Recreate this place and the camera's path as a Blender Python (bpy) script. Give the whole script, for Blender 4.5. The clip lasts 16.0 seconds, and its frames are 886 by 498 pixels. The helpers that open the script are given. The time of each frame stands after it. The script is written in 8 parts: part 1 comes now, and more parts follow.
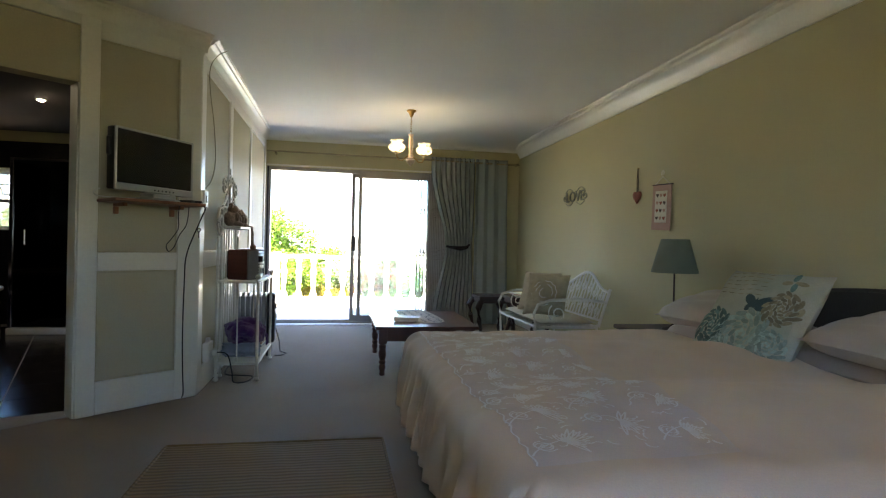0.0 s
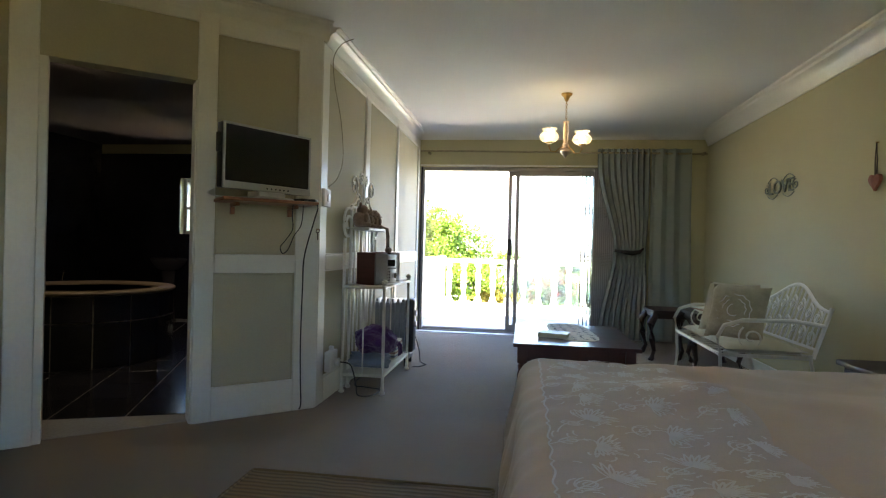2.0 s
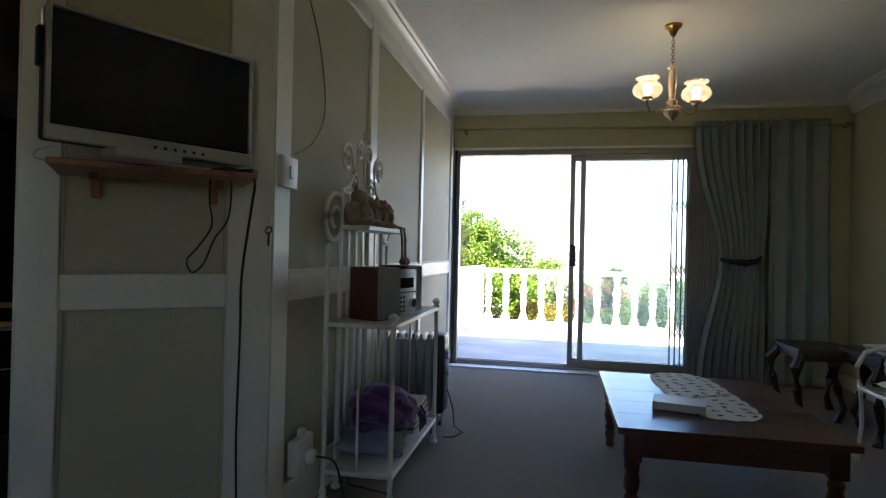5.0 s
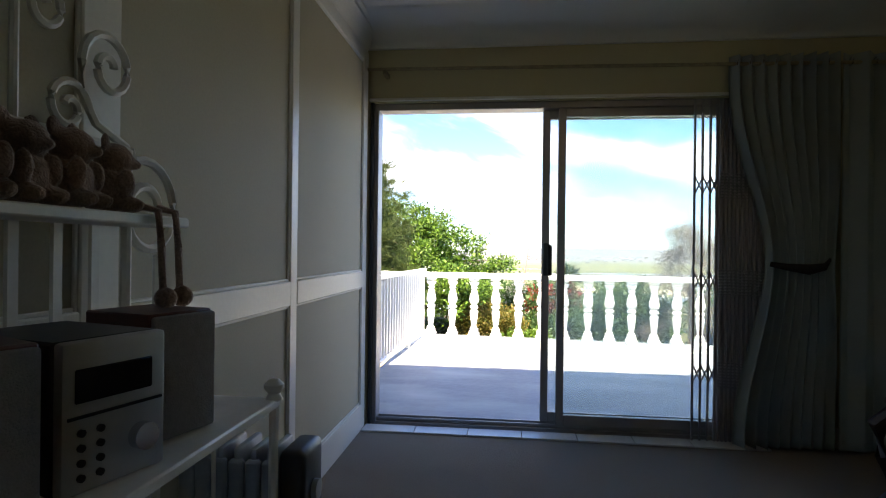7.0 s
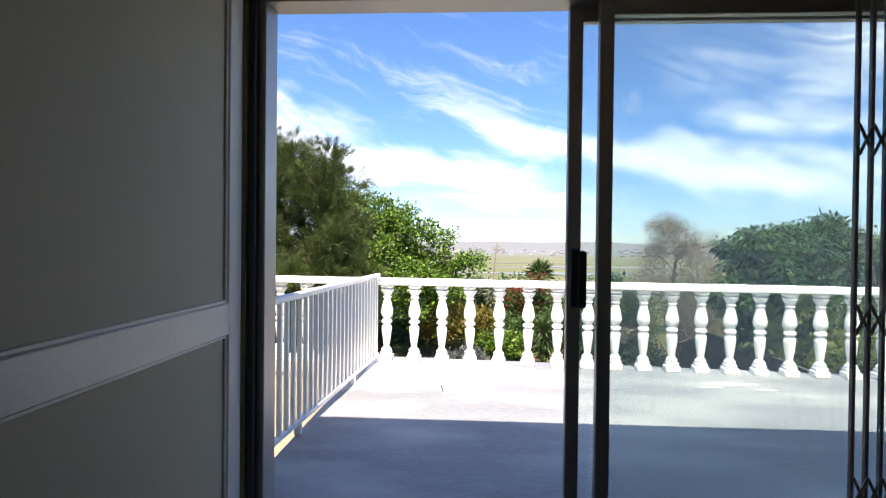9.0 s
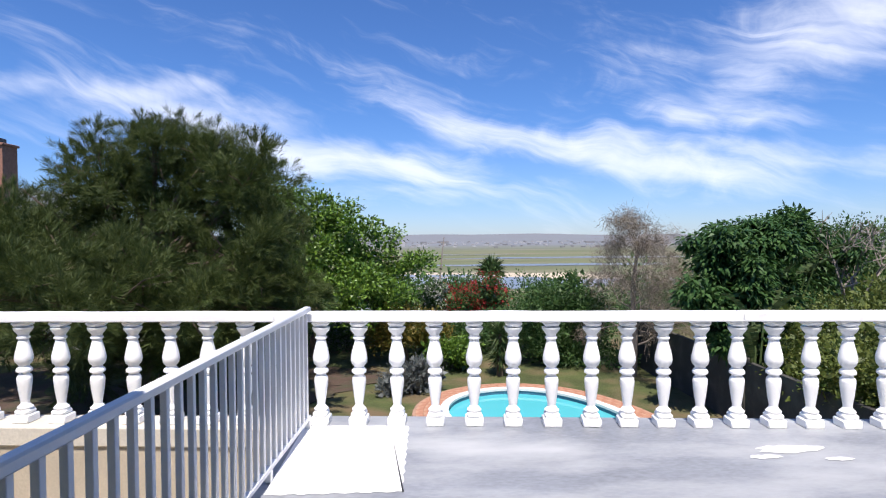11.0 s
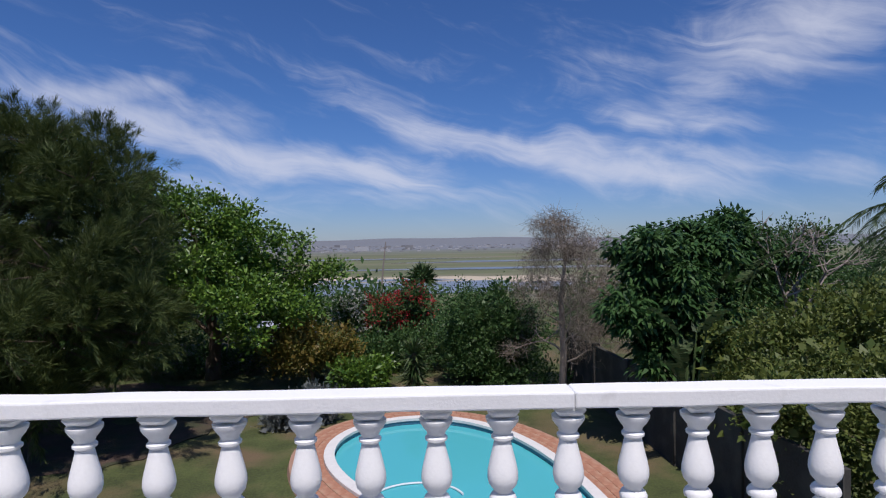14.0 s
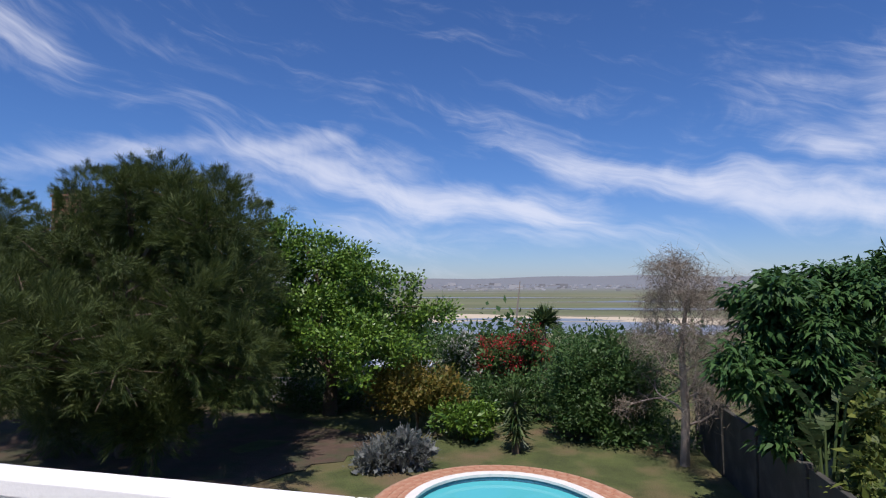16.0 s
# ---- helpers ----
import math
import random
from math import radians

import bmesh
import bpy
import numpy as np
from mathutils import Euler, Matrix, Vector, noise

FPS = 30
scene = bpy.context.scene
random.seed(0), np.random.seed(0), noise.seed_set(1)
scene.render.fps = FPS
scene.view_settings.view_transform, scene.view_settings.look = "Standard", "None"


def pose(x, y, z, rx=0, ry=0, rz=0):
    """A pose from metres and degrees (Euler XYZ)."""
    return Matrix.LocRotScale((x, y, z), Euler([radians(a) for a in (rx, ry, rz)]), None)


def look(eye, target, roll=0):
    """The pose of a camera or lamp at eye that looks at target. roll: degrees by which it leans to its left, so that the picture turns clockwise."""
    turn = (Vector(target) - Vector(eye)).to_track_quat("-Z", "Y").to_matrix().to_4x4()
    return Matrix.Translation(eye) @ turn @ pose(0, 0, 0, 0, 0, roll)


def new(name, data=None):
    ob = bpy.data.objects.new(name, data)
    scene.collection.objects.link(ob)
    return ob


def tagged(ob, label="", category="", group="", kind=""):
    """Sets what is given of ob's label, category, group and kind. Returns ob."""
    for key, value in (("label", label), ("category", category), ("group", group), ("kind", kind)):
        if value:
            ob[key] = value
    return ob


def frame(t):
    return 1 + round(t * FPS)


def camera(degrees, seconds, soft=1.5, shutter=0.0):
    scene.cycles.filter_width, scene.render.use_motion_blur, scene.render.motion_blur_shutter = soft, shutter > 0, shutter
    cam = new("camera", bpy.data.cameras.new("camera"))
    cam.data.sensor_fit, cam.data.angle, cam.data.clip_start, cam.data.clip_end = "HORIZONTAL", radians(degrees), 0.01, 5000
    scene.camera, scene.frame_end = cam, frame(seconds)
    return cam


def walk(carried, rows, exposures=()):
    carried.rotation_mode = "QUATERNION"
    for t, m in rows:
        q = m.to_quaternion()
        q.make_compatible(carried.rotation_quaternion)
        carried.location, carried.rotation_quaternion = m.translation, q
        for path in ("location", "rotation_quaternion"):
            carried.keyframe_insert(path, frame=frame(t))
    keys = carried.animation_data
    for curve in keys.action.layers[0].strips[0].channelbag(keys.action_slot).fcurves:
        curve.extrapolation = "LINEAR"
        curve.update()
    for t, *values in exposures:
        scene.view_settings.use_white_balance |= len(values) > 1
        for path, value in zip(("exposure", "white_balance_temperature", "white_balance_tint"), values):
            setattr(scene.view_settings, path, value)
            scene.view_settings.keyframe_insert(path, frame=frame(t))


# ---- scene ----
cam = camera(75.9, 16.0, soft=1.2)
PATH = [
    (0, (0.981, -7.824, 1.105), (1.342, -5.857, 1.091), 1.4),
    (0.5, (1.074, -7.686, 1.093), (1.285, -5.697, 1.08), 1.5),
    (1, (1.196, -7.513, 1.084), (1.235, -5.513, 1.074), 1.3),
    (1.5, (1.284, -7.358, 1.093), (1.163, -5.362, 1.082), 1.5),
    (2, (1.352, -7.172, 1.094), (1.071, -5.192, 1.082), 1.5),
    (2.5, (1.371, -7.002, 1.1), (0.955, -5.046, 1.087), 1.5),
    (3, (1.354, -6.77, 1.104), (0.796, -4.849, 1.093), 1.5),
    (3.2, (1.285, -6.66, 1.1), (0.705, -4.745, 1.092), 1.5),
    (3.5, (1.18, -6.475, 1.096), (0.635, -4.55, 1.09), 1.45),
    (4.2, (1.09, -6.03, 1.1), (0.61, -4.09, 1.1), 1.35),
    (5.3, (1.023, -5.272, 1.115), (0.661, -3.305, 1.123), 1.1),
    (5.5, (0.998, -5.102, 1.134), (0.664, -3.13, 1.139), 0.9),
    (6.2, (0.955, -4.37, 1.151), (0.688, -2.388, 1.163), 0.8),
    (6.6, (0.943, -4.001, 1.149), (0.694, -2.017, 1.156), 0.7),
    (7, (0.923, -3.622, 1.154), (0.697, -1.635, 1.154), 0.7),
    (7.5, (0.932, -3.209, 1.139), (0.727, -1.22, 1.134), 0.4),
    (8, (0.923, -2.793, 1.141), (0.738, -0.802, 1.135), 0.4),
    (10.3, (0.69, -0.90, 1.385), (0.704, 1.1, 1.34), 0.2),
    (10.7, (0.695, -0.62, 1.415), (0.744, 1.378, 1.369), -0.2),
    (11, (0.66, -0.41, 1.412), (0.747, 1.587, 1.366), -0.4),
    (11.5, (0.663, -0.07, 1.415), (0.864, 1.919, 1.371), -0.4),
    (12, (0.866, 0.317, 1.446), (1.189, 2.29, 1.399), -0.6),
    (12.5, (1.15, 0.778, 1.459), (1.531, 2.741, 1.413), -0.6),
    (13, (1.506, 1.142, 1.443), (1.882, 3.106, 1.399), -1.0),
    (13.5, (1.902, 1.315, 1.444), (2.256, 3.283, 1.403), -0.9),
    (14, (2.27, 1.439, 1.448), (2.482, 3.427, 1.414), -0.8),
    (14.5, (2.597, 1.505, 1.46), (2.596, 3.505, 1.436), -0.5),
    (15, (2.948, 1.577, 1.516), (2.846, 3.574, 1.527), -0.6),
    (15.5, (3.268, 1.752, 1.529), (3.041, 3.738, 1.584), -0.5),
    (16, (3.61, 1.916, 1.543), (3.285, 3.887, 1.648), -0.3),
]
EXPOSURES = [(0.0, 4.3, 9000, 12), (2.0, 4.27, 9000, 12), (3.2, 3.9, 8800, 12), (5.3, 3.05, 8200, 13), (6.2, 2.5, 8000, 13), (7.0, 2.08, 8200, 13),
             (8.0, 1.6, 8300, 13), (10.3, 0.5, 6800, 15), (11.0, 0.2, 6600, 15), (12.0, -0.3, 6500, 16), (13.0, -0.65, 6300, 18), (15.3, -0.65, 6300, 18), (16.0, -0.3, 6500, 17)]
walk(cam, [(t, look(eye, target, roll)) for t, eye, target, roll in PATH], EXPOSURES)

# ---- daylight: high sun behind the house, blue sky with thin streaks of cloud ----
SUN_WAY = Vector((0.0, 0.48, -1.0)).normalized()
sun_data = bpy.data.lights.new("sun", "SUN")
sun_data.energy, sun_data.angle, sun_data.color = 5.7, radians(0.5), (1.0, 0.96, 0.9)
sun = new("sun", sun_data)
sun.matrix_world = SUN_WAY.to_track_quat("-Z", "Y").to_matrix().to_4x4()

world = bpy.data.worlds.new("world")
scene.world = world
world.use_nodes = True


def build_sky():
    t = world.node_tree
    n, l = t.nodes, t.links

    def m(op, a, b=None, c=None):
        k = n.new("ShaderNodeMath")
        k.operation = op
        for i, v in enumerate((a, b, c)):
            if v is None:
                continue
            if isinstance(v, (int, float)):
                k.inputs[i].default_value = v
            else:
                l.new(v, k.inputs[i])
        return k.outputs[0]

    def ease(v, a, b, lo=0.0, hi=1.0):
        k = n.new("ShaderNodeMapRange")
        k.interpolation_type = "SMOOTHSTEP"
        for name, x in (("From Min", a), ("From Max", b), ("To Min", lo), ("To Max", hi)):
            k.inputs[name].default_value = x
        l.new(v, k.inputs["Value"])
        return k.outputs[0]

    def noise_at(x, y, seed, scale, detail, rough, warp):
        co = n.new("ShaderNodeCombineXYZ")
        l.new(x, co.inputs[0]); l.new(y, co.inputs[1]); co.inputs[2].default_value = seed
        k = n.new("ShaderNodeTexNoise")
        for name, v in (("Scale", scale), ("Detail", detail), ("Roughness", rough), ("Distortion", warp)):
            k.inputs[name].default_value = v
        l.new(co.outputs[0], k.inputs["Vector"])
        return k.outputs["Fac"]

    sky = n.new("ShaderNodeTexSky")
    sky.sky_type, sky.sun_disc = "NISHITA", False
    sky.sun_elevation = math.asin(-SUN_WAY.z)
    sky.sun_rotation = math.atan2(-SUN_WAY.x, -SUN_WAY.y)
    sky.air_density, sky.dust_density, sky.ozone_density = 1.0, 0.1, 4.0
    co = n.new("ShaderNodeTexCoord")
    sep = n.new("ShaderNodeSeparateXYZ")
    l.new(co.outputs["Generated"], sep.inputs[0])
    deg = 180 / math.pi
    az = m("MULTIPLY", m("ARCTAN2", sep.outputs["X"], sep.outputs["Y"]), deg)
    el = m("MULTIPLY", m("ARCSINE", sep.outputs["Z"]), deg)
    # slow bends of the wind, in degrees
    bend = m("MULTIPLY", m("SUBTRACT", noise_at(az, el, 2.0, 0.075, 3, 0.5, 0.0), 0.5), 6.0)
    el_b = m("ADD", el, bend)
    slant = m("MULTIPLY_ADD", az, 0.27, el_b)
    wisp = noise_at(m("MULTIPLY", az, 0.035), m("MULTIPLY", slant, 0.26), 5.0, 1.0, 8, 0.62, 0.9)
    puff = noise_at(m("MULTIPLY", az, 0.12), m("MULTIPLY", slant, 0.30), 9.0, 1.0, 8, 0.6, 1.4)
    # streaks of cirrus: from and to (azimuth, elevation), width, cover, sag
    streaks = ((-52, 9.5, -13.5, 15.0, 1.1, 0.85, -0.6), (-36, 11.0, -8, 11.0, 2.2, 0.8, 0.0), (-23, 10.2, 12, 5.4, 1.6, 1.15, -0.5), (-10, 17.0, 12, 9.6, 1.5, 0.65, -0.4),
               (-3, 13.2, 38, 3.4, 1.5, 1.25, -0.3), (-30, 4.6, 20, 4.2, 1.6, 0.55, 0.0), (20, 11.5, 37, 9.0, 1.4, 0.8, 0.0), (23, 7.8, 48, 4.0, 1.4, 0.7, 0.0),
               (25, 12.0, 47, 18.5, 3.0, 0.9, 0.5), (16, 16.5, 30, 14.0, 1.8, 0.5, 0.0), (-54, 22.0, -41, 17.5, 2.2, 0.7, 0.0), (44, 10.0, 70, 5.0, 2.5, 0.8, 0.0), (-85, 12.0, -50, 6.0, 2.2, 0.8, 0.0))
    total = None
    for a0, e0, a1, e1, wide, amount, sag in streaks:
        ln = math.hypot(a1 - a0, e1 - e0)
        ca_, sa_ = (a1 - a0) / ln, (e1 - e0) / ln
        da, de = m("SUBTRACT", az, a0), m("SUBTRACT", el_b, e0)
        u = m("MULTIPLY", m("ADD", m("MULTIPLY", da, ca_), m("MULTIPLY", de, sa_)), 1 / ln)
        v = m("SUBTRACT", m("MULTIPLY", de, ca_), m("MULTIPLY", da, sa_))
        v = m("SUBTRACT", v, m("MULTIPLY", m("MULTIPLY", u, m("SUBTRACT", 1.0, u)), 4 * sag))
        v = m("MULTIPLY", v, 0.82 / wide)
        body = m("EXPONENT", m("MULTIPLY", m("MULTIPLY", v, v), -1.0))
        body = m("MULTIPLY", body, m("MULTIPLY", ease(u, -0.12, 0.3), ease(u, 0.65, 1.1, 1.0, 0.0)))
        body = m("MULTIPLY", body, amount)
        total = body if total is None else m("MAXIMUM", total, body)
    # thin cover everywhere, gathered into wisps
    grain = m("ADD", m("MULTIPLY", wisp, 0.6), m("MULTIPLY", puff, 0.4))
    cover = m("ADD", m("MULTIPLY", total, 0.31), m("MULTIPLY", ease(el, 28.0, 50.0), 0.08))
    ramp = n.new("ShaderNodeValToRGB")
    ramp.color_ramp.interpolation = "EASE"
    ramp.color_ramp.elements[0].position, ramp.color_ramp.elements[1].position = 0.50, 1.0
    ramp.color_ramp.elements[1].color = (0.74, 0.74, 0.74, 1)
    l.new(m("ADD", grain, cover), ramp.inputs[0])
    deep = n.new("ShaderNodeMixRGB"); deep.blend_type = "MULTIPLY"; deep.inputs[0].default_value = 1.0
    tint = n.new("ShaderNodeMixRGB")
    tint.inputs[1].default_value, tint.inputs[2].default_value = (0.61, 0.80, 1.2, 1), (0.53, 0.83, 1.25, 1)
    l.new(ease(el, 0.0, 15.0), tint.inputs[0]); l.new(tint.outputs[0], deep.inputs[2])
    l.new(sky.outputs[0], deep.inputs[1])
    mix = n.new("ShaderNodeMixRGB")
    mix.inputs[2].default_value = (9.6, 10.2, 11.2, 1)
    l.new(ramp.outputs[0], mix.inputs[0]); l.new(deep.outputs[0], mix.inputs[1])
    bg = n["Background"]
    bg.inputs[1].default_value = 0.105
    l.new(mix.outputs[0], bg.inputs[0])


build_sky()

# ---- materials ----
def mat(name, c, rough=0.6, metal=0.0, var=0.12, scale=3.0, fine=60.0, bump=0.1, spec=0.5, coat=0.0, sheen=0.0, island=0.0, stretch=(1, 1, 1), stain=None, stain_scale=1.2, stain_at=0.62, depth=0.004):
    """A surface: base colour varied by coarse and fine grain, with fine relief, and stains if given."""
    m = bpy.data.materials.new(name)
    m.use_nodes = True
    n, l = m.node_tree.nodes, m.node_tree.links
    p = n["Principled BSDF"]
    co = n.new("ShaderNodeTexCoord")
    mp = n.new("ShaderNodeMapping"); mp.inputs["Scale"].default_value = stretch
    l.new(co.outputs["Object"], mp.inputs[0])
    a = n.new("ShaderNodeTexNoise"); a.inputs["Scale"].default_value = scale; a.inputs["Detail"].default_value = 4
    b = n.new("ShaderNodeTexNoise"); b.inputs["Scale"].default_value = fine; b.inputs["Detail"].default_value = 3
    l.new(mp.outputs[0], a.inputs["Vector"]); l.new(mp.outputs[0], b.inputs["Vector"])
    add = n.new("ShaderNodeMath"); add.operation = "ADD"
    l.new(a.outputs["Fac"], add.inputs[0]); l.new(b.outputs["Fac"], add.inputs[1])
    rng = n.new("ShaderNodeMapRange")
    rng.inputs["From Min"].default_value, rng.inputs["From Max"].default_value = 0.6, 1.4
    rng.inputs["To Min"].default_value, rng.inputs["To Max"].default_value = 1 - var, 1 + var
    l.new(add.outputs[0], rng.inputs["Value"])
    mul = n.new("ShaderNodeVectorMath"); mul.operation = "SCALE"
    mul.inputs[0].default_value = c
    l.new(rng.outputs[0], mul.inputs["Scale"])
    out = mul.outputs[0]
    if stain:
        s = n.new("ShaderNodeTexNoise"); s.inputs["Scale"].default_value = stain_scale; s.inputs["Detail"].default_value = 6
        l.new(mp.outputs[0], s.inputs["Vector"])
        r = n.new("ShaderNodeValToRGB")
        r.color_ramp.elements[0].position, r.color_ramp.elements[1].position = stain_at - 0.12, stain_at + 0.1
        l.new(s.outputs["Fac"], r.inputs[0])
        mx = n.new("ShaderNodeMixRGB"); mx.inputs[2].default_value = (*stain, 1)
        l.new(r.outputs[0], mx.inputs[0]); l.new(out, mx.inputs[1])
        out = mx.outputs[0]
    if island:
        g = n.new("ShaderNodeNewGeometry")
        r2 = n.new("ShaderNodeMapRange")
        r2.inputs["To Min"].default_value, r2.inputs["To Max"].default_value = 1 - island, 1 + island
        l.new(g.outputs["Random Per Island"], r2.inputs["Value"])
        m2 = n.new("ShaderNodeVectorMath"); m2.operation = "SCALE"
        l.new(out, m2.inputs[0]); l.new(r2.outputs[0], m2.inputs["Scale"])
        out = m2.outputs[0]
    l.new(out, p.inputs["Base Color"])
    p.inputs["Roughness"].default_value, p.inputs["Metallic"].default_value = rough, metal
    p.inputs["Specular IOR Level"].default_value = spec
    if coat:
        p.inputs["Coat Weight"].default_value = coat; p.inputs["Coat Roughness"].default_value = 0.15
    if sheen:
        p.inputs["Sheen Weight"].default_value = sheen
    if bump:
        bp = n.new("ShaderNodeBump"); bp.inputs["Strength"].default_value = bump; bp.inputs["Distance"].default_value = depth
        l.new(add.outputs[0], bp.inputs["Height"]); l.new(bp.outputs[0], p.inputs["Normal"])
    return m


def leafmat(name, c, c2, trans=0.35, rough=0.5, spec=0.3):
    """Leaves: each its own shade between two greens, letting some light through."""
    m = bpy.data.materials.new(name)
    m.use_nodes = True
    n, l = m.node_tree.nodes, m.node_tree.links
    p = n["Principled BSDF"]
    g = n.new("ShaderNodeNewGeometry")
    mx = n.new("ShaderNodeMixRGB")
    mx.inputs[1].default_value, mx.inputs[2].default_value = (*c, 1), (*c2, 1)
    l.new(g.outputs["Random Per Island"], mx.inputs[0])
    l.new(mx.outputs[0], p.inputs["Base Color"])
    p.inputs["Roughness"].default_value = rough
    p.inputs["Specular IOR Level"].default_value = spec
    tr = n.new("ShaderNodeBsdfTranslucent")
    l.new(mx.outputs[0], tr.inputs[0])
    ms = n.new("ShaderNodeMixShader"); ms.inputs[0].default_value = trans
    l.new(p.outputs[0], ms.inputs[1]); l.new(tr.outputs[0], ms.inputs[2])
    l.new(ms.outputs[0], n["Material Output"].inputs[0])
    return m


def glassmat(name, tint=(0.93, 0.97, 0.96), rough=0.0, haze=0.0):
    m = bpy.data.materials.new(name)
    m.use_nodes = True
    n, l = m.node_tree.nodes, m.node_tree.links
    tr = n.new("ShaderNodeBsdfTransparent"); tr.inputs[0].default_value = (*tint, 1)
    gl = n.new("ShaderNodeBsdfGlossy"); gl.inputs["Roughness"].default_value = rough
    fr = n.new("ShaderNodeFresnel"); fr.inputs["IOR"].default_value = 1.4
    ms = n.new("ShaderNodeMixShader")
    l.new(fr.outputs[0], ms.inputs[0]); l.new(tr.outputs[0], ms.inputs[1]); l.new(gl.outputs[0], ms.inputs[2])
    dust = n.new("ShaderNodeBsdfTranslucent"); dust.inputs[0].default_value = (0.8, 0.84, 0.86, 1)
    film_ = n.new("ShaderNodeMixShader"); film_.inputs[0].default_value = haze
    l.new(ms.outputs[0], film_.inputs[1]); l.new(dust.outputs[0], film_.inputs[2])
    l.new(film_.outputs[0], n["Material Output"].inputs[0])
    return m


def glow(name, c, strength):
    m = bpy.data.materials.new(name)
    m.use_nodes = True
    p = m.node_tree.nodes["Principled BSDF"]
    p.inputs["Base Color"].default_value = (*c, 1)
    p.inputs["Emission Color"].default_value = (*c, 1)
    p.inputs["Emission Strength"].default_value = strength
    return m


def ribbed(name, c, c2, freq, axis=0, rough=0.9, bump=0.6):
    """Cloth or weave with fine ribs across one axis."""
    m = mat(name, c, rough, var=0.1, scale=4, fine=90, bump=0)
    n, l = m.node_tree.nodes, m.node_tree.links
    p = n["Principled BSDF"]
    co = n.new("ShaderNodeTexCoord")
    w = n.new("ShaderNodeTexWave"); w.wave_type = "BANDS"; w.bands_direction = "XYZ"[axis]
    w.inputs["Scale"].default_value = freq; w.inputs["Distortion"].default_value = 0.6; w.inputs["Detail"].default_value = 2; w.inputs["Detail Scale"].default_value = 3
    l.new(co.outputs["Object"], w.inputs["Vector"])
    old = p.inputs["Base Color"].links[0].from_socket
    mx = n.new("ShaderNodeMixRGB"); mx.inputs[2].default_value = (*c2, 1)
    l.new(w.outputs["Fac"], mx.inputs[0]); l.new(old, mx.inputs[1]); l.new(mx.outputs[0], p.inputs["Base Color"])
    bp = n.new("ShaderNodeBump"); bp.inputs["Strength"].default_value = bump; bp.inputs["Distance"].default_value = 0.003
    l.new(w.outputs["Fac"], bp.inputs["Height"]); l.new(bp.outputs[0], p.inputs["Normal"])
    return m


M_WALL = mat("sage cream wall paint", (0.52, 0.475, 0.29), 0.75, var=0.05, scale=1.5, fine=140, bump=0.12, depth=0.002)
M_PANEL = mat("beige panel paint", (0.46, 0.42, 0.295), 0.7, var=0.06, scale=1.8, fine=110, bump=0.12, depth=0.002)
M_TRIM = mat("cream white gloss paint", (0.76, 0.74, 0.66), 0.35, var=0.05, scale=3, fine=60, bump=0.08, depth=0.002)
M_CEIL = mat("white ceiling paint", (0.76, 0.76, 0.72), 0.85, var=0.04, scale=1.2, fine=120, bump=0.08, depth=0.002)
M_CARPET = mat("grey beige carpet", (0.20, 0.143, 0.088), 0.95, var=0.22, scale=2.2, fine=260, bump=0.9, sheen=0.2, depth=0.006, stain=(0.16, 0.128, 0.095), stain_scale=1.1, stain_at=0.66)
M_TILEWHITE = mat("white floor tile", (0.7, 0.7, 0.68), 0.25, var=0.06, scale=3)
M_ALU = mat("bronze anodised aluminium", (0.33, 0.31, 0.295), 0.4, metal=0.5, var=0.08, fine=200, bump=0.03)
M_GLASS = glassmat("dusty pane", haze=0.06)
M_GATE = mat("dark grey gate steel", (0.30, 0.28, 0.28), 0.45, metal=0.2, var=0.1)
M_WHITEPAINT = mat("white masonry paint", (0.93, 0.93, 0.915), 0.55, var=0.04, scale=5, fine=90, bump=0.3, stain=(0.66, 0.65, 0.62), stain_scale=7, stain_at=0.78)
M_WHITESTEEL = mat("white painted steel", (0.80, 0.80, 0.80), 0.35, var=0.03, scale=9, bump=0.04)
M_CONCRETE = mat("grey painted concrete", (0.225, 0.24, 0.265), 0.55, var=0.26, scale=1.6, fine=40, bump=0.15, stretch=(0.55, 1.3, 1), stain=(0.42, 0.43, 0.435), stain_scale=1.3, stain_at=0.57)
M_PLASTER = mat("beige plaster", (0.46, 0.40, 0.31), 0.85, var=0.14, scale=2, fine=50, bump=0.5)
M_BLACKTILE = mat("black glazed tile", (0.022, 0.022, 0.026), 0.18, var=0.3, scale=4, bump=0.05)
M_GROUT = mat("grey grout", (0.34, 0.33, 0.31), 0.9, var=0.2)

# ---- mesh helpers ----
def link(name, bm, material, smooth=True, angle=40):
    bmesh.ops.recalc_face_normals(bm, faces=bm.faces)
    me = bpy.data.meshes.new(name)
    bm.to_mesh(me)
    bm.free()
    for mt in (material if isinstance(material, (list, tuple)) else [material]):
        me.materials.append(mt)
    if smooth:
        me.shade_smooth()
        me.set_sharp_from_angle(angle=radians(angle))
    return new(name, me)


def part(name, bm, material, parent, label="", smooth=True):
    ob = link(name, bm, material, smooth)
    ob.parent = parent
    if label:
        ob["label"] = label
    return ob


def single(name, bm, material, label="", category="", group="", kind="", smooth=True):
    return tagged(link(name, bm, material, smooth), label, category, group, kind)


def thing(name, label, category, group="", kind=""):
    ob = new(name)
    ob.empty_display_size = 0.1
    return tagged(ob, label, category, group, kind)


def fresh():
    return bmesh.new()


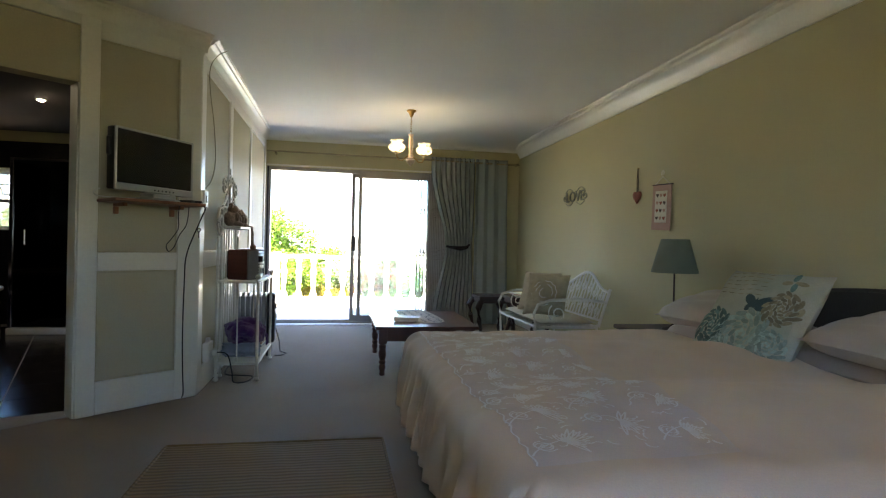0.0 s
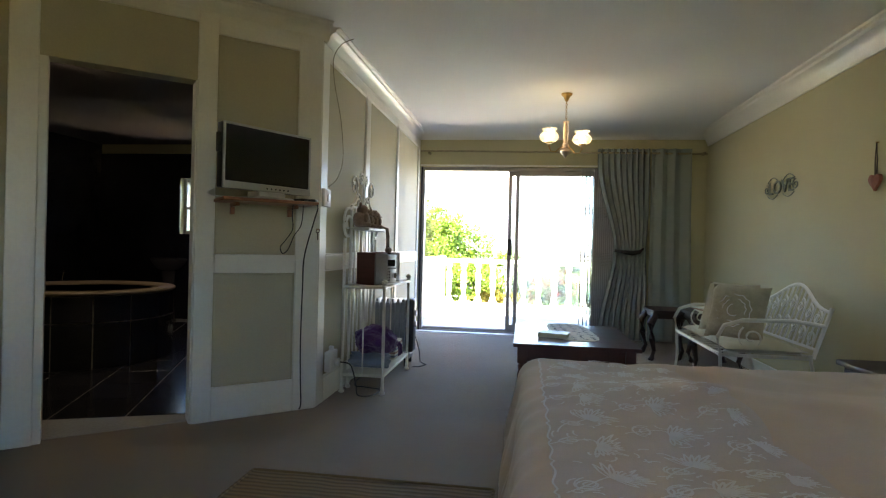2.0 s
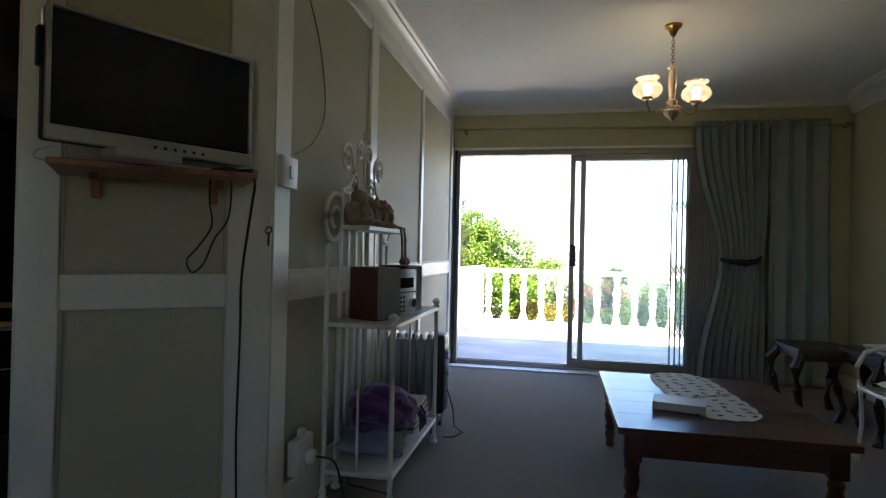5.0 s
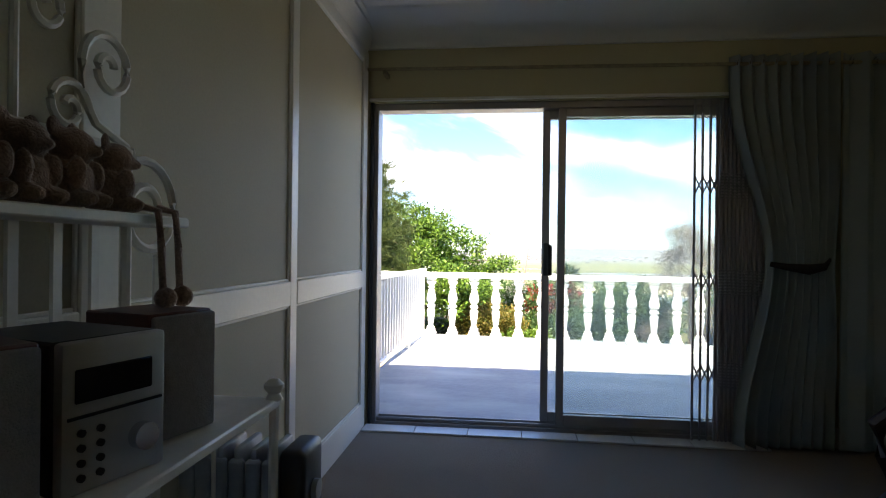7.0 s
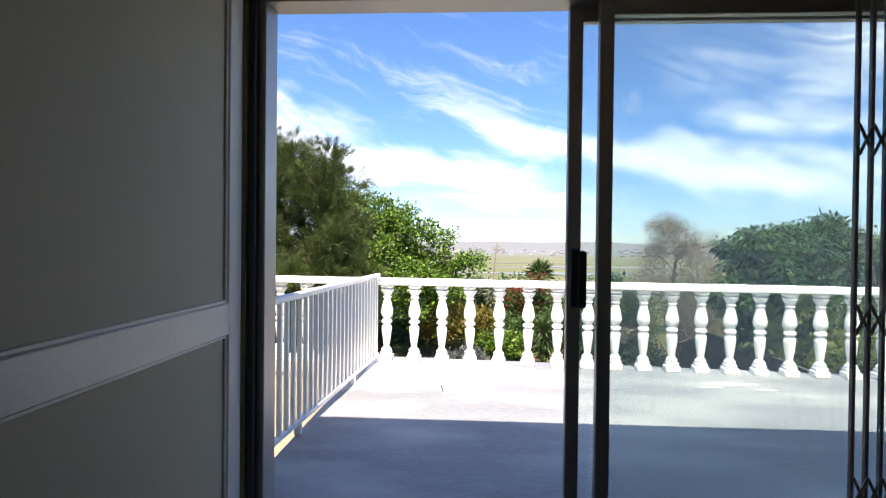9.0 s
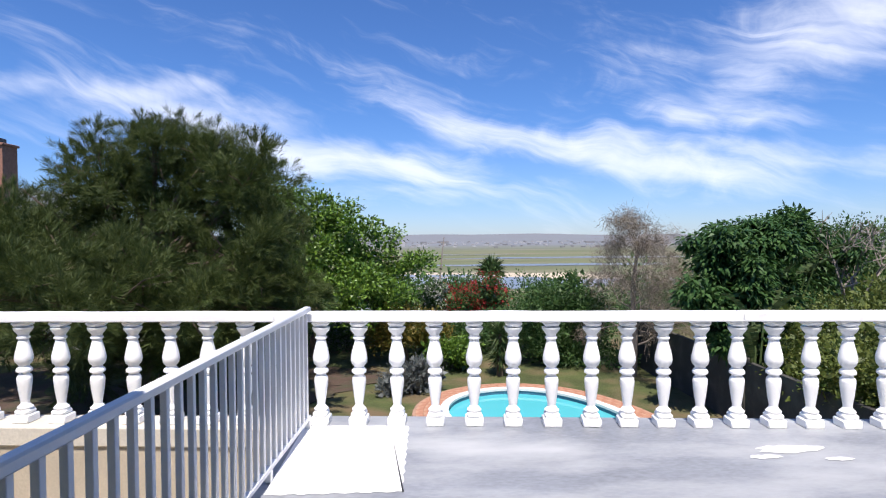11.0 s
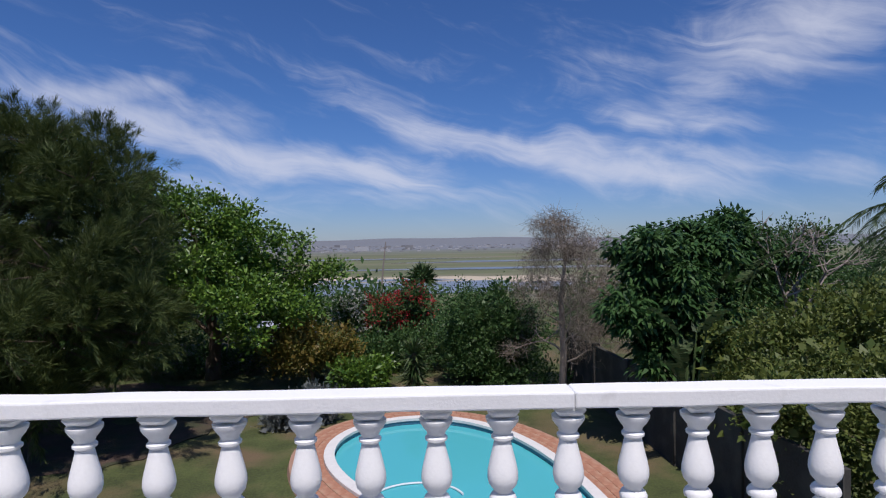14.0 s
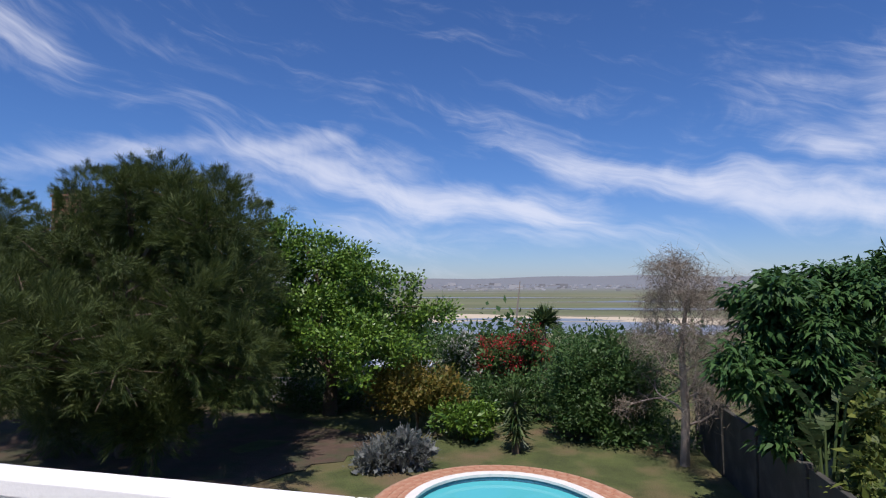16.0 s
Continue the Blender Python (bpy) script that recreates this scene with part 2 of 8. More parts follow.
def box(bm, x0, x1, y0, y1, z0, z1, bevel=0.0, m=None, seg=1):
    got = bmesh.ops.create_cube(bm, size=1)
    vs = got["verts"]
    for v in vs:
        v.co = Vector(((x0 + x1) / 2 + v.co.x * (x1 - x0), (y0 + y1) / 2 + v.co.y * (y1 - y0), (z0 + z1) / 2 + v.co.z * (z1 - z0)))
    if m is not None:
        bmesh.ops.transform(bm, matrix=m, verts=vs)
    if bevel:
        es = list({e for v in vs for e in v.link_edges})
        bmesh.ops.bevel(bm, geom=es, offset=bevel, segments=seg, affect="EDGES", profile=0.5)
    return bm


def boxed(*a, **k):
    return box(fresh(), *a, **k)


def rod(bm, p0, p1, r0, r1=None, seg=10, caps=True):
    """A round bar between two points, tapering."""
    r1 = r0 if r1 is None else r1
    p0, p1 = Vector(p0), Vector(p1)
    d = p1 - p0
    q = d.to_track_quat("Z", "Y").to_matrix()
    a, b = [], []
    for i in range(seg):
        t = 2 * math.pi * i / seg
        o = q @ Vector((math.cos(t), math.sin(t), 0))
        a.append(bm.verts.new(p0 + o * r0)); b.append(bm.verts.new(p1 + o * r1))
    for i in range(seg):
        j = (i + 1) % seg
        bm.faces.new((a[i], a[j], b[j], b[i]))
    if caps:
        bm.faces.new(a[::-1]); bm.faces.new(b)
    return bm


def tube(bm, pts, r, seg=8, closed=False, flat=1.0):
    """A round wire along points."""
    pts = [Vector(p) for p in pts]
    rings = []
    n = len(pts)
    up = Vector((0, 0, 1))
    for i, p in enumerate(pts):
        a = pts[(i - 1) % n] if closed or i else pts[0]
        b = pts[(i + 1) % n] if closed or i < n - 1 else pts[-1]
        d = (b - a).normalized()
        side = d.cross(up)
        if side.length < 0.05:
            side = d.cross(Vector((0, 1, 0)))
        side.normalize()
        over = side.cross(d)
        rr = r[i] if isinstance(r, (list, tuple)) else r
        rings.append([bm.verts.new(p + side * math.cos(t) * rr * flat + over * math.sin(t) * rr) for t in [2 * math.pi * k / seg for k in range(seg)]])
    for i in range(n if closed else n - 1):
        a, b = rings[i], rings[(i + 1) % n]
        for k in range(seg):
            bm.faces.new((a[k], a[(k + 1) % seg], b[(k + 1) % seg], b[k]))
    if not closed:
        bm.faces.new(rings[0]); bm.faces.new(rings[-1][::-1])
    return bm


def lathe(bm, prof, seg=20, at=(0, 0, 0), m=None):
    """Turns a profile of (radius, height) round the z axis."""
    rings = []
    for r, z in prof:
        rings.append([bm.verts.new(Vector(at) + Vector((r * math.cos(2 * math.pi * k / seg), r * math.sin(2 * math.pi * k / seg), z))) for k in range(seg)])
    for a, b in zip(rings, rings[1:]):
        for k in range(seg):
            bm.faces.new((a[k], a[(k + 1) % seg], b[(k + 1) % seg], b[k]))
    if prof[0][0] > 1e-4:
        bm.faces.new(rings[0][::-1])
    if prof[-1][0] > 1e-4:
        bm.faces.new(rings[-1])
    if m is not None:
        bmesh.ops.transform(bm, matrix=m, verts=[v for r in rings for v in r])
    return bm


def extrude_profile(bm, prof, p0, p1, inward):
    """A moulding: profile of (out, up) swept from p0 to p1, 'inward' the way it stands out."""
    p0, p1, w = Vector(p0), Vector(p1), Vector(inward)
    a = [bm.verts.new(p0 + w * o + Vector((0, 0, u))) for o, u in prof]
    b = [bm.verts.new(p1 + w * o + Vector((0, 0, u))) for o, u in prof]
    n = len(prof)
    for i in range(n):
        j = (i + 1) % n
        bm.faces.new((a[i], a[j], b[j], b[i]))
    bm.faces.new(a[::-1]); bm.faces.new(b)
    return bm


def spiral(cx, cy, r0, r1, a0, turns, n=22):
    return [(cx + (r0 + (r1 - r0) * i / n) * math.cos(a0 + turns * 2 * math.pi * i / n), cy + (r0 + (r1 - r0) * i / n) * math.sin(a0 + turns * 2 * math.pi * i / n)) for i in range(n + 1)]


def cushion(bm, w, d, h, m=None, n=14, puff=0.5, sag=0.0):
    """A stuffed pillow w by d, h thick, with pinched corners."""
    top, bot = {}, {}
    for i in range(n + 1):
        for j in range(n + 1):
            u, v = 2 * i / n - 1, 2 * j / n - 1
            e = max(0.0, (1 - u ** 4) * (1 - v ** 4)) ** puff
            pinch = 1 - 0.07 * (u * u * (1 - v * v) * 0 + (1 - abs(v)) * 0) - 0.06 * ((abs(u) < 0.999) * 0)
            x = u * w / 2 * (1 - 0.06 * (1 - v * v) * (abs(u) ** 6)) * pinch
            y = v * d / 2 * (1 - 0.06 * (1 - u * u) * (abs(v) ** 6)) * pinch
            z = h / 2 * e + 0.006 * math.sin(9 * u + 5 * v) * e
            top[i, j] = bm.verts.new((x, y, z - sag * u * u))
            if 0 < i < n and 0 < j < n:
                bot[i, j] = bm.verts.new((x, y, -h / 2 * e - sag * u * u))
            else:
                bot[i, j] = top[i, j]
    vs = set(top.values()) | set(bot.values())
    for i in range(n):
        for j in range(n):
            bm.faces.new((top[i, j], top[i + 1, j], top[i + 1, j + 1], top[i, j + 1]))
            f = (bot[i, j], bot[i, j + 1], bot[i + 1, j + 1], bot[i + 1, j])
            if len(set(f)) == 4 and any(v not in top.values() for v in f) or len(set(f)) == 4:
                try:
                    bm.faces.new(f)
                except ValueError:
                    pass
    if m is not None:
        bmesh.ops.transform(bm, matrix=m, verts=list(vs))
    return bm


def leaves(name, pos, way, length, width, material, parent, seed, kind="", label="", droop=0.0, face=None):
    """Many small leaves, each a folded blade of four points, as one mesh."""
    rng = np.random.default_rng(seed)
    n = len(pos)
    way = way / np.linalg.norm(way, axis=1, keepdims=True)
    rnd = rng.normal(size=(n, 3))
    side = np.cross(way, rnd if face is None else face + rnd * 0.35)
    side /= np.linalg.norm(side, axis=1, keepdims=True) + 1e-9
    nor = np.cross(side, way)
    ln = (length * rng.uniform(0.65, 1.25, n))[:, None]
    wd = (width * rng.uniform(0.7, 1.2, n))[:, None]
    mid = pos + way * ln * 0.45
    tip = pos + way * ln - np.array([0, 0, 1.0]) * ln * droop
    v = np.empty((n, 4, 3))
    v[:, 0], v[:, 1], v[:, 2], v[:, 3] = pos, mid + side * wd * 0.5 + nor * wd * 0.18, tip, mid - side * wd * 0.5 + nor * wd * 0.18
    me = bpy.data.meshes.new(name)
    me.vertices.add(n * 4)
    me.vertices.foreach_set("co", v.reshape(-1))
    me.loops.add(n * 4)
    me.loops.foreach_set("vertex_index", np.arange(n * 4, dtype=np.int32))
    me.polygons.add(n)
    me.polygons.foreach_set("loop_start", np.arange(0, n * 4, 4, dtype=np.int32))
    me.update(calc_edges=True)
    me.materials.append(material)
    ob = new(name, me)
    ob.parent = parent
    if kind:
        ob["kind"] = kind
    if label:
        ob["label"] = label
    return ob


def crown_points(lobes, clumps, per, spread, seed, shell=0.55, up=0.3, flat=0.8, rosette=False):
    """Where leaves sit: clumps near the surface of several lobes. Gives places, outward ways and the side each leaf turns to the light."""
    rng = np.random.default_rng(seed)
    lobes = np.array(lobes, float)
    vol = np.prod(lobes[:, 3:6], axis=1) ** 0.7
    pick = rng.choice(len(lobes), clumps, p=vol / vol.sum())
    d = rng.normal(size=(clumps, 3))
    d /= np.linalg.norm(d, axis=1, keepdims=True)
    rad = rng.uniform(shell, 1.04, clumps)[:, None] * (1 + 0.12 * rng.normal(size=(clumps, 1)))
    cen = lobes[pick, :3] + d * rad * lobes[pick, 3:6]
    size = spread * rng.uniform(0.6, 1.35, clumps)
    p = np.repeat(cen, per, axis=0)
    off = rng.normal(size=(clumps * per, 3)) * np.array([1, 1, flat])
    p = p + off * np.repeat(size, per)[:, None] * 0.5
    out = np.repeat(d, per, axis=0)
    face = off * 0.8 + out * 0.5 + np.array([0, 0, 0.75])
    if rosette:
        way = off * np.array([1, 1, 0.3]) + out * 0.3 + np.array([0, 0, -0.25])
    else:
        way = out * 0.6 + off * 0.5 + rng.normal(size=(clumps * per, 3)) * 0.6 + np.array([0, 0, up])
    return p, way, face


def plume_points(lobes, plumes, per, length, seed, shell=0.5):
    """Feathery boughs: each a fan of needle sprays that rise and spread from the surface of several lobes."""
    rng = np.random.default_rng(seed)
    lobes = np.array(lobes, float)
    fan = 14
    boughs = plumes // fan
    vol = np.prod(lobes[:, 3:6], axis=1) ** 0.7
    pick = rng.choice(len(lobes), boughs, p=vol / vol.sum())
    d = rng.normal(size=(boughs, 3))
    d /= np.linalg.norm(d, axis=1, keepdims=True)
    hub = lobes[pick, :3] + d * rng.uniform(shell, 1.0, boughs)[:, None] * lobes[pick, 3:6]
    d, big = np.repeat(d, fan, axis=0), np.repeat(rng.uniform(0.6, 1.3, boughs), fan)
    plumes = boughs * fan
    part_ = rng.normal(size=(plumes, 3))
    root = np.repeat(hub, fan, axis=0) + part_ * 0.13 * big[:, None]
    axis = d * 0.6 + part_ * 0.55 + np.array([0.12, 0, 0.55])
    axis /= np.linalg.norm(axis, axis=1, keepdims=True)
    ln = length * big * rng.uniform(0.6, 1.2, plumes)
    n = plumes * per
    A, L = np.repeat(axis, per, axis=0), np.repeat(ln, per)[:, None]
    u = rng.uniform(0, 1, (n, 1)) ** 0.8
    off = rng.normal(size=(n, 3))
    p = np.repeat(root, per, axis=0) + A * L * u + off * L * 0.10 * (1.05 - u) - np.array([0, 0, 1.0]) * L * 0.2 * u * u
    way = A + off * 0.3 + np.array([0, 0, -0.3]) * u
    face = off * 0.5 + np.repeat(part_, per, axis=0) * 0.5 + np.repeat(d, per, axis=0) * 0.5 + np.array([0, 0, 0.7])
    return p, way, face

# ---- the house: floor, walls, ceiling ----
CEIL, BEAM = 2.53, 2.44
bm = boxed(-1.4, 3.5, -9.0, 0.0, -0.20, 0.0)
single("floor", bm, M_CARPET, "grey-beige worn wall-to-wall carpet", "floor", kind="structure")

bm = boxed(3.5, 3.75, -9.2, 0.0, -0.2, CEIL + 0.1)
single("wall_east", bm, M_WALL, "cream-green painted plain plaster wall", "wall", kind="structure")
# opening behind the camera is added, unseen, to let fill light reach the bed
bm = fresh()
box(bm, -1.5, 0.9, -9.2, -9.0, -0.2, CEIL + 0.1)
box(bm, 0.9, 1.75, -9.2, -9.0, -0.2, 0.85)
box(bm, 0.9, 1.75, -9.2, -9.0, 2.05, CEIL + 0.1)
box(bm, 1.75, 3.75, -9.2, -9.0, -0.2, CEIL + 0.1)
single("wall_south", bm, M_WALL, "cream-green plaster wall with an added unseen opening for fill light", "wall", kind="structure", smooth=False)
bm = boxed(-1.38, -1.26, -9.0, -4.70, -0.2, CEIL + 0.1)
single("wall_southwest", bm, M_PANEL, "beige painted wall beside the bathroom opening", "wall", kind="structure")
bm = boxed(-0.12, 0.0, -3.50, 0.0, -0.2, CEIL + 0.1)
wall_west = single("wall_west", bm, M_PANEL, "beige panelled wall with white battens", "wall", kind="structure")
bm = fresh()
box(bm, -4.6, -3.30, 0.0, 0.25, -0.2, 2.8)
box(bm, -3.30, -2.72, 0.0, 0.25, -0.2, 1.16)
box(bm, -3.30, -2.72, 0.0, 0.25, 1.92, 2.8)
box(bm, -2.72, 0.02, 0.0, 0.25, -0.2, 2.8)
box(bm, 0.02, 2.42, 0.0, 0.25, 2.10, 2.8)
box(bm, 2.42, 9.0, 0.0, 0.25, -0.2, 2.8)
wall_north = single("wall_north", bm, M_WALL, "cream-green wall with a wide sliding-door opening", "wall", kind="structure", smooth=False)

bm = boxed(-4.6, 3.6, -9.1, 0.0, CEIL, CEIL + 0.08)
single("ceiling", bm, M_CEIL, "white painted flat ceiling", "ceiling", kind="structure")
bm = boxed(-5.0, 9.2, -9.6, 0.60, 2.80, 2.86)
single("roof", bm, M_CONCRETE, "flat roof slab with an overhanging eave", "roof", kind="structure")

# deep cove over the sliding door
prof = [(0.0, 0.0), (0.03, 0.0)] + [(0.03 + 0.42 * (1 - math.cos(a)), 0.085 * math.sin(a)) for a in [math.pi / 2 * i / 10 for i in range(1, 11)]] + [(0.0, 0.088)]
bm = extrude_profile(fresh(), prof, (0.0, 0.0, BEAM), (3.5, 0.0, BEAM), (0, -1, 0))
single("trim", bm, M_CEIL, "white coved cornice", "cornice", kind="structure")
CORNICE = [(0, -0.02), (0.012, -0.02), (0.016, 0.0), (0.03, 0.012), (0.036, 0.03), (0.055, 0.05), (0.075, 0.06), (0.08, 0.075), (0.1, 0.082), (0.105, 0.092), (0, 0.092)]
bm = extrude_profile(fresh(), [(a * 1.15, b * 1.5) for a, b in CORNICE], (3.5, -9.0, BEAM - 0.05), (3.5, -0.03, BEAM - 0.05), (-1, 0, 0))
single("trim", bm, M_TRIM, "white moulded cornice", "cornice", kind="structure")
bm = extrude_profile(fresh(), CORNICE, (0.0, -3.52, BEAM), (0.0, -0.03, BEAM), (1, 0, 0))
single("trim", bm, M_TRIM, "white moulded cornice", "cornice", kind="structure")

# the slanting wall with the television and the bathroom opening
P0, U, NRM = Vector((0.0, -3.57, 0.0)), Vector((-0.763, -0.646, 0.0)), Vector((0.646, -0.763, 0.0))
SLANT = Matrix(((U.x, -NRM.x, 0, P0.x), (U.y, -NRM.y, 0, P0.y), (0, 0, 1, 0), (0, 0, 0, 1)))
bm = fresh()
box(bm, 0.02, 0.75, 0.0, 0.12, -0.2, CEIL + 0.1, m=SLANT)
box(bm, 0.75, 1.52, 0.0, 0.12, 2.03, CEIL + 0.1, m=SLANT)
box(bm, 1.52, 1.72, 0.0, 0.12, -0.2, CEIL + 0.1, m=SLANT)
wall_slant = single("wall_slant", bm, M_PANEL, "beige panelled angled wall with white battens", "wall", kind="structure", smooth=False)


def slant_batten(s0, s1, z0, z1, t=0.016):
    part("batten", boxed(s0, s1, -t, 0.0, z0, z1, bevel=0.004, m=SLANT), M_TRIM, wall_slant)


slant_batten(-0.005, 0.15, 0.0, BEAM)
slant_batten(0.645, 0.755, 0.0, BEAM, 0.018)
slant_batten(0.15, 0.645, 0.0, 0.205)
slant_batten(0.15, 0.645, 0.892, 1.008)
slant_batten(0.15, 0.645, 2.322, BEAM)
slant_batten(0.755, 1.52, 2.372, BEAM)
slant_batten(1.515, 1.645, 0.0, BEAM, 0.02)
slant_batten(1.645, 1.71, 0.0, 0.14, 0.014)
# fine beads round the two panels
for z0, z1 in ((0.205, 0.892), (1.008, 2.322)):
    for s0, s1, a, b in ((0.15, 0.162, z0, z1), (0.633, 0.645, z0, z1), (0.162, 0.633, z0, z0 + 0.012), (0.162, 0.633, z1 - 0.012, z1)):
        part("bead", boxed(s0, s1, -0.009, 0.0, a, b, bevel=0.003, m=SLANT), M_PANEL, wall_slant)
bm = fresh()
a, b = SLANT @ Vector((-0.04, 0, BEAM)), SLANT @ Vector((1.72, 0, BEAM))
extrude_profile(bm, CORNICE, a, b, NRM)
single("trim", bm, M_TRIM, "white moulded cornice", "cornice", kind="structure")
bm = fresh()
extrude_profile(bm, CORNICE, (-1.26, -9.0, BEAM), (-1.26, -4.66, BEAM), (1, 0, 0))
single("trim", bm, M_TRIM, "white moulded cornice", "cornice", kind="structure")
bm = boxed(-1.26, -1.245, -9.0, -4.70, 0.0, 0.14, bevel=0.004)
single("baseboard", bm, M_TRIM, "white painted skirting board", "baseboard", kind="structure")
bm = boxed(3.485, 3.5, -9.0, 0.0, 0.0, 0.12, bevel=0.004)
single("baseboard", bm, M_TRIM, "white painted skirting board", "baseboard", kind="structure")
bm = boxed(2.46, 3.485, -0.015, 0.0, 0.0, 0.12, bevel=0.004)
single("baseboard", bm, M_TRIM, "white painted skirting board", "baseboard", kind="structure")
# jamb lining of the opening and its threshold
bm = fresh()
box(bm, 0.752, 0.762, 0.0, 0.125, 0.0, 2.03, m=SLANT)
box(bm, 1.478, 1.518, 0.0, 0.125, 0.0, 2.03, m=SLANT)
single("trim", bm, M_TRIM, "white painted door lining", "door frame", kind="structure")

# battens of the west wall
def west_batten(y0, y1, z0, z1, t=0.014):
    part("batten", boxed(0.0, t, y0, y1, z0, z1, bevel=0.004), M_TRIM, wall_west)


for y0, y1 in ((-3.565, -3.44), (-2.50, -2.38), (-1.31, -1.235), (-0.12, -0.02)):
    west_batten(y0, y1, 0.0, BEAM - 0.02)
for y0, y1 in ((-3.44, -2.50), (-2.38, -1.31), (-1.235, -0.12)):
    west_batten(y0, y1, 0.0, 0.17, 0.016)
    west_batten(y0, y1, 0.905, 1.01, 0.016)
    west_batten(y0, y1, 2.335, BEAM - 0.02, 0.012)
    for z0, z1 in ((0.17, 0.905), (1.01, 2.335)):
        for a, b, c, d in ((y0, y0 + 0.01, z0, z1), (y1 - 0.01, y1, z0, z1), (y0 + 0.01, y1 - 0.01, z0, z0 + 0.01), (y0 + 0.01, y1 - 0.01, z1 - 0.01, z1)):
            part("bead", boxed(0.0, 0.008, a, b, c, d, bevel=0.002), M_TRIM, wall_west)

# tiled strip inside the sliding door
for i in range(8):
    x = 0.02 + i * 0.335
    bm = boxed(x, min(x + 0.33, 2.46), -0.13, 0.0, 0.0, 0.012, bevel=0.002)
    ob = single("tile", bm, M_TILEWHITE)
    ob.parent = wall_north

# ---- the sliding door ----
door = thing("sliding_door", "bronze aluminium sliding glass door, one half open", "door", kind="structure")
FY = 0.09
part("door_frame", boxed(0.02, 0.075, FY - 0.06, FY + 0.06, 0.0, 2.10, bevel=0.004), M_ALU, door)
part("door_frame", boxed(2.365, 2.42, FY - 0.06, FY + 0.06, 0.0, 2.10, bevel=0.004), M_ALU, door)
part("door_frame", boxed(0.075, 2.365, FY - 0.06, FY + 0.06, 2.055, 2.10, bevel=0.004), M_ALU, door)
bm = fresh()
box(bm, 0.075, 2.365, FY - 0.06, FY + 0.06, 0.0, 0.022)
box(bm, 0.075, 2.365, FY - 0.035, FY - 0.027, 0.022, 0.045)
box(bm, 0.075, 2.365, FY + 0.026, FY + 0.034, 0.022, 0.045)
part("track", bm, M_ALU, door)


def leaf(name, x0, x1, y):
    p = part(name, fresh(), M_ALU, door)
    me = p.data
    bm = fresh()
    box(bm, x0, x0 + 0.048, y - 0.02, y + 0.02, 0.045, 2.055, bevel=0.003)
    box(bm, x1 - 0.048, x1, y - 0.02, y + 0.02, 0.045, 2.055, bevel=0.003)
    box(bm, x0 + 0.048, x1 - 0.048, y - 0.018, y + 0.018, 0.045, 0.11, bevel=0.003)
    box(bm, x0 + 0.048, x1 - 0.048, y - 0.018, y + 0.018, 2.0, 2.055, bevel=0.003)
    bm.to_mesh(me); bm.free()
    g = part("pane", boxed(x0 + 0.04, x1 - 0.04, y - 0.003, y + 0.003, 0.1, 2.01), M_GLASS, p, "clear glass pane")
    g.visible_shadow = False
    return p


slid = leaf("sliding_leaf", 1.142, 2.33, FY + 0.03)
leaf("fixed_leaf", 1.236, 2.364, FY - 0.031)
M_BLACK = mat("black plastic", (0.012, 0.012, 0.013), 0.4, var=0.2)
bm = fresh()
box(bm, 1.150, 1.186, FY - 0.014, FY + 0.012, 0.99, 1.20, bevel=0.006)
box(bm, 1.176, 1.206, FY - 0.024, FY, 0.99, 1.19, bevel=0.005)
part("handle", bm, M_BLACK, slid, "black plastic pull handle")
bm = fresh()
box(bm, 0.03, 0.05, -0.001, 0.03, 0.0, 2.10)
part("stop", bm, M_BLACK, door)

# folded steel trellis gate
gate = thing("security_gate", "grey steel concertina security gate folded at the door side", "gate", "")
bm = boxed(0.02, 2.42, 0.0, 0.25, -0.2, -0.004)
single("sill", bm, M_CONCRETE, "concrete door sill under the sliding track", "sill", kind="structure")
gx = [2.04, 2.085, 2.13, 2.168]
for x in gx:
    part("upright", boxed(x, x + 0.012, -0.03, -0.012, 0.012, 2.08, bevel=0.002), M_GATE, gate)
for z in (0.42, 0.98, 1.56):
    for x0, x1 in zip(gx, gx[1:]):
        bm = fresh()
        for sgn in (1, -1):
            rod(bm, (x0 + 0.006, -0.034, z - 0.05 * sgn), (x1 + 0.006, -0.034, z + 0.05 * sgn), 0.005, seg=6)
        part("lattice", bm, M_GATE, gate)
for k in range(11):
    x = 2.19 + k * 0.024
    part("upright", boxed(x, x + 0.010, -0.032, -0.012, 0.012, 2.08, bevel=0.002), M_GATE, gate)
for z in (0.42, 0.98, 1.56):
    bm = fresh()
    for k in range(9):
        rod(bm, (2.185, -0.037, z - 0.075 + k * 0.018), (2.45, -0.037, z - 0.085 + k * 0.018), 0.004, seg=5)
    part("lattice", bm, M_GATE, gate)
bm = boxed(2.185, 2.47, -0.011, -0.001, 0.012, 2.08)
part("back_plate", bm, mat("mauve grey steel plate", (0.42, 0.38, 0.39), 0.5, var=0.1), gate)

# ---- the terrace ----
def rail_y(x):
    return 3.93 - 0.085 * x


RAIL_A = math.degrees(math.atan(-0.085))
bm = fresh()
v = [bm.verts.new((x, y, z)) for z in (-0.25, -0.01) for x, y in ((-0.30, 0.25), (9.0, 0.25), (9.0, rail_y(9.0) + 0.17), (-0.30, rail_y(-0.3) + 0.17))]
for f in ((0, 1, 2, 3), (4, 5, 6, 7), (0, 1, 5, 4), (1, 2, 6, 5), (2, 3, 7, 6), (3, 0, 4, 7)):
    bm.faces.new([v[i] for i in f])
bmesh.ops.recalc_face_normals(bm, faces=bm.faces)
single("terrace", bm, M_CONCRETE, "grey painted concrete roof terrace with pale wear", "terrace", kind="structure", smooth=False)
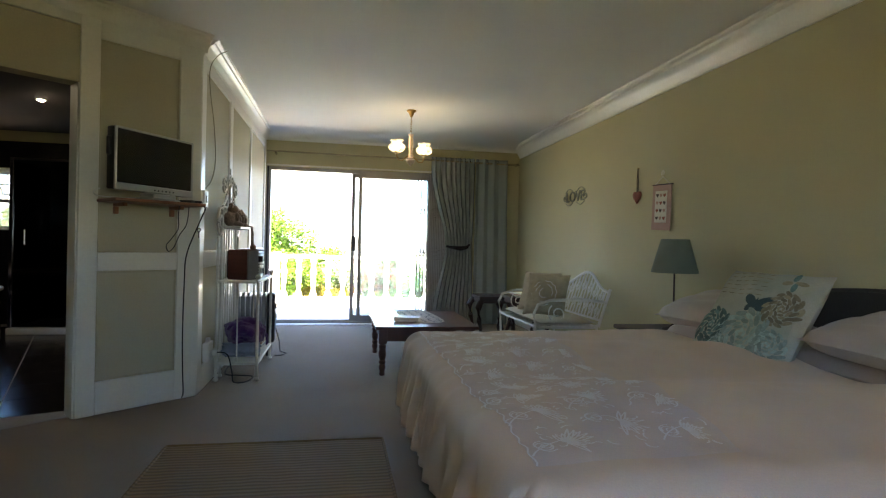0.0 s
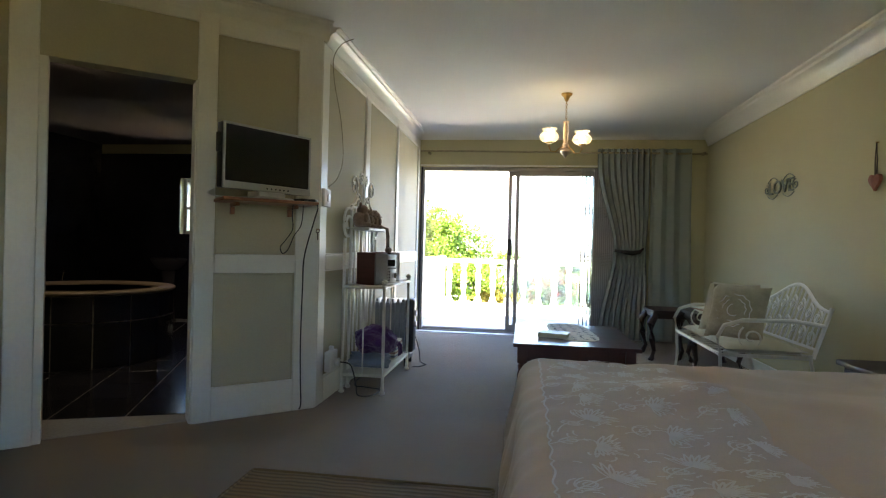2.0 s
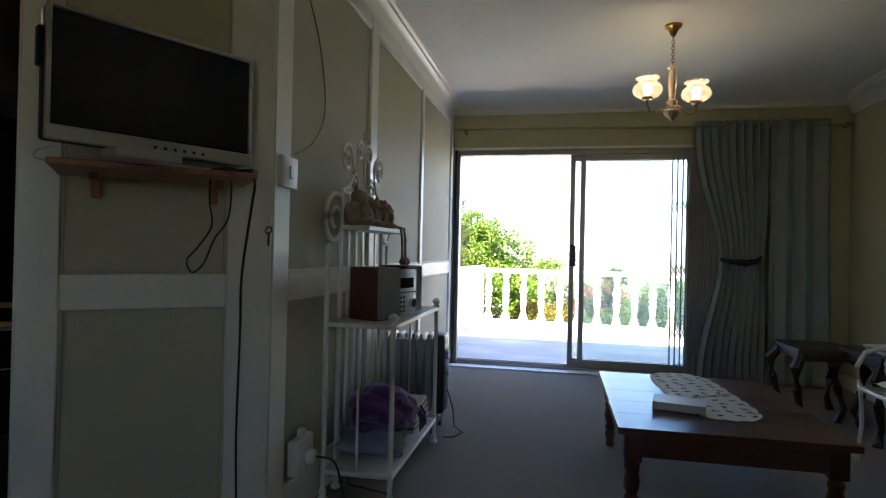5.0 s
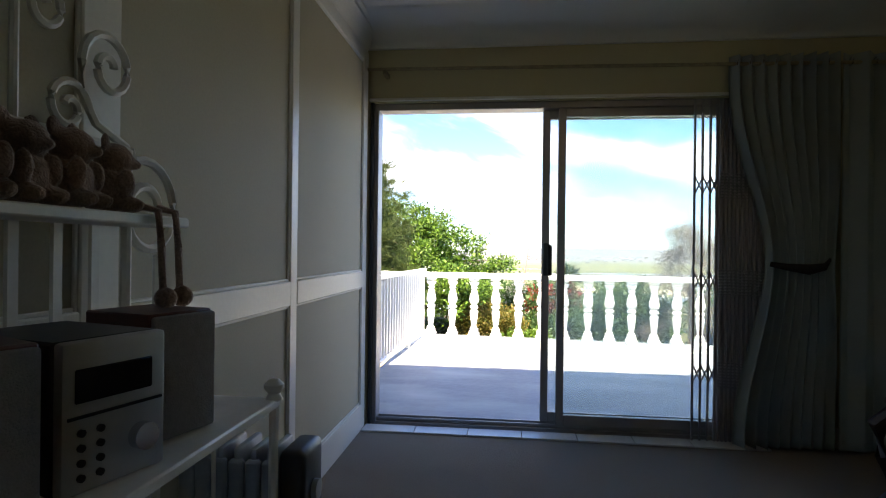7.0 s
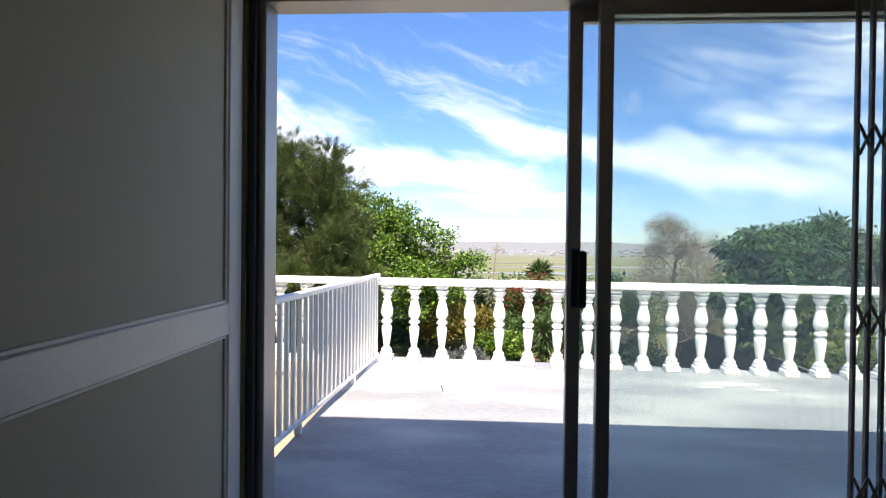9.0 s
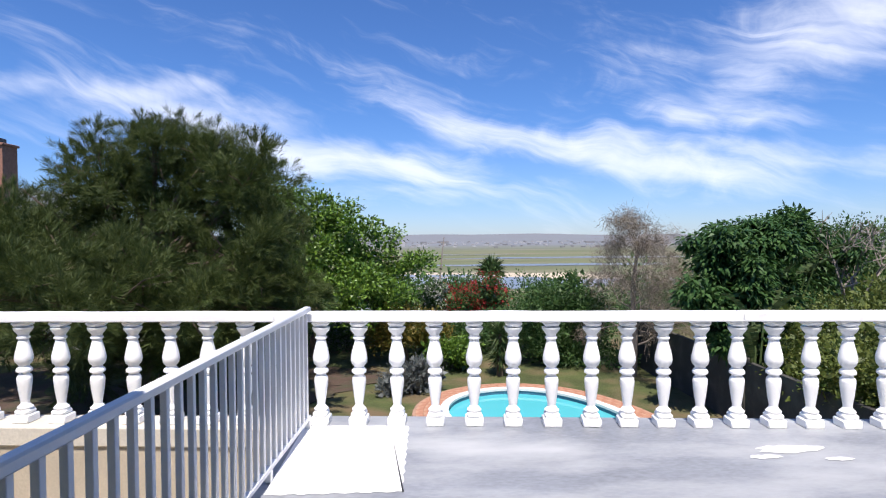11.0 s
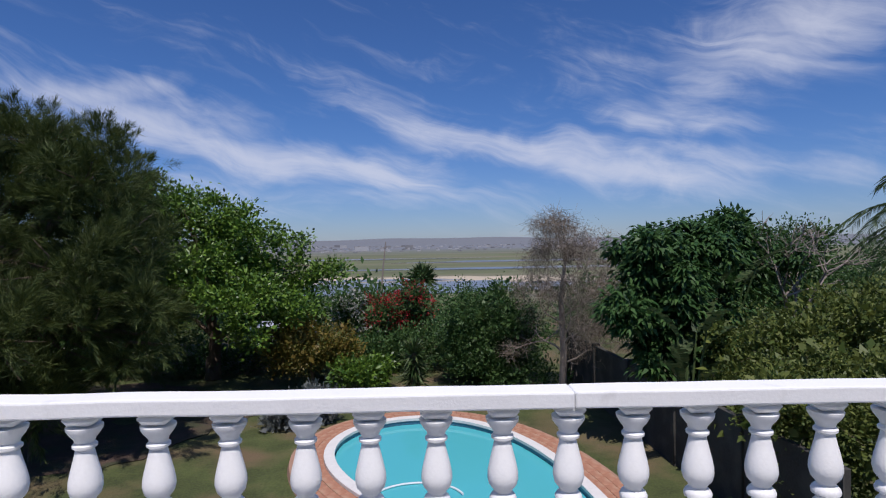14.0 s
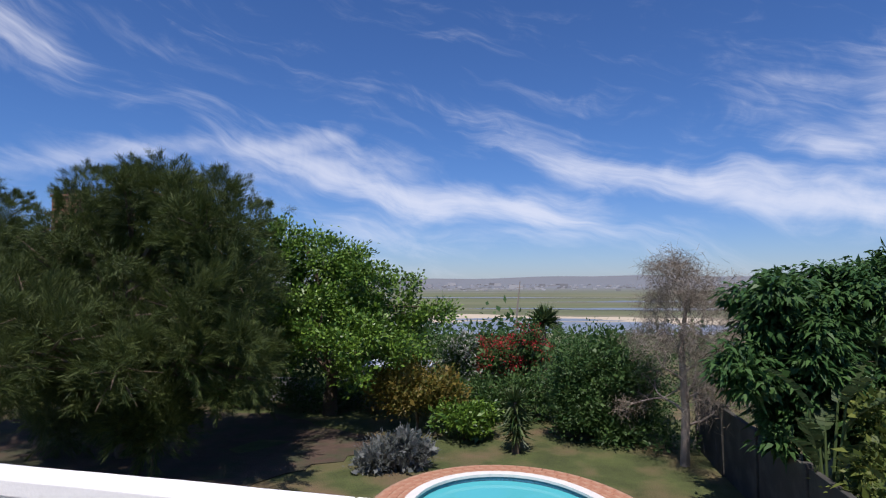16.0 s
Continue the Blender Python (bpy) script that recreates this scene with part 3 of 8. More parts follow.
bm = boxed(-0.30, 9.0, 0.26, 3.4, -2.9, -0.26)
single("wall_lower", bm, M_PLASTER, "plastered storey under the terrace", "wall", kind="structure")
M_PATCH = mat("white waterproofing paint", (0.80, 0.80, 0.79), 0.5, var=0.05, scale=4, bump=0.25)
bm = fresh()
nx = 24
ring = []
for i in range(nx + 1):
    ring.append((-0.20 + 0.77 * i / nx, 2.72 + 0.008 * math.sin(i * 1.7)))
for i in range(nx + 1):
    ring.append((0.56 + 0.02 * i / nx + 0.008 * math.sin(i * 2.3), 2.72 + 1.09 * i / nx))
for i in range(nx + 1):
    ring.append((0.57 - 0.77 * i / nx, 3.815 + 0.06 * i / nx + 0.006 * math.sin(i * 1.3)))
bm.faces.new([bm.verts.new((x, y, -0.006)) for x, y in ring])
single("paint_patch", bm, M_PATCH, "white painted rectangle on the terrace floor", "paint", kind="structure")
rng = random.Random(5)
for cx, cy, r in ((3.10, 3.20, 0.15), (2.86, 3.08, 0.07), (3.3, 3.02, 0.06)):
    bm = fresh()
    bm.faces.new([bm.verts.new((cx + r * (1.25 + 0.5 * rng.random()) * math.cos(a), cy + 0.42 * r * (0.8 + 0.5 * rng.random()) * math.sin(a), -0.006)) for a in [2 * math.pi * i / 26 for i in range(26)]])
    single("paint_patch", bm, M_PATCH, "white paint splash on the terrace floor", "paint", kind="structure")

# balustrade: square capitals, double-bulb balusters, thick hand rail
BAL = [(0.040, 0.085), (0.052, 0.092), (0.055, 0.105), (0.042, 0.118), (0.030, 0.135), (0.033, 0.16), (0.041, 0.21), (0.049, 0.275), (0.053, 0.32),
       (0.050, 0.345), (0.036, 0.362), (0.036, 0.370), (0.054, 0.382), (0.056, 0.395), (0.050, 0.408), (0.036, 0.422), (0.038, 0.430), (0.056, 0.452), (0.063, 0.48),
       (0.062, 0.505), (0.055, 0.54), (0.044, 0.585), (0.036, 0.62), (0.034, 0.632), (0.045, 0.640), (0.046, 0.650), (0.036, 0.660), (0.040, 0.675), (0.056, 0.695), (0.066, 0.712), (0.068, 0.725)]
balustrade = thing("balustrade", "white painted concrete balustrade with bulbous balusters and chipped paint", "balustrade")


def make_baluster():
    bm = lathe(fresh(), BAL, 18)
    box(bm, -0.068, 0.068, -0.068, 0.068, -0.012, 0.05, bevel=0.008)
    box(bm, -0.055, 0.055, -0.055, 0.055, 0.05, 0.088, bevel=0.012)
    box(bm, -0.064, 0.064, -0.064, 0.064, 0.735, 0.78, bevel=0.02)
    return bm


bal_me = None
for k in range(-12, 27):
    x = -0.09 + 0.2905 * (k - 1) if k <= 8 else 1.944 + 0.266 * (k - 8)
    if bal_me is None:
        ob = part("baluster", make_baluster(), M_WHITEPAINT, balustrade)
        bal_me = ob.data
    else:
        ob = new("baluster", bal_me)
        ob.parent = balustrade
    jit = random.Random(k)
    ob.matrix_local = pose(x, rail_y(x), 0.0, jit.uniform(-0.5, 0.5), jit.uniform(-0.6, 0.6), RAIL_A + jit.uniform(-2, 2))
for x0, x1 in ((-3.9, -0.42), (-0.418, 3.02), (3.0225, 7.6)):
    bm = fresh()
    L = (x1 - x0) / math.cos(radians(RAIL_A))
    box(bm, 0, L, -0.084, 0.05, 0.774, 0.842, bevel=0.008, seg=2)
    bmesh.ops.subdivide_edges(bm, edges=[e for e in bm.edges if e.calc_length() > 0.5], cuts=20)
    for v_ in bm.verts:
        v_.co.z += 0.004 * noise.noise(v_.co * 3.1) + 0.0015 * noise.noise(v_.co * 21)
        v_.co.y += 0.004 * noise.noise(v_.co * 2.7 + Vector((5, 0, 0)))
    ob = part("hand_rail", bm, M_WHITEPAINT, balustrade, smooth=False)
    ob.matrix_local = pose(x0, rail_y(x0), 0, 0, 0, RAIL_A)
# plinth under the balusters left of the stair railing
bm = fresh()
Lp = 3.6 / math.cos(radians(RAIL_A))
box(bm, 0, Lp, -0.14, 0.17, -0.16, -0.012, bevel=0.01)
ob = part("plinth", bm, mat("pale weathered plaster", (0.56, 0.52, 0.44), 0.85, var=0.15, scale=4, fine=60, bump=0.4), balustrade, "pale plaster coping slab")
ob.matrix_local = pose(-3.9, rail_y(-3.9), 0, 0, 0, RAIL_A)

# stair railing
railing = thing("stair_railing", "white painted steel railing along the stairwell", "railing")
RA, RB = Vector((-0.36, 0.30, 0.0)), Vector((-0.165, 3.84, 0.0))
rd = (RB - RA).normalized()
rang = math.degrees(math.atan2(rd.y, rd.x))
RL = (RB - RA).length


def rail_bar(name, s0, s1, w, z0, z1, bev=0.004):
    ob = part(name, boxed(s0, s1, -w / 2, w / 2, z0, z1, bevel=bev), M_WHITESTEEL, railing)
    ob.matrix_local = pose(RA.x, RA.y, 0, 0, 0, rang)


rail_bar("top_rail", 0, RL, 0.05, 0.855, 0.895, 0.008)
rail_bar("bottom_rail", 0, RL, 0.035, 0.055, 0.085)
pick = None
for i in range(int(RL / 0.108) + 1):
    s = 0.02 + i * 0.108
    if pick is None:
        ob = part("picket", boxed(-0.013, 0.013, -0.013, 0.013, 0.085, 0.855, bevel=0.002), M_WHITESTEEL, railing)
        pick = ob.data
    else:
        ob = new("picket", pick); ob.parent = railing
    ob.matrix_local = pose(RA.x + rd.x * s, RA.y + rd.y * s, 0, 0, 0, rang)
for s in (0.03, 1.3, 2.6, RL - 0.03):
    ob = part("post", boxed(-0.02, 0.02, -0.02, 0.02, -0.01, 0.056, bevel=0.003), M_WHITESTEEL, railing)
    ob.matrix_local = pose(RA.x + rd.x * s, RA.y + rd.y * s, 0, 0, 0, rang)
# stairwell beyond the railing
bm = boxed(-4.6, -0.30, 0.26, 4.05, -1.30, -1.15)
single("stair_landing", bm, M_PLASTER, "beige plastered landing below the terrace", "landing", kind="structure")
bm = boxed(0, Lp, -0.12, 0.15, -2.9, -0.162)
ob = single("wall_stair", bm, M_PLASTER, "beige plastered parapet under the balustrade", "wall", kind="structure")
ob.matrix_world = pose(-3.9, rail_y(-3.9), 0, 0, 0, RAIL_A)
bm = boxed(-4.75, -4.6, 0.25, 4.6, -2.9, 0.75)
single("wall_stair_west", bm, M_PLASTER, "beige plastered parapet wall", "wall", kind="structure")
handrail = thing("stair_handrail", "white painted sloping board handrail in the stairwell", "handrail")
part("board", boxed(-0.03, 0.03, 0.9, 3.3, 0, 0.11, bevel=0.006), M_WHITESTEEL, handrail)
for y in (1.1, 2.1, 3.1):
    part("post", boxed(-0.025, 0.025, y - 0.025, y + 0.025, -0.95, 0.0, bevel=0.004), M_WHITESTEEL, handrail)
handrail.matrix_world = pose(-1.35, 0.0, -0.20, 0, 0, 12)

# ---- garden ground, one sheet to the horizon ----
GZ = -2.7


def ground_z(x, y):
    r = max(abs(x) * 0.55, y)
    t = min(max((r - 27) / 230.0, 0), 1)
    s = t * t * (3 - 2 * t)
    far = min(max((y - 4100) / 700.0, 0), 1)
    return GZ - 38.0 * s + 64.0 * far * far * (3 - 2 * far) * (0.9 + 0.12 * math.sin(x * 0.0022) + 0.07 * math.sin(x * 0.0061 + 1.3))


def axis_steps(far):
    out, s = [0.0], 0.9
    while out[-1] < far:
        out.append(out[-1] + s)
        if out[-1] > 28:
            s *= 1.16
    return out


xs = sorted({-a for a in axis_steps(4300)} | set(axis_steps(4300)))
ys = [-a for a in reversed(axis_steps(4000)[1:])] + [a for a in axis_steps(4850)]
bm = fresh()
grid = []
for y in ys:
    row = []
    for x in xs:
        near = 1.0 if abs(x) < 30 and -10 < y < 30 else 0.0
        row.append(bm.verts.new((x, y, ground_z(x, y) + near * 0.05 * noise.noise(Vector((x * 0.4, y * 0.4, 0))))))
    grid.append(row)
for a, b in zip(grid, grid[1:]):
    for i in range(len(xs) - 1):
        bm.faces.new((a[i], a[i + 1], b[i + 1], b[i]))


def groundmat():
    m = mat("lawn and marsh", (0.07, 0.088, 0.024), 0.95, var=0.55, scale=1.6, fine=26, bump=0.8, depth=0.04, stain=(0.15, 0.105, 0.055), stain_scale=0.8, stain_at=0.58)
    n, l = m.node_tree.nodes, m.node_tree.links
    p = n["Principled BSDF"]
    near = p.inputs["Base Color"].links[0].from_socket
    co = n.new("ShaderNodeTexCoord")
    sep = n.new("ShaderNodeSeparateXYZ"); l.new(co.outputs["Object"], sep.inputs[0])
    mp = n.new("ShaderNodeMapping"); mp.inputs["Scale"].default_value = (0.0011, 0.0065, 1)
    l.new(co.outputs["Object"], mp.inputs[0])
    w = n.new("ShaderNodeTexNoise"); w.inputs["Scale"].default_value = 1.6; w.inputs["Detail"].default_value = 6
    l.new(mp.outputs[0], w.inputs["Vector"])
    r = n.new("ShaderNodeValToRGB")
    e = r.color_ramp.elements
    e[0].position, e[0].color = 0.30, (0.10, 0.105, 0.055, 1)
    e[1].position, e[1].color = 0.72, (0.21, 0.18, 0.125, 1)
    mid = e.new(0.5); mid.color = (0.135, 0.15, 0.065, 1)
    l.new(w.outputs["Fac"], r.inputs[0])
    far = n.new("ShaderNodeMapRange"); far.inputs["From Min"].default_value, far.inputs["From Max"].default_value = 60, 160
    l.new(sep.outputs["Y"], far.inputs["Value"])
    mx = n.new("ShaderNodeMixRGB")
    l.new(far.outputs[0], mx.inputs[0]); l.new(near, mx.inputs[1]); l.new(r.outputs[0], mx.inputs[2])
    # pale built-over plain and hills at the far rim, distance haze in the colour
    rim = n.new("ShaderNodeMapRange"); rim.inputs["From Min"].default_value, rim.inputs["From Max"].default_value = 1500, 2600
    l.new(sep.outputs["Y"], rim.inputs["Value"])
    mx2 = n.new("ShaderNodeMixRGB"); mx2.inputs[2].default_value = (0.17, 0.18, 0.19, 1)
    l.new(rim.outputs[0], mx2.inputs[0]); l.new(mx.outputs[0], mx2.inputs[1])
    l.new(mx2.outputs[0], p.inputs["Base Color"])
    return m


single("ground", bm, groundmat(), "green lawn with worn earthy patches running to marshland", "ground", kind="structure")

# lagoon: shallow channels with sandy banks
M_LAGOON = mat("lagoon water", (0.17, 0.19, 0.21), 0.3, var=0.15, scale=0.02, fine=0.3, bump=0.02, spec=0.6)
M_SAND = mat("pale sand bank", (0.50, 0.42, 0.30), 0.95, var=0.15, scale=0.02, fine=0.3, bump=0.1)


def sheet(name, cx, cy, rx, ry, material, seed, z, label):
    bm = fresh()
    r_ = random.Random(seed)
    ph = [r_.uniform(0, 6.28) for _ in range(5)]
    pts = []
    for i in range(90):
        a = 2 * math.pi * i / 90
        k = 1 + 0.16 * math.sin(3 * a + ph[0]) + 0.12 * math.sin(5 * a + ph[1]) + 0.08 * math.sin(9 * a + ph[2]) + 0.05 * math.sin(15 * a + ph[3])
        pts.append(bm.verts.new((cx + rx * k * math.cos(a), cy + ry * k * math.sin(a), z)))
    bm.faces.new(pts)
    single(name, bm, material, label, name, kind="structure")


LZ = GZ - 38.0
sheet("sand", 20, 560, 190, 95, M_SAND, 3, LZ + 0.25, "pale sand bank beside the lagoon")
sheet("water", 55, 500, 200, 62, M_LAGOON, 4, LZ + 0.45, "shallow blue lagoon water")
sheet("water", -10, 590, 90, 18, M_LAGOON, 5, LZ + 0.5, "narrow lagoon channel")
sheet("water", 170, 800, 210, 26, M_LAGOON, 6, LZ + 0.5, "narrow lagoon channel")
sheet("water", 330, 1050, 260, 36, M_LAGOON, 9, LZ + 0.5, "narrow lagoon channel")
sheet("water", -250, 1250, 420, 22, M_LAGOON, 10, LZ + 0.5, "narrow lagoon channel")

# far town, small pale houses
rng = np.random.default_rng(11)
bm = fresh()
for i in range(900):
    y = rng.uniform(1900, 4000)
    x = rng.uniform(-0.75, 0.95) * y
    w, d, h = rng.uniform(7, 20), rng.uniform(7, 12), rng.uniform(3, 6)
    if rng.random() < 0.02:
        w, h = rng.uniform(30, 60), rng.uniform(8, 18)
    z = ground_z(x, y)
    box(bm, x - w / 2, x + w / 2, y - d / 2, y + d / 2, z, z + h)
single("far_town", bm, mat("pale house walls", (0.29, 0.285, 0.28), 0.8, island=0.5, var=0.05, scale=0.05, fine=0.5, bump=0), "distant town of low pale houses", "town", kind="stuff", smooth=False)

# ---- pool ----
M_POOLWATER = mat("pool plaster", (0.10, 0.50, 0.53), 0.5, var=0.05, scale=0.8, fine=6, bump=0)
M_COPING = mat("white coping stone", (0.72, 0.70, 0.66), 0.7, var=0.1, scale=6, bump=0.3)
M_BRICK = mat("terracotta paver", (0.40, 0.19, 0.115), 0.85, var=0.22, scale=5, fine=70, bump=0.4, stain=(0.46, 0.30, 0.20), stain_scale=3, stain_at=0.6)
M_MOSAIC = mat("blue mosaic band", (0.06, 0.16, 0.24), 0.3, var=0.6, scale=30, fine=60, bump=0.1)


def pool_at(a, out=0.0):
    """A point of the egg-shaped pool edge, 'out' metres outside it."""
    def p(t):
        u = 3.22 * math.cos(t)
        v_ = 1.673 * math.sin(t) * (1 - 0.116 * u)
        return Vector((3.65 + 0.447 * u + 0.894 * v_, 10.97 - 0.894 * u + 0.447 * v_))
    c, d = p(a), p(a + 0.01) - p(a - 0.01)
    nrm_ = Vector((-d.y, d.x)).normalized()
    if (c + nrm_ - Vector((3.65, 10.97))).length < (c - Vector((3.65, 10.97))).length:
        nrm_ = -nrm_
    return c + nrm_ * out


pool = thing("swimming_pool", "egg-shaped swimming pool with turquoise water and white coping", "pool")
PZ = GZ + 0.03
NP = 72


def band(bm, o0, z0, o1, z1):
    a = [pool_at(2 * math.pi * i / NP, o0) for i in range(NP)]
    b = [pool_at(2 * math.pi * i / NP, o1) for i in range(NP)]
    va = [bm.verts.new((p.x, p.y, z0)) for p in a]
    vb = [bm.verts.new((p.x, p.y, z1)) for p in b]
    for i in range(NP):
        j = (i + 1) % NP
        bm.faces.new((va[i], va[j], vb[j], vb[i]))


M_WATER = bpy.data.materials.new("pool water")
M_WATER.use_nodes = True
_p = M_WATER.node_tree.nodes["Principled BSDF"]
_p.inputs["Base Color"].default_value = (0.085, 0.46, 0.50, 1)
_p.inputs["Roughness"].default_value = 0.04
_p.inputs["IOR"].default_value = 1.33
_n = M_WATER.node_tree.nodes.new("ShaderNodeTexNoise"); _n.inputs["Scale"].default_value = 2.6; _n.inputs["Detail"].default_value = 3
_c = M_WATER.node_tree.nodes.new("ShaderNodeTexCoord"); M_WATER.node_tree.links.new(_c.outputs["Object"], _n.inputs["Vector"])
_b = M_WATER.node_tree.nodes.new("ShaderNodeBump"); _b.inputs["Strength"].default_value = 0.06; _b.inputs["Distance"].default_value = 0.02
M_WATER.node_tree.links.new(_n.outputs["Fac"], _b.inputs["Height"]); M_WATER.node_tree.links.new(_b.outputs[0], _p.inputs["Normal"])
bm = fresh()
bm.faces.new([bm.verts.new((*pool_at(2 * math.pi * i / NP, -0.005), PZ - 0.10 + 0.11)) for i in range(NP)])
part("water", bm, M_WATER, pool, "clear turquoise pool water")
bm = fresh()
band(bm, 0.0, PZ + 0.012, 0.0, PZ + 0.14)
part("mosaic_band", bm, M_MOSAIC, pool, "blue mosaic waterline tiles")
for i in range(36):
    a0, a1 = 2 * math.pi * i / 36, 2 * math.pi * (i + 1) / 36 - 0.001
    bm = fresh()
    q = []
    for z in (PZ + 0.095, PZ + 0.15):
        for a, o in ((a0, -0.02), ((a0 + a1) / 2, -0.02), (a1, -0.02), (a1, 0.18), ((a0 + a1) / 2, 0.18), (a0, 0.18)):
            c = pool_at(a, o)
            q.append(bm.verts.new((c.x, c.y, z)))
    bm.faces.new(q[:6][::-1]); bm.faces.new(q[6:])
    for k in range(6):
        bm.faces.new((q[k], q[(k + 1) % 6], q[6 + (k + 1) % 6], q[6 + k]))
    part("coping_stone", bm, M_COPING, pool, smooth=False)
hose = tube(fresh(), [(2.75 + 0.75 * math.cos(a), 10.3 + 0.62 * math.sin(a), PZ + 0.03) for a in [math.pi * (0.05 + 0.9 * i / 24) for i in range(25)]], 0.018, 6)
single("pool_hose", hose, M_WHITESTEEL, "white pool cleaner hose floating on the water", "hose")
# brick paving ring round the pool
bm = fresh()
band(bm, 0.16, PZ + 0.09, 0.80, PZ + 0.075)
band(bm, 0.80, PZ + 0.075, 0.85, PZ - 0.1)
paving = single("paving", bm, mat("sandy joint", (0.37, 0.22, 0.15), 0.95, var=0.2), "terracotta brick paving round the pool", "paving", kind="structure")
mesh_by_row = []
for row in range(3):
    nb = int((2 * math.pi * 2.6 + 2 * math.pi * (0.25 + row * 0.22)) / 0.24)
    nb = min(nb, 74)
    for i in range(nb):
        a = 2 * math.pi * (i + 0.5 * (row % 2)) / nb
        c, c2 = pool_at(a, 0.275 + row * 0.185), pool_at(a + 0.02, 0.275 + row * 0.185)
        d = c2 - c
        if not mesh_by_row:
            ob = part("brick", boxed(-0.135, 0.135, -0.088, 0.088, -0.05, 0.0, bevel=0.008), M_BRICK, paving, smooth=False)
            mesh_by_row.append(ob.data)
        else:
            ob = new("brick", mesh_by_row[0]); ob.parent = paving
        w = (pool_at(a + math.pi / nb, 0.275 + row * 0.185) - pool_at(a - math.pi / nb, 0.275 + row * 0.185)).length
        ob.matrix_local = pose(c.x, c.y, PZ + 0.105 - 0.004 * row, 0, 0, math.degrees(math.atan2(d.y, d.x))) @ Matrix.Diagonal((0.965 * w / 0.27, 1, 1, 1))

# ---- trees and shrubs ----
M_BARK = mat("brown bark", (0.13, 0.095, 0.065), 0.95, var=0.3, scale=6, fine=40, bump=0.9, stretch=(1, 1, 0.3), depth=0.02)
M_GREYBARK = mat("grey dry bark", (0.27, 0.225, 0.19), 0.95, var=0.25, scale=8, fine=50, bump=0.6)
L_CASU = leafmat("casuarina needles", (0.03, 0.055, 0.015), (0.11, 0.14, 0.036), 0.22, 0.6)
L_BRIGHT = leafmat("bright fig leaves", (0.028, 0.08, 0.011), (0.175, 0.295, 0.038), 0.13, 0.4, 0.4)
L_DARK = leafmat("dark glossy leaves", (0.022, 0.07, 0.018), (0.075, 0.15, 0.04), 0.2, 0.5, 0.35)
L_MID = leafmat("mid green leaves", (0.035, 0.09, 0.026), (0.095, 0.165, 0.046), 0.28)
L_OLIVE = leafmat("olive green leaves", (0.06, 0.1, 0.022), (0.18, 0.21, 0.05), 0.28)
L_ORANGE = leafmat("yellow green and russet leaves", (0.085, 0.115, 0.022), (0.24, 0.165, 0.035), 0.3)
L_RED = leafmat("red bracts", (0.30, 0.018, 0.025), (0.50, 0.05, 0.05), 0.35)
L_WHITE = leafmat("pale silver leaves", (0.34, 0.36, 0.30), (0.50, 0.50, 0.44), 0.3)
L_GREY = leafmat("grey lavender leaves", (0.10, 0.12, 0.11), (0.19, 0.20, 0.19), 0.2)
L_SPIKE = leafmat("blue green sword leaves", (0.04, 0.085, 0.025), (0.12, 0.16, 0.06), 0.2, 0.4)
L_PALM = leafmat("palm leaflets", (0.035, 0.068, 0.028), (0.10, 0.135, 0.055), 0.25, 0.55, 0.2)


def limbs(bm, base, top, r, lobes, rng, twigs=0):
    """A tapered leaning trunk with limbs into each lobe."""
    base, top = Vector(base), Vector(top)
    pts = [base.lerp(top, t) + Vector((rng.uniform(-1, 1), rng.uniform(-1, 1), 0)) * r * 0.8 * (t * (1 - t) * 4) for t in [i / 5 for i in range(6)]]
    tube(bm, pts, [r * (1.25 - 0.75 * i / 5) for i in range(6)], 9)
    for lb in lobes:
        c = Vector(lb[:3])
        s = pts[rng.randint(2, 5)]
        m_ = s.lerp(c, 0.5) + Vector((rng.uniform(-0.2, 0.2), rng.uniform(-0.2, 0.2), rng.uniform(0, 0.25)))
        tube(bm, [s, m_, c], [r * 0.42, r * 0.28, r * 0.1], 6)
        for k in range(twigs):
            d = Vector((rng.gauss(0, 1), rng.gauss(0, 1), rng.gauss(0.2, 0.8))).normalized()
            e = c + Vector((d.x * lb[3], d.y * lb[4], d.z * lb[5])) * 0.85
            tube(bm, [m_.lerp(c, rng.uniform(0, 1)), c.lerp(e, 0.5) + Vector((0, 0, 0.05)), e], [r * 0.12, r * 0.08, r * 0.03], 5)


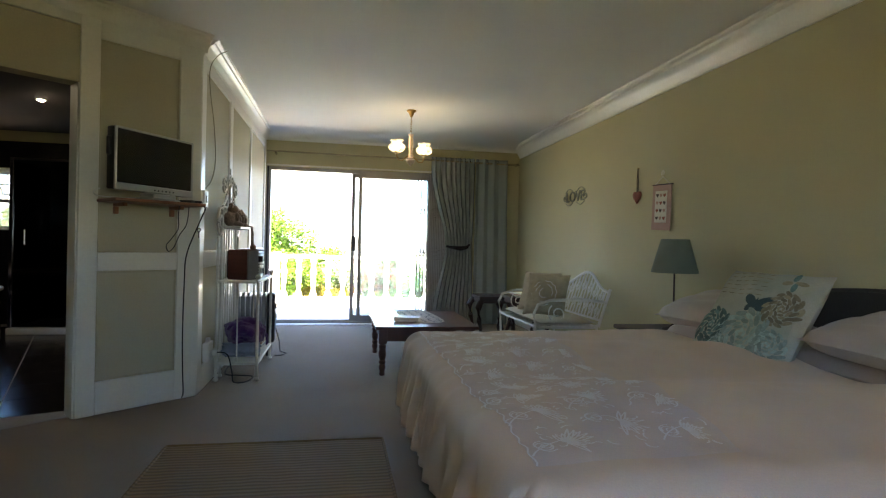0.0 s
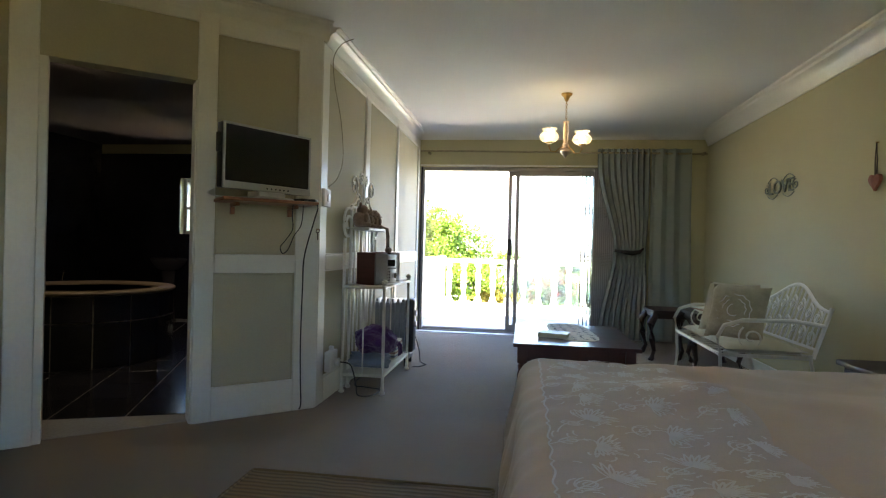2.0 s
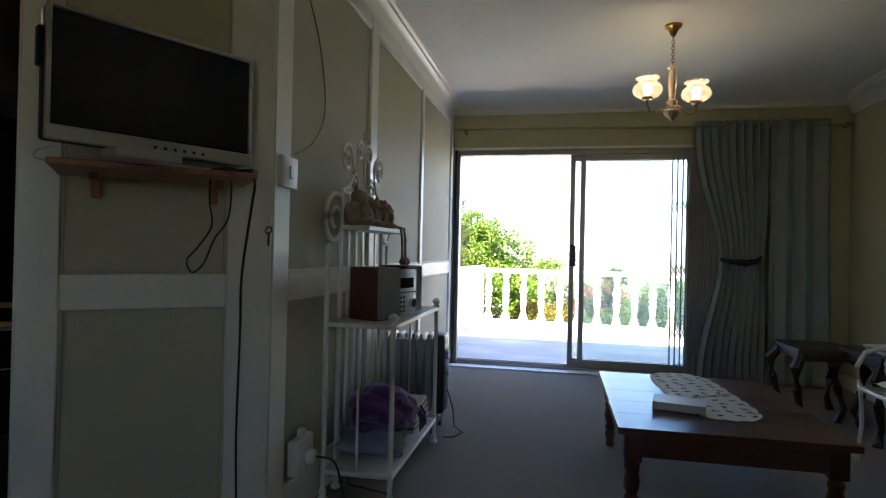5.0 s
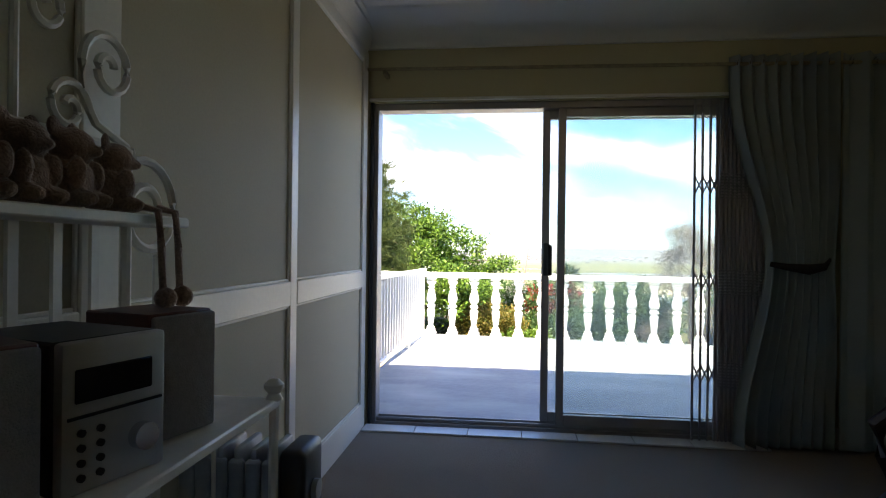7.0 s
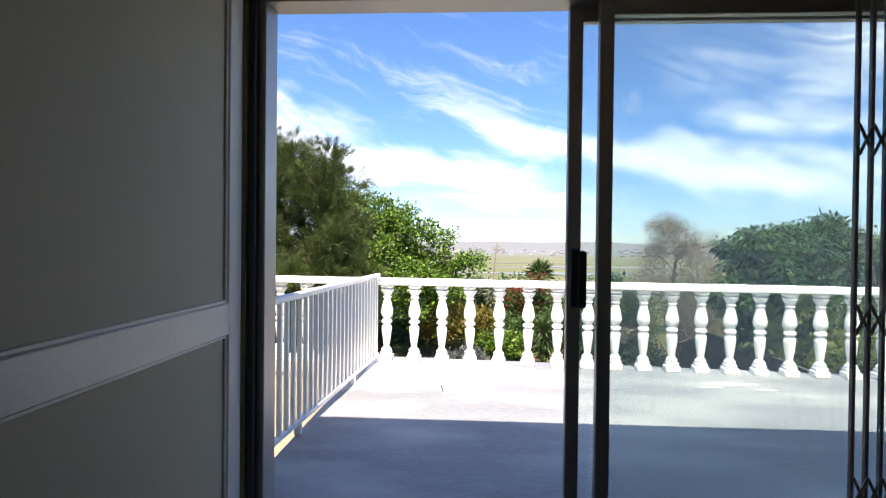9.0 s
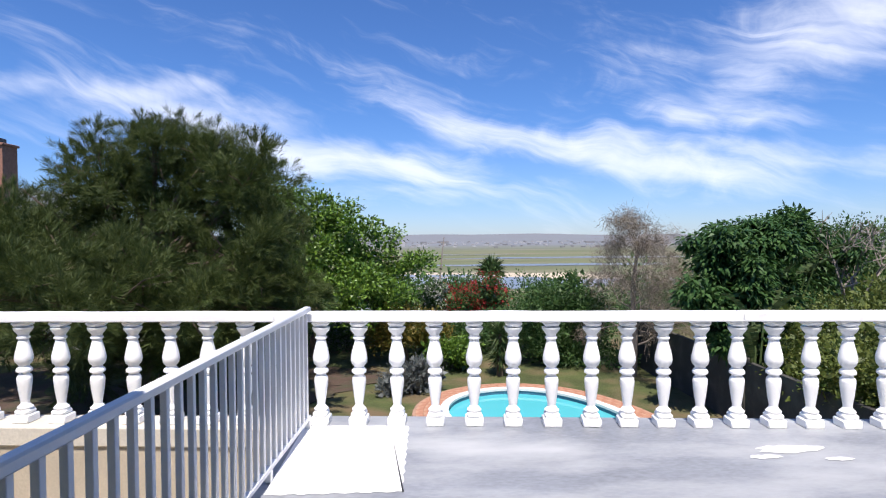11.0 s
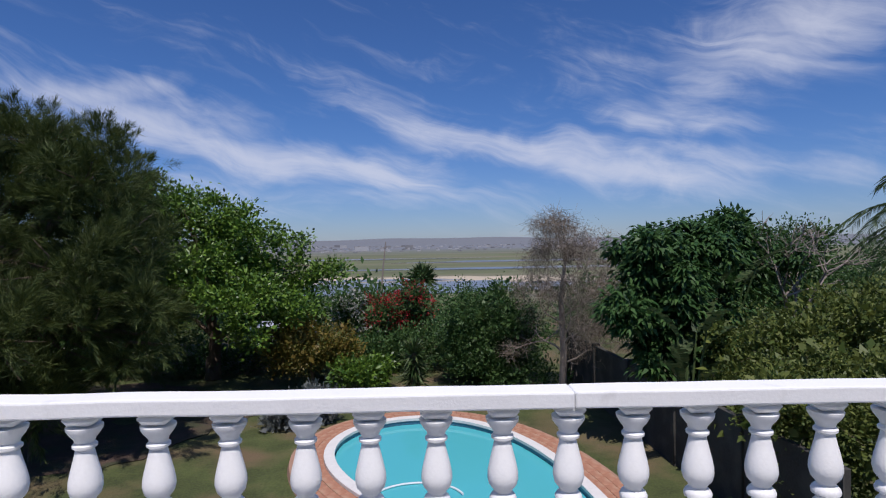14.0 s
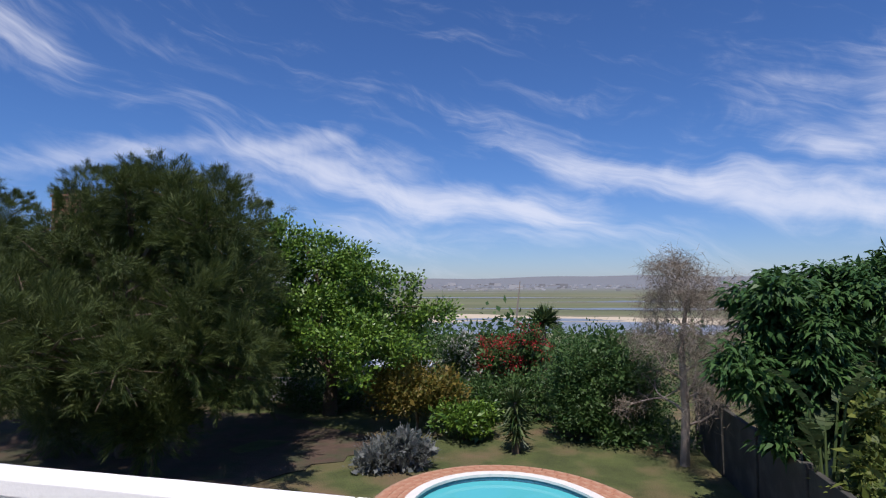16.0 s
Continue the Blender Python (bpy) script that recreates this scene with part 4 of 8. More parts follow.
def tree(name, label, base, lobes, material, r, clumps, per, spread, leaf, width, seed, cat="tree", bark=None, group="", twigs=3, shell=0.5, up=0.3, droop=0.0, extra=None, knob=0.72, core=0.8, rosette=False, plume=0.0, flat=0.8):
    rng = random.Random(seed)
    t = thing(name, label, cat, group)
    t.location = base
    b = Vector(base)
    lo = [(l[0] - b.x, l[1] - b.y, l[2] - b.z, *l[3:]) for l in lobes]
    limb_lobes = list(lo)
    knobs = []
    for l in lo:
        for k in range(7):
            d = Vector((rng.gauss(0, 1), rng.gauss(0, 1), rng.gauss(0.25, 0.9))).normalized()
            f = rng.uniform(0.28, 0.5)
            knobs.append((l[0] + d.x * l[3] * knob, l[1] + d.y * l[4] * knob, l[2] + d.z * l[5] * knob, l[3] * f, l[4] * f, l[5] * f))
    lo = [(l[0], l[1], l[2], l[3] * core, l[4] * core, l[5] * core) for l in lo] + knobs
    bm = fresh()
    hi = max(l[2] for l in limb_lobes)
    cx = sum(l[0] for l in lo) / len(lo)
    cy = sum(l[1] for l in lo) / len(lo)
    limbs(bm, (0, 0, -0.1), (cx * 0.5, cy * 0.5, hi * 0.62), r, limb_lobes, rng, twigs)
    part("trunk", bm, bark or M_BARK, t)
    if plume:
        p, w, f = plume_points(lo, clumps, per, plume, seed, shell)
    else:
        p, w, f = crown_points(lo, clumps, per, spread, seed, shell, up, flat, rosette)
    keep = p[:, 2] > 0.03
    leaves("crown", p[keep], w[keep], leaf, width, material, t, seed + 1, droop=droop, face=f[keep])
    lin = [(l[0], l[1], l[2], l[3] * 0.66, l[4] * 0.66, l[5] * 0.66) for l in lo]
    p, w, f = crown_points(lin, max(80, clumps // 3), 36 if plume else 9, spread, seed + 3, 0.15, up)
    keep = p[:, 2] > 0.05
    leaves("inner_foliage", p[keep], w[keep], max(0.2, leaf), 0.014 if plume else 0.11, material, t, seed + 4, face=f[keep])
    if extra:
        mat2, n2, per2, leaf2, w2, lab = extra
        p, w, f = crown_points(lo, n2, per2, spread * 0.7, seed + 7, 0.9, up)
        keep = p[:, 2] > 0.1
        leaves("flower_mass", p[keep], w[keep], leaf2, w2, mat2, t, seed + 9, label=lab, kind="stuff", face=f[keep])
    return t


# big feathery casuarina
casu = [(-6.4, 14.6, 1.9, 2.2, 1.9, 1.6), (-4.7, 14.2, 2.2, 1.8, 1.7, 1.6), (-3.7, 14.4, 1.0, 1.5, 1.5, 1.6), (-7.9, 14.8, 0.9, 1.7, 1.6, 1.5), (-5.6, 13.9, 0.2, 2.2, 1.6, 1.6),
        (-9.6, 15.2, 0.6, 1.9, 1.7, 1.6), (-4.0, 13.6, -0.9, 1.3, 1.2, 0.9), (-7.6, 14.0, -0.8, 1.9, 1.4, 1.0), (-5.2, 14.6, 3.55, 1.1, 1.1, 0.8), (-4.1, 14.3, 2.9, 0.9, 0.9, 0.8), (-7.2, 13.8, 3.0, 1.0, 0.95, 0.85), (-6.9, 14.6, 3.4, 1.1, 1.0, 0.8), (-9.0, 14.4, -1.3, 2.2, 1.4, 1.1), (-6.2, 13.6, -1.3, 1.6, 1.0, 0.8), (-3.5, 12.5, 0.8, 1.2, 1.2, 1.0), (-5.2, 12.3, 0.9, 1.6, 1.3, 1.2), (-7.2, 12.6, 0.8, 1.6, 1.3, 1.2),
        (-8.4, 14.4, 1.8, 1.5, 1.4, 1.3), (-10.4, 15.2, 0.8, 1.7, 1.5, 1.4), (-12.0, 15.6, 0.4, 1.7, 1.5, 1.5), (-11.0, 14.6, -0.4, 1.9, 1.4, 1.3), (-5.2, 10.7, 0.3, 1.5, 1.2, 1.0), (-7.2, 10.9, 0.3, 1.7, 1.3, 1.1), (-4.1, 11.4, -0.2, 1.0, 1.0, 0.8), (-3.7, 15.6, -0.7, 1.0, 1.3, 0.8), (-4.4, 16.4, 0.2, 1.1, 1.3, 1.1),
        (-2.9, 12.6, 0.4, 1.1, 1.0, 1.0), (-2.75, 13.2, 1.5, 1.0, 1.0, 1.0), (-3.3, 12.9, 2.5, 0.9, 0.9, 0.75), (-2.6, 12.8, -0.5, 0.7, 0.8, 0.6), (-4.4, 13.6, 3.25, 1.0, 0.9, 0.8), (-3.5, 13.4, 2.85, 0.85, 0.85, 0.75), (-5.7, 13.8, 3.4, 1.1, 1.0, 0.8)]
tree("casuarina_tree", "tall feathery dark green casuarina with fine drooping needles", (-6.2, 14.5, GZ), casu, L_CASU, 0.26, 8400, 78, 0.21, 0.19, 0.0085, 21, twigs=6, shell=0.72, knob=0.85, core=0.72, plume=0.36)
side = [(-15.7, 19.6, 3.7, 1.3, 1.4, 1.6), (-15.9, 19.8, 1.8, 1.7, 1.5, 1.7), (-16.3, 19.6, -0.3, 1.8, 1.5, 1.4)]
tree("casuarina_tree", "tall dark casuarina beside the neighbouring house", (-16.0, 19.7, GZ), side, L_CASU, 0.2, 1400, 60, 0.21, 0.22, 0.012, 27, twigs=5, shell=0.7, knob=0.85, core=0.72, plume=0.4)
young = [(-4.6, 12.9, -1.2, 0.8, 0.7, 0.55), (-4.2, 12.8, -1.6, 0.75, 0.6, 0.4)]
tree("casuarina_sapling", "young feathery casuarina on a thin bare stem", (-4.5, 13.0, GZ), young, L_CASU, 0.035, 420, 40, 0.26, 0.2, 0.015, 23, twigs=4, plume=0.34)
# bright fig tree
fig = [(-3.9, 19.2, 1.5, 1.5, 1.4, 1.4), (-1.9, 18.9, 1.3, 1.4, 1.3, 1.2), (-2.8, 18.6, 0.1, 1.9, 1.5, 1.2), (-0.5, 18.9, 0.6, 1.1, 1.1, 0.9), (-4.7, 18.9, -0.1, 1.4, 1.3, 1.1), (-0.6, 18.8, -0.6, 1.1, 1.0, 0.7), (-3.6, 19.0, 2.6, 0.7, 0.7, 0.5), (-2.3, 16.9, 0.2, 1.3, 1.1, 0.9), (-1.2, 16.6, -0.4, 0.9, 0.9, 0.6)]
tree("fig_tree", "leafy bright green fig tree with an uneven crown", (-2.9, 19.3, GZ), fig, L_BRIGHT, 0.2, 470, 100, 0.36, 0.125, 0.07, 31, twigs=4, shell=0.75, knob=1.0, core=0.5, flat=0.7)
# shrubs behind the pool
tree("russet_shrub", "yellow-green shrub with russet leaves", (0.25, 17.6, GZ), [(0.2, 17.6, -1.4, 1.25, 1.0, 0.85), (0.9, 17.8, -1.6, 0.9, 0.8, 0.7), (-0.5, 17.5, -1.7, 0.7, 0.7, 0.6)], L_ORANGE, 0.05, 420, 26, 0.24, 0.085, 0.042, 41, "shrub", twigs=5)
tree("green_shrub", "low fresh green shrub beside the yucca", (1.6, 17.0, GZ), [(1.55, 17.0, -2.1, 0.75, 0.7, 0.5), (2.1, 17.3, -2.2, 0.5, 0.5, 0.4)], L_BRIGHT, 0.03, 170, 24, 0.2, 0.10, 0.05, 43, "shrub")
tree("bougainvillea", "dark green bougainvillea covered in red bracts", (2.5, 21.0, GZ), [(1.9, 21.0, -1.2, 1.1, 0.9, 0.9), (3.2, 21.0, -0.9, 0.85, 0.8, 1.0), (2.5, 21.2, -1.6, 1.3, 0.9, 0.8)], L_MID, 0.05, 300, 24, 0.26, 0.09, 0.05, 45, "shrub", extra=(L_RED, 210, 16, 0.075, 0.06, "red flower bracts"))
tree("silver_shrub", "pale silvery shrub with white flower heads", (1.2, 20.2, GZ), [(1.1, 20.2, -0.9, 0.55, 0.5, 0.8), (1.7, 20.0, -1.9, 0.5, 0.5, 0.6)], L_MID, 0.04, 120, 20, 0.2, 0.11, 0.035, 46, "shrub", extra=(L_WHITE, 110, 14, 0.12, 0.05, "pale flower heads"))
tree("round_shrub", "dense dark green rounded shrub", (5.3, 17.6, GZ), [(5.1, 17.5, -0.8, 1.3, 1.2, 1.15), (6.1, 17.6, -1.3, 1.0, 1.0, 1.0), (4.6, 17.4, -1.6, 1.0, 0.9, 0.8)], L_MID, 0.07, 800, 26, 0.26, 0.075, 0.04, 47, "shrub", twigs=4)
tree("lavender_bush", "low grey-green lavender bush on the lawn", (0.4, 14.4, GZ), [(0.4, 14.4, -2.35, 0.78, 0.55, 0.45), (0.0, 14.3, -2.45, 0.45, 0.4, 0.3), (0.85, 14.5, -2.45, 0.4, 0.4, 0.3)], L_GREY, 0.02, 330, 22, 0.18, 0.10, 0.018, 49, "shrub", up=0.9)
# bare grey tree
rng = random.Random(77)
bare = thing("bare_tree", "leafless grey-brown tree with a dense crown of twigs", "tree")
bare.location = (6.85, 15.7, GZ)
bm = fresh()
tube(bm, [(0, 0, -0.1), (0.05, 0, 1.2), (0.0, 0.05, 2.6), (0.12, 0, 3.6), (0.2, 0, 4.2)], [0.11, 0.09, 0.07, 0.04, 0.015], 8)
part("trunk", bm, M_GREYBARK, bare)
tips = []


def bare_fork(bm, p, d, length, r, depth):
    """A limb that forks again and again into ever thinner crooked twigs."""
    e = p + d * length
    k = Vector((rng.uniform(-1, 1), rng.uniform(-1, 1), rng.uniform(-0.5, 1))) * length * 0.12
    tube(bm, [p, p.lerp(e, 0.5) + k, e], [r, r * 0.8, r * 0.6], 5 if r > 0.01 else 4)
    tips.append(e)
    if depth < 3:
        tips.append(p.lerp(e, 0.5) + k)
    if depth:
        for q in range(3 if depth > 1 else 2):
            nd = (d + Vector((rng.gauss(0, 0.6), rng.gauss(0, 0.55), rng.gauss(-0.03, 0.5)))).normalized()
            bare_fork(bm, e, nd, length * rng.uniform(0.62, 0.88), r * 0.6, depth - 1)


for k in range(13):
    z = 0.9 + 2.9 * k / 12
    a = k * 2.4
    out = 0.95 if z < 2.6 else 0.95 - 0.45 * (z - 2.6)
    bm = fresh()
    bare_fork(bm, Vector((0.06, 0, z)), Vector((math.cos(a) * out, math.sin(a) * out, 0.45 + 0.2 * (z - 0.9))).normalized(), 0.62 if z < 3 else 0.42, 0.035 - 0.006 * (z - 0.9), 4)
    part("limb", bm, M_GREYBARK, bare)
nr = np.random.default_rng(78)
E_ = np.array([tuple(e) for e in tips])
n_ = 17000
pp = E_[nr.integers(0, len(E_), n_)] + nr.normal(size=(n_, 3)) * np.array([0.12, 0.1, 0.1])
ww = nr.normal(size=(n_, 3)) + np.array([0, 0, -0.55])
leaves("twig_mass", pp, ww, 0.3, 0.008, leafmat("dry twigs", (0.15, 0.122, 0.09), (0.31, 0.262, 0.205), 0.05, 0.9), bare, 79)
# dark broadleaf tree by the boundary wall, and its neighbours
tree("broadleaf_tree", "dark glossy broadleaf tree by the garden wall", (7.9, 12.4, GZ), [(7.55, 12.3, 0.75, 0.85, 0.8, 0.75), (8.35, 12.5, 0.85, 0.9, 0.8, 0.8), (7.5, 12.2, 0.0, 0.8, 0.7, 0.6), (8.4, 12.4, 0.0, 0.8, 0.7, 0.65), (7.6, 12.2, -0.8, 0.65, 0.6, 0.45), (8.5, 12.3, -0.8, 0.75, 0.6, 0.5)], L_DARK, 0.09, 1000, 16, 0.15, 0.2, 0.07, 51, twigs=4, droop=0.3, knob=0.92, core=0.7, rosette=True)
tree("broadleaf_tree", "dark broadleaf tree behind the garden wall", (10.4, 14.4, GZ), [(9.9, 14.4, 1.2, 1.1, 1.0, 0.95), (11.2, 14.6, 1.0, 1.2, 1.0, 0.9), (10.4, 14.2, 0.2, 1.4, 1.0, 0.9)], L_DARK, 0.1, 620, 18, 0.18, 0.17, 0.06, 52, twigs=4, droop=0.25, knob=0.92, core=0.7, rosette=True)
tree("olive_shrub", "broad olive-green hedge shrub beyond the wall", (10.4, 11.0, GZ), [(9.0, 10.8, -0.7, 1.1, 0.9, 0.85), (10.4, 11.0, -0.4, 1.3, 1.0, 0.9), (11.9, 11.2, -0.3, 1.4, 1.0, 0.9), (8.4, 10.4, -1.4, 0.9, 0.8, 0.7), (10.0, 10.4, -1.5, 1.4, 0.9, 0.8), (12.0, 10.6, -1.5, 1.5, 0.9, 0.9)], L_OLIVE, 0.08, 1250, 26, 0.25, 0.075, 0.04, 53, "shrub", twigs=4)
tree("olive_shrub", "broad olive-green hedge shrub beyond the wall", (8.5, 8.6, GZ), [(8.0, 8.4, -1.0, 0.85, 0.9, 0.8), (8.9, 8.0, -0.8, 0.9, 0.9, 0.8), (8.6, 9.2, -0.9, 0.9, 0.8, 0.8), (8.3, 8.6, -1.9, 1.0, 1.0, 0.7)], L_OLIVE, 0.06, 700, 26, 0.22, 0.07, 0.038, 54, "shrub", twigs=4)
tree("back_tree", "mid green tree beyond the garden", (14.5, 17.5, GZ), [(13.6, 17.2, 0.9, 1.5, 1.2, 1.0), (15.2, 17.6, 0.8, 1.4, 1.2, 0.9), (12.6, 17.0, 0.4, 1.2, 1.0, 0.9), (14.4, 16.8, -0.6, 2.2, 1.2, 1.2)], L_MID, 0.12, 700, 24, 0.32, 0.10, 0.05, 55, twigs=4)
# dry branches above the broadleaf trees
bm = fresh()
rng = random.Random(61)


def fork(bm, p, d, length, r, depth):
    e = p + d * length
    tube(bm, [p, p.lerp(e, 0.5) + Vector((rng.uniform(-0.04, 0.04),) * 3), e], [r, r * 0.85, r * 0.65], 5)
    if depth:
        for k in range(rng.choice((2, 3))):
            nd = (d + Vector((rng.gauss(0, 0.55), rng.gauss(0, 0.4), rng.gauss(0.05, 0.4)))).normalized()
            fork(bm, e, nd, length * rng.uniform(0.6, 0.85), r * 0.62, depth - 1)


for k in range(4):
    fork(bm, Vector((0, 0, 1.8)), Vector((rng.uniform(-0.5, 0.7), rng.uniform(-0.3, 0.3), 0.8)).normalized(), 1.0, 0.05, 4)
rod(bm, (0, 0, -0.1), (0, 0, 1.9), 0.11, 0.07, 8)
dry = thing("dry_tree", "dead grey tree with bare forked branches", "tree")
dry.location = (11.9, 13.9, GZ)
part("trunk", bm, M_GREYBARK, dry)


# strelitzia with paddle leaves on long stalks
def strelitzia(at, n, seed, hmax):
    rng = random.Random(seed)
    t = thing("strelitzia", "wild banana plant with torn paddle leaves on stalks", "plant", "wild banana plants")
    t.location = at
    for i in range(n):
        a, lean, h = rng.uniform(0, 6.283), rng.uniform(0.15, 0.6), rng.uniform(0.55, 1) * hmax
        top = Vector((math.cos(a) * lean * h * 0.6, math.sin(a) * lean * h * 0.6, h))
        st = part("stalk", tube(fresh(), [(0, 0, 0), top * 0.5 + Vector((0, 0, 0.12)), top], [0.03, 0.024, 0.016], 6), L_SPIKE, t)
        bm = fresh()
        d = (top.normalized() + Vector((math.cos(a) * 0.5, math.sin(a) * 0.5, -0.1))).normalized()
        s = d.cross(Vector((0, 0, 1))).normalized()
        nn = s.cross(d)
        ln, wd = rng.uniform(0.8, 1.2), rng.uniform(0.13, 0.18)
        mids, rows = [], 12
        for k in range(rows + 1):
            u = k / rows
            mids.append(top + d * ln * u - Vector((0, 0, 0.35 * ln * u * u)))
        for k in range(rows):
            w0, w1 = wd * math.sin(math.pi * (0.06 + 0.94 * k / rows)) ** 0.6, wd * math.sin(math.pi * (0.06 + 0.94 * (k + 0.9) / rows)) ** 0.6
            for sg in (1, -1):
                j = rng.uniform(-0.02, 0.02)
                bm.faces.new([bm.verts.new(q) for q in (mids[k], mids[k].lerp(mids[k + 1], 0.9), mids[k].lerp(mids[k + 1], 0.9) + s * sg * w1 + nn * (0.05 + j), mids[k] + s * sg * w0 + nn * (0.05 + j))])
        part("leaf", bm, L_PALM, t)


strelitzia((9.3, 13.2, GZ), 16, 3, 3.6)
strelitzia((7.75, 11.2, GZ), 11, 4, 2.5)


# sword-leaved yuccas
def yucca(at, trunk_h, rad, n, seed, skirt, label):
    rng = random.Random(seed)
    t = thing("yucca", label, "plant")
    t.location = at
    part("trunk", lathe(fresh(), [(0.11, -0.05), (0.085, trunk_h * 0.5), (0.07, trunk_h)], 10), M_BARK, t)
    bm = fresh()
    for i in range(n):
        a = rng.uniform(0, 6.283)
        el = rng.uniform(-1.0 if skirt else -0.35, 1.35)
        z = trunk_h - (rng.uniform(0, trunk_h * 0.7) if (skirt and el < 0.5) else rng.uniform(0, 0.12))
        d = Vector((math.cos(a) * math.cos(el), math.sin(a) * math.cos(el), math.sin(el)))
        s = d.cross(Vector((0, 0, 1))).normalized()
        ln = rad * rng.uniform(0.75, 1.1)
        p = Vector((0, 0, z))
        w = 0.026 * ln / 0.5
        q = [p - s * w * 0.6, p + s * w * 0.6, p + d * ln * 0.5 + s * w, p + d * ln - Vector((0, 0, 0.1 * ln)), p + d * ln * 0.5 - s * w]
        bm.faces.new([bm.verts.new(v) for v in q])
    part("rosette", bm, L_SPIKE, t, smooth=False)


yucca((3.05, 16.2, GZ), 1.25, 0.52, 330, 5, True, "yucca with a shaggy column of sword leaves")
yucca((3.85, 24.5, GZ), 2.6, 0.85, 260, 6, False, "tall yucca with a round head of sword leaves")
yucca((-0.75, 20.6, GZ), 1.3, 0.7, 200, 7, False, "dark spiky yucca in the shade")


# palm
def palm(at, h, n, ln, seed):
    rng = random.Random(seed)
    t = thing("palm_tree", "feather palm with arching grey-green fronds", "tree")
    t.location = at
    part("trunk", lathe(fresh(), [(0.26, -0.1), (0.2, h * 0.3), (0.19, h * 0.9), (0.24, h)], 12), M_BARK, t)
    for i in range(n):
        a = 6.283 * i / n * 2.618
        el = 1.25 - 1.5 * i / n
        d = Vector((math.cos(a), math.sin(a), 0))
        L = ln * rng.uniform(0.85, 1.1)
        pts = [Vector((0, 0, h)) + d * (L * u * math.cos(el) * (1 - 0.12 * u)) + Vector((0, 0, L * (u * math.sin(el) - 0.62 * u * u))) for u in [k / 10 for k in range(11)]]
        fr = part("frond", tube(fresh(), pts, [0.03 - 0.0024 * k for k in range(11)], 5), L_PALM, t)
        pos, way = [], []
        for k in range(64):
            u = 0.12 + 0.88 * k / 64
            j = min(int(u * 10), 9)
            p = pts[j].lerp(pts[j + 1], u * 10 - j)
            tan = (pts[j + 1] - pts[j]).normalized()
            s = tan.cross(Vector((0, 0, 1))).normalized()
            for sg in (1, -1):
                pos.append(p); way.append(s * sg + tan * 0.7 + Vector((0, 0, 0.15 - 0.3 * u)))
        leaves("frond_blade", np.array([tuple(p) for p in pos]), np.array([tuple(w) for w in way]), 0.55, 0.035, L_PALM, fr, seed + i, droop=0.25)


palm((20.6, 18.2, GZ), 4.9, 28, 4.3, 8)

# shaded undergrowth along the boundary
nr = np.random.default_rng(88)
lob = [(nr.uniform(-15, -4.5), nr.uniform(21.6, 24), nr.uniform(-1.6, 0.3), 1.7, 1.1, 1.3) for i in range(26)]
p, w, f = crown_points(lob, 1500, 22, 0.4, 89, 0.5)
k = p[:, 2] > GZ
under = thing("boundary_shrubs", "dark shrubs behind the boundary wall", "shrubs", kind="stuff")
leaves("foliage", p[k], w[k], 0.2, 0.11, L_DARK, under, 87, kind="stuff", face=f[k])
lob = [(nr.uniform(-8, -1.2), nr.uniform(19.6, 20.5), nr.uniform(-2.5, -2.0), 0.8, 0.5, 0.55) for i in range(16)]
lob += [(nr.uniform(-0.8, 7.2), nr.uniform(18.8, 20.0), nr.uniform(-2.3, -1.6), 0.9, 0.6, 0.7) for i in range(22)]
lob += [(nr.uniform(4.2, 7.2), nr.uniform(16.6, 18.4), nr.uniform(-2.5, -2.2), 0.6, 0.6, 0.4) for i in range(8)]
p, w, f = crown_points(lob, 1500, 22, 0.3, 85, 0.4)
k = p[:, 2] > GZ
bedp = thing("border_plants", "dense green border plants behind the pool lawn", "shrubs", kind="stuff")
leaves("foliage", p[k], w[k], 0.13, 0.06, L_MID, bedp, 84, kind="stuff", face=f[k])
# low growth beyond the garden
nr = np.random.default_rng(90)
lob = []
for i in range(46):
    x = nr.uniform(-16, 22)
    y = nr.uniform(24.5, 31)
    top = nr.uniform(-1.6, -0.7) - 0.02 * abs(x - 3)
    lob.append((x, y, top - 0.7, nr.uniform(1.1, 2.0), 1.1, nr.uniform(0.9, 1.3)))
p, w, f = crown_points(lob, 2600, 20, 0.42, 91, 0.55)
hedge = thing("far_shrubs", "mixed green shrubs at the foot of the garden", "shrubs", kind="stuff")
k = p[:, 2] > GZ - 0.4
leaves("foliage", p[k], w[k], 0.16, 0.085, L_MID, hedge, 92, kind="stuff", face=f[k])
lob = [(nr.uniform(-26, -11), nr.uniform(17, 26), nr.uniform(-1.2, 1.2), 1.8, 1.6, 1.6) for i in range(16)]
p, w, f = crown_points(lob, 1300, 22, 0.45, 93, 0.55)
k = p[:, 2] > GZ
hedge2 = thing("side_trees", "dull green trees beside the neighbouring house", "trees", kind="stuff")
leaves("foliage", p[k], w[k], 0.18, 0.06, L_CASU, hedge2, 94, kind="stuff", face=f[k])
lob = [(nr.uniform(16, 40), nr.uniform(19, 32), nr.uniform(-1.0, 0.5), 2.2, 1.8, 1.6) for i in range(16)]
p, w, f = crown_points(lob, 1200, 20, 0.5, 95, 0.55)
k = p[:, 2] > GZ - 1
hedge3 = thing("side_trees", "green trees beyond the neighbouring garden", "trees", kind="stuff")
leaves("foliage", p[k], w[k], 0.2, 0.1, L_MID, hedge3, 96, kind="stuff", face=f[k])
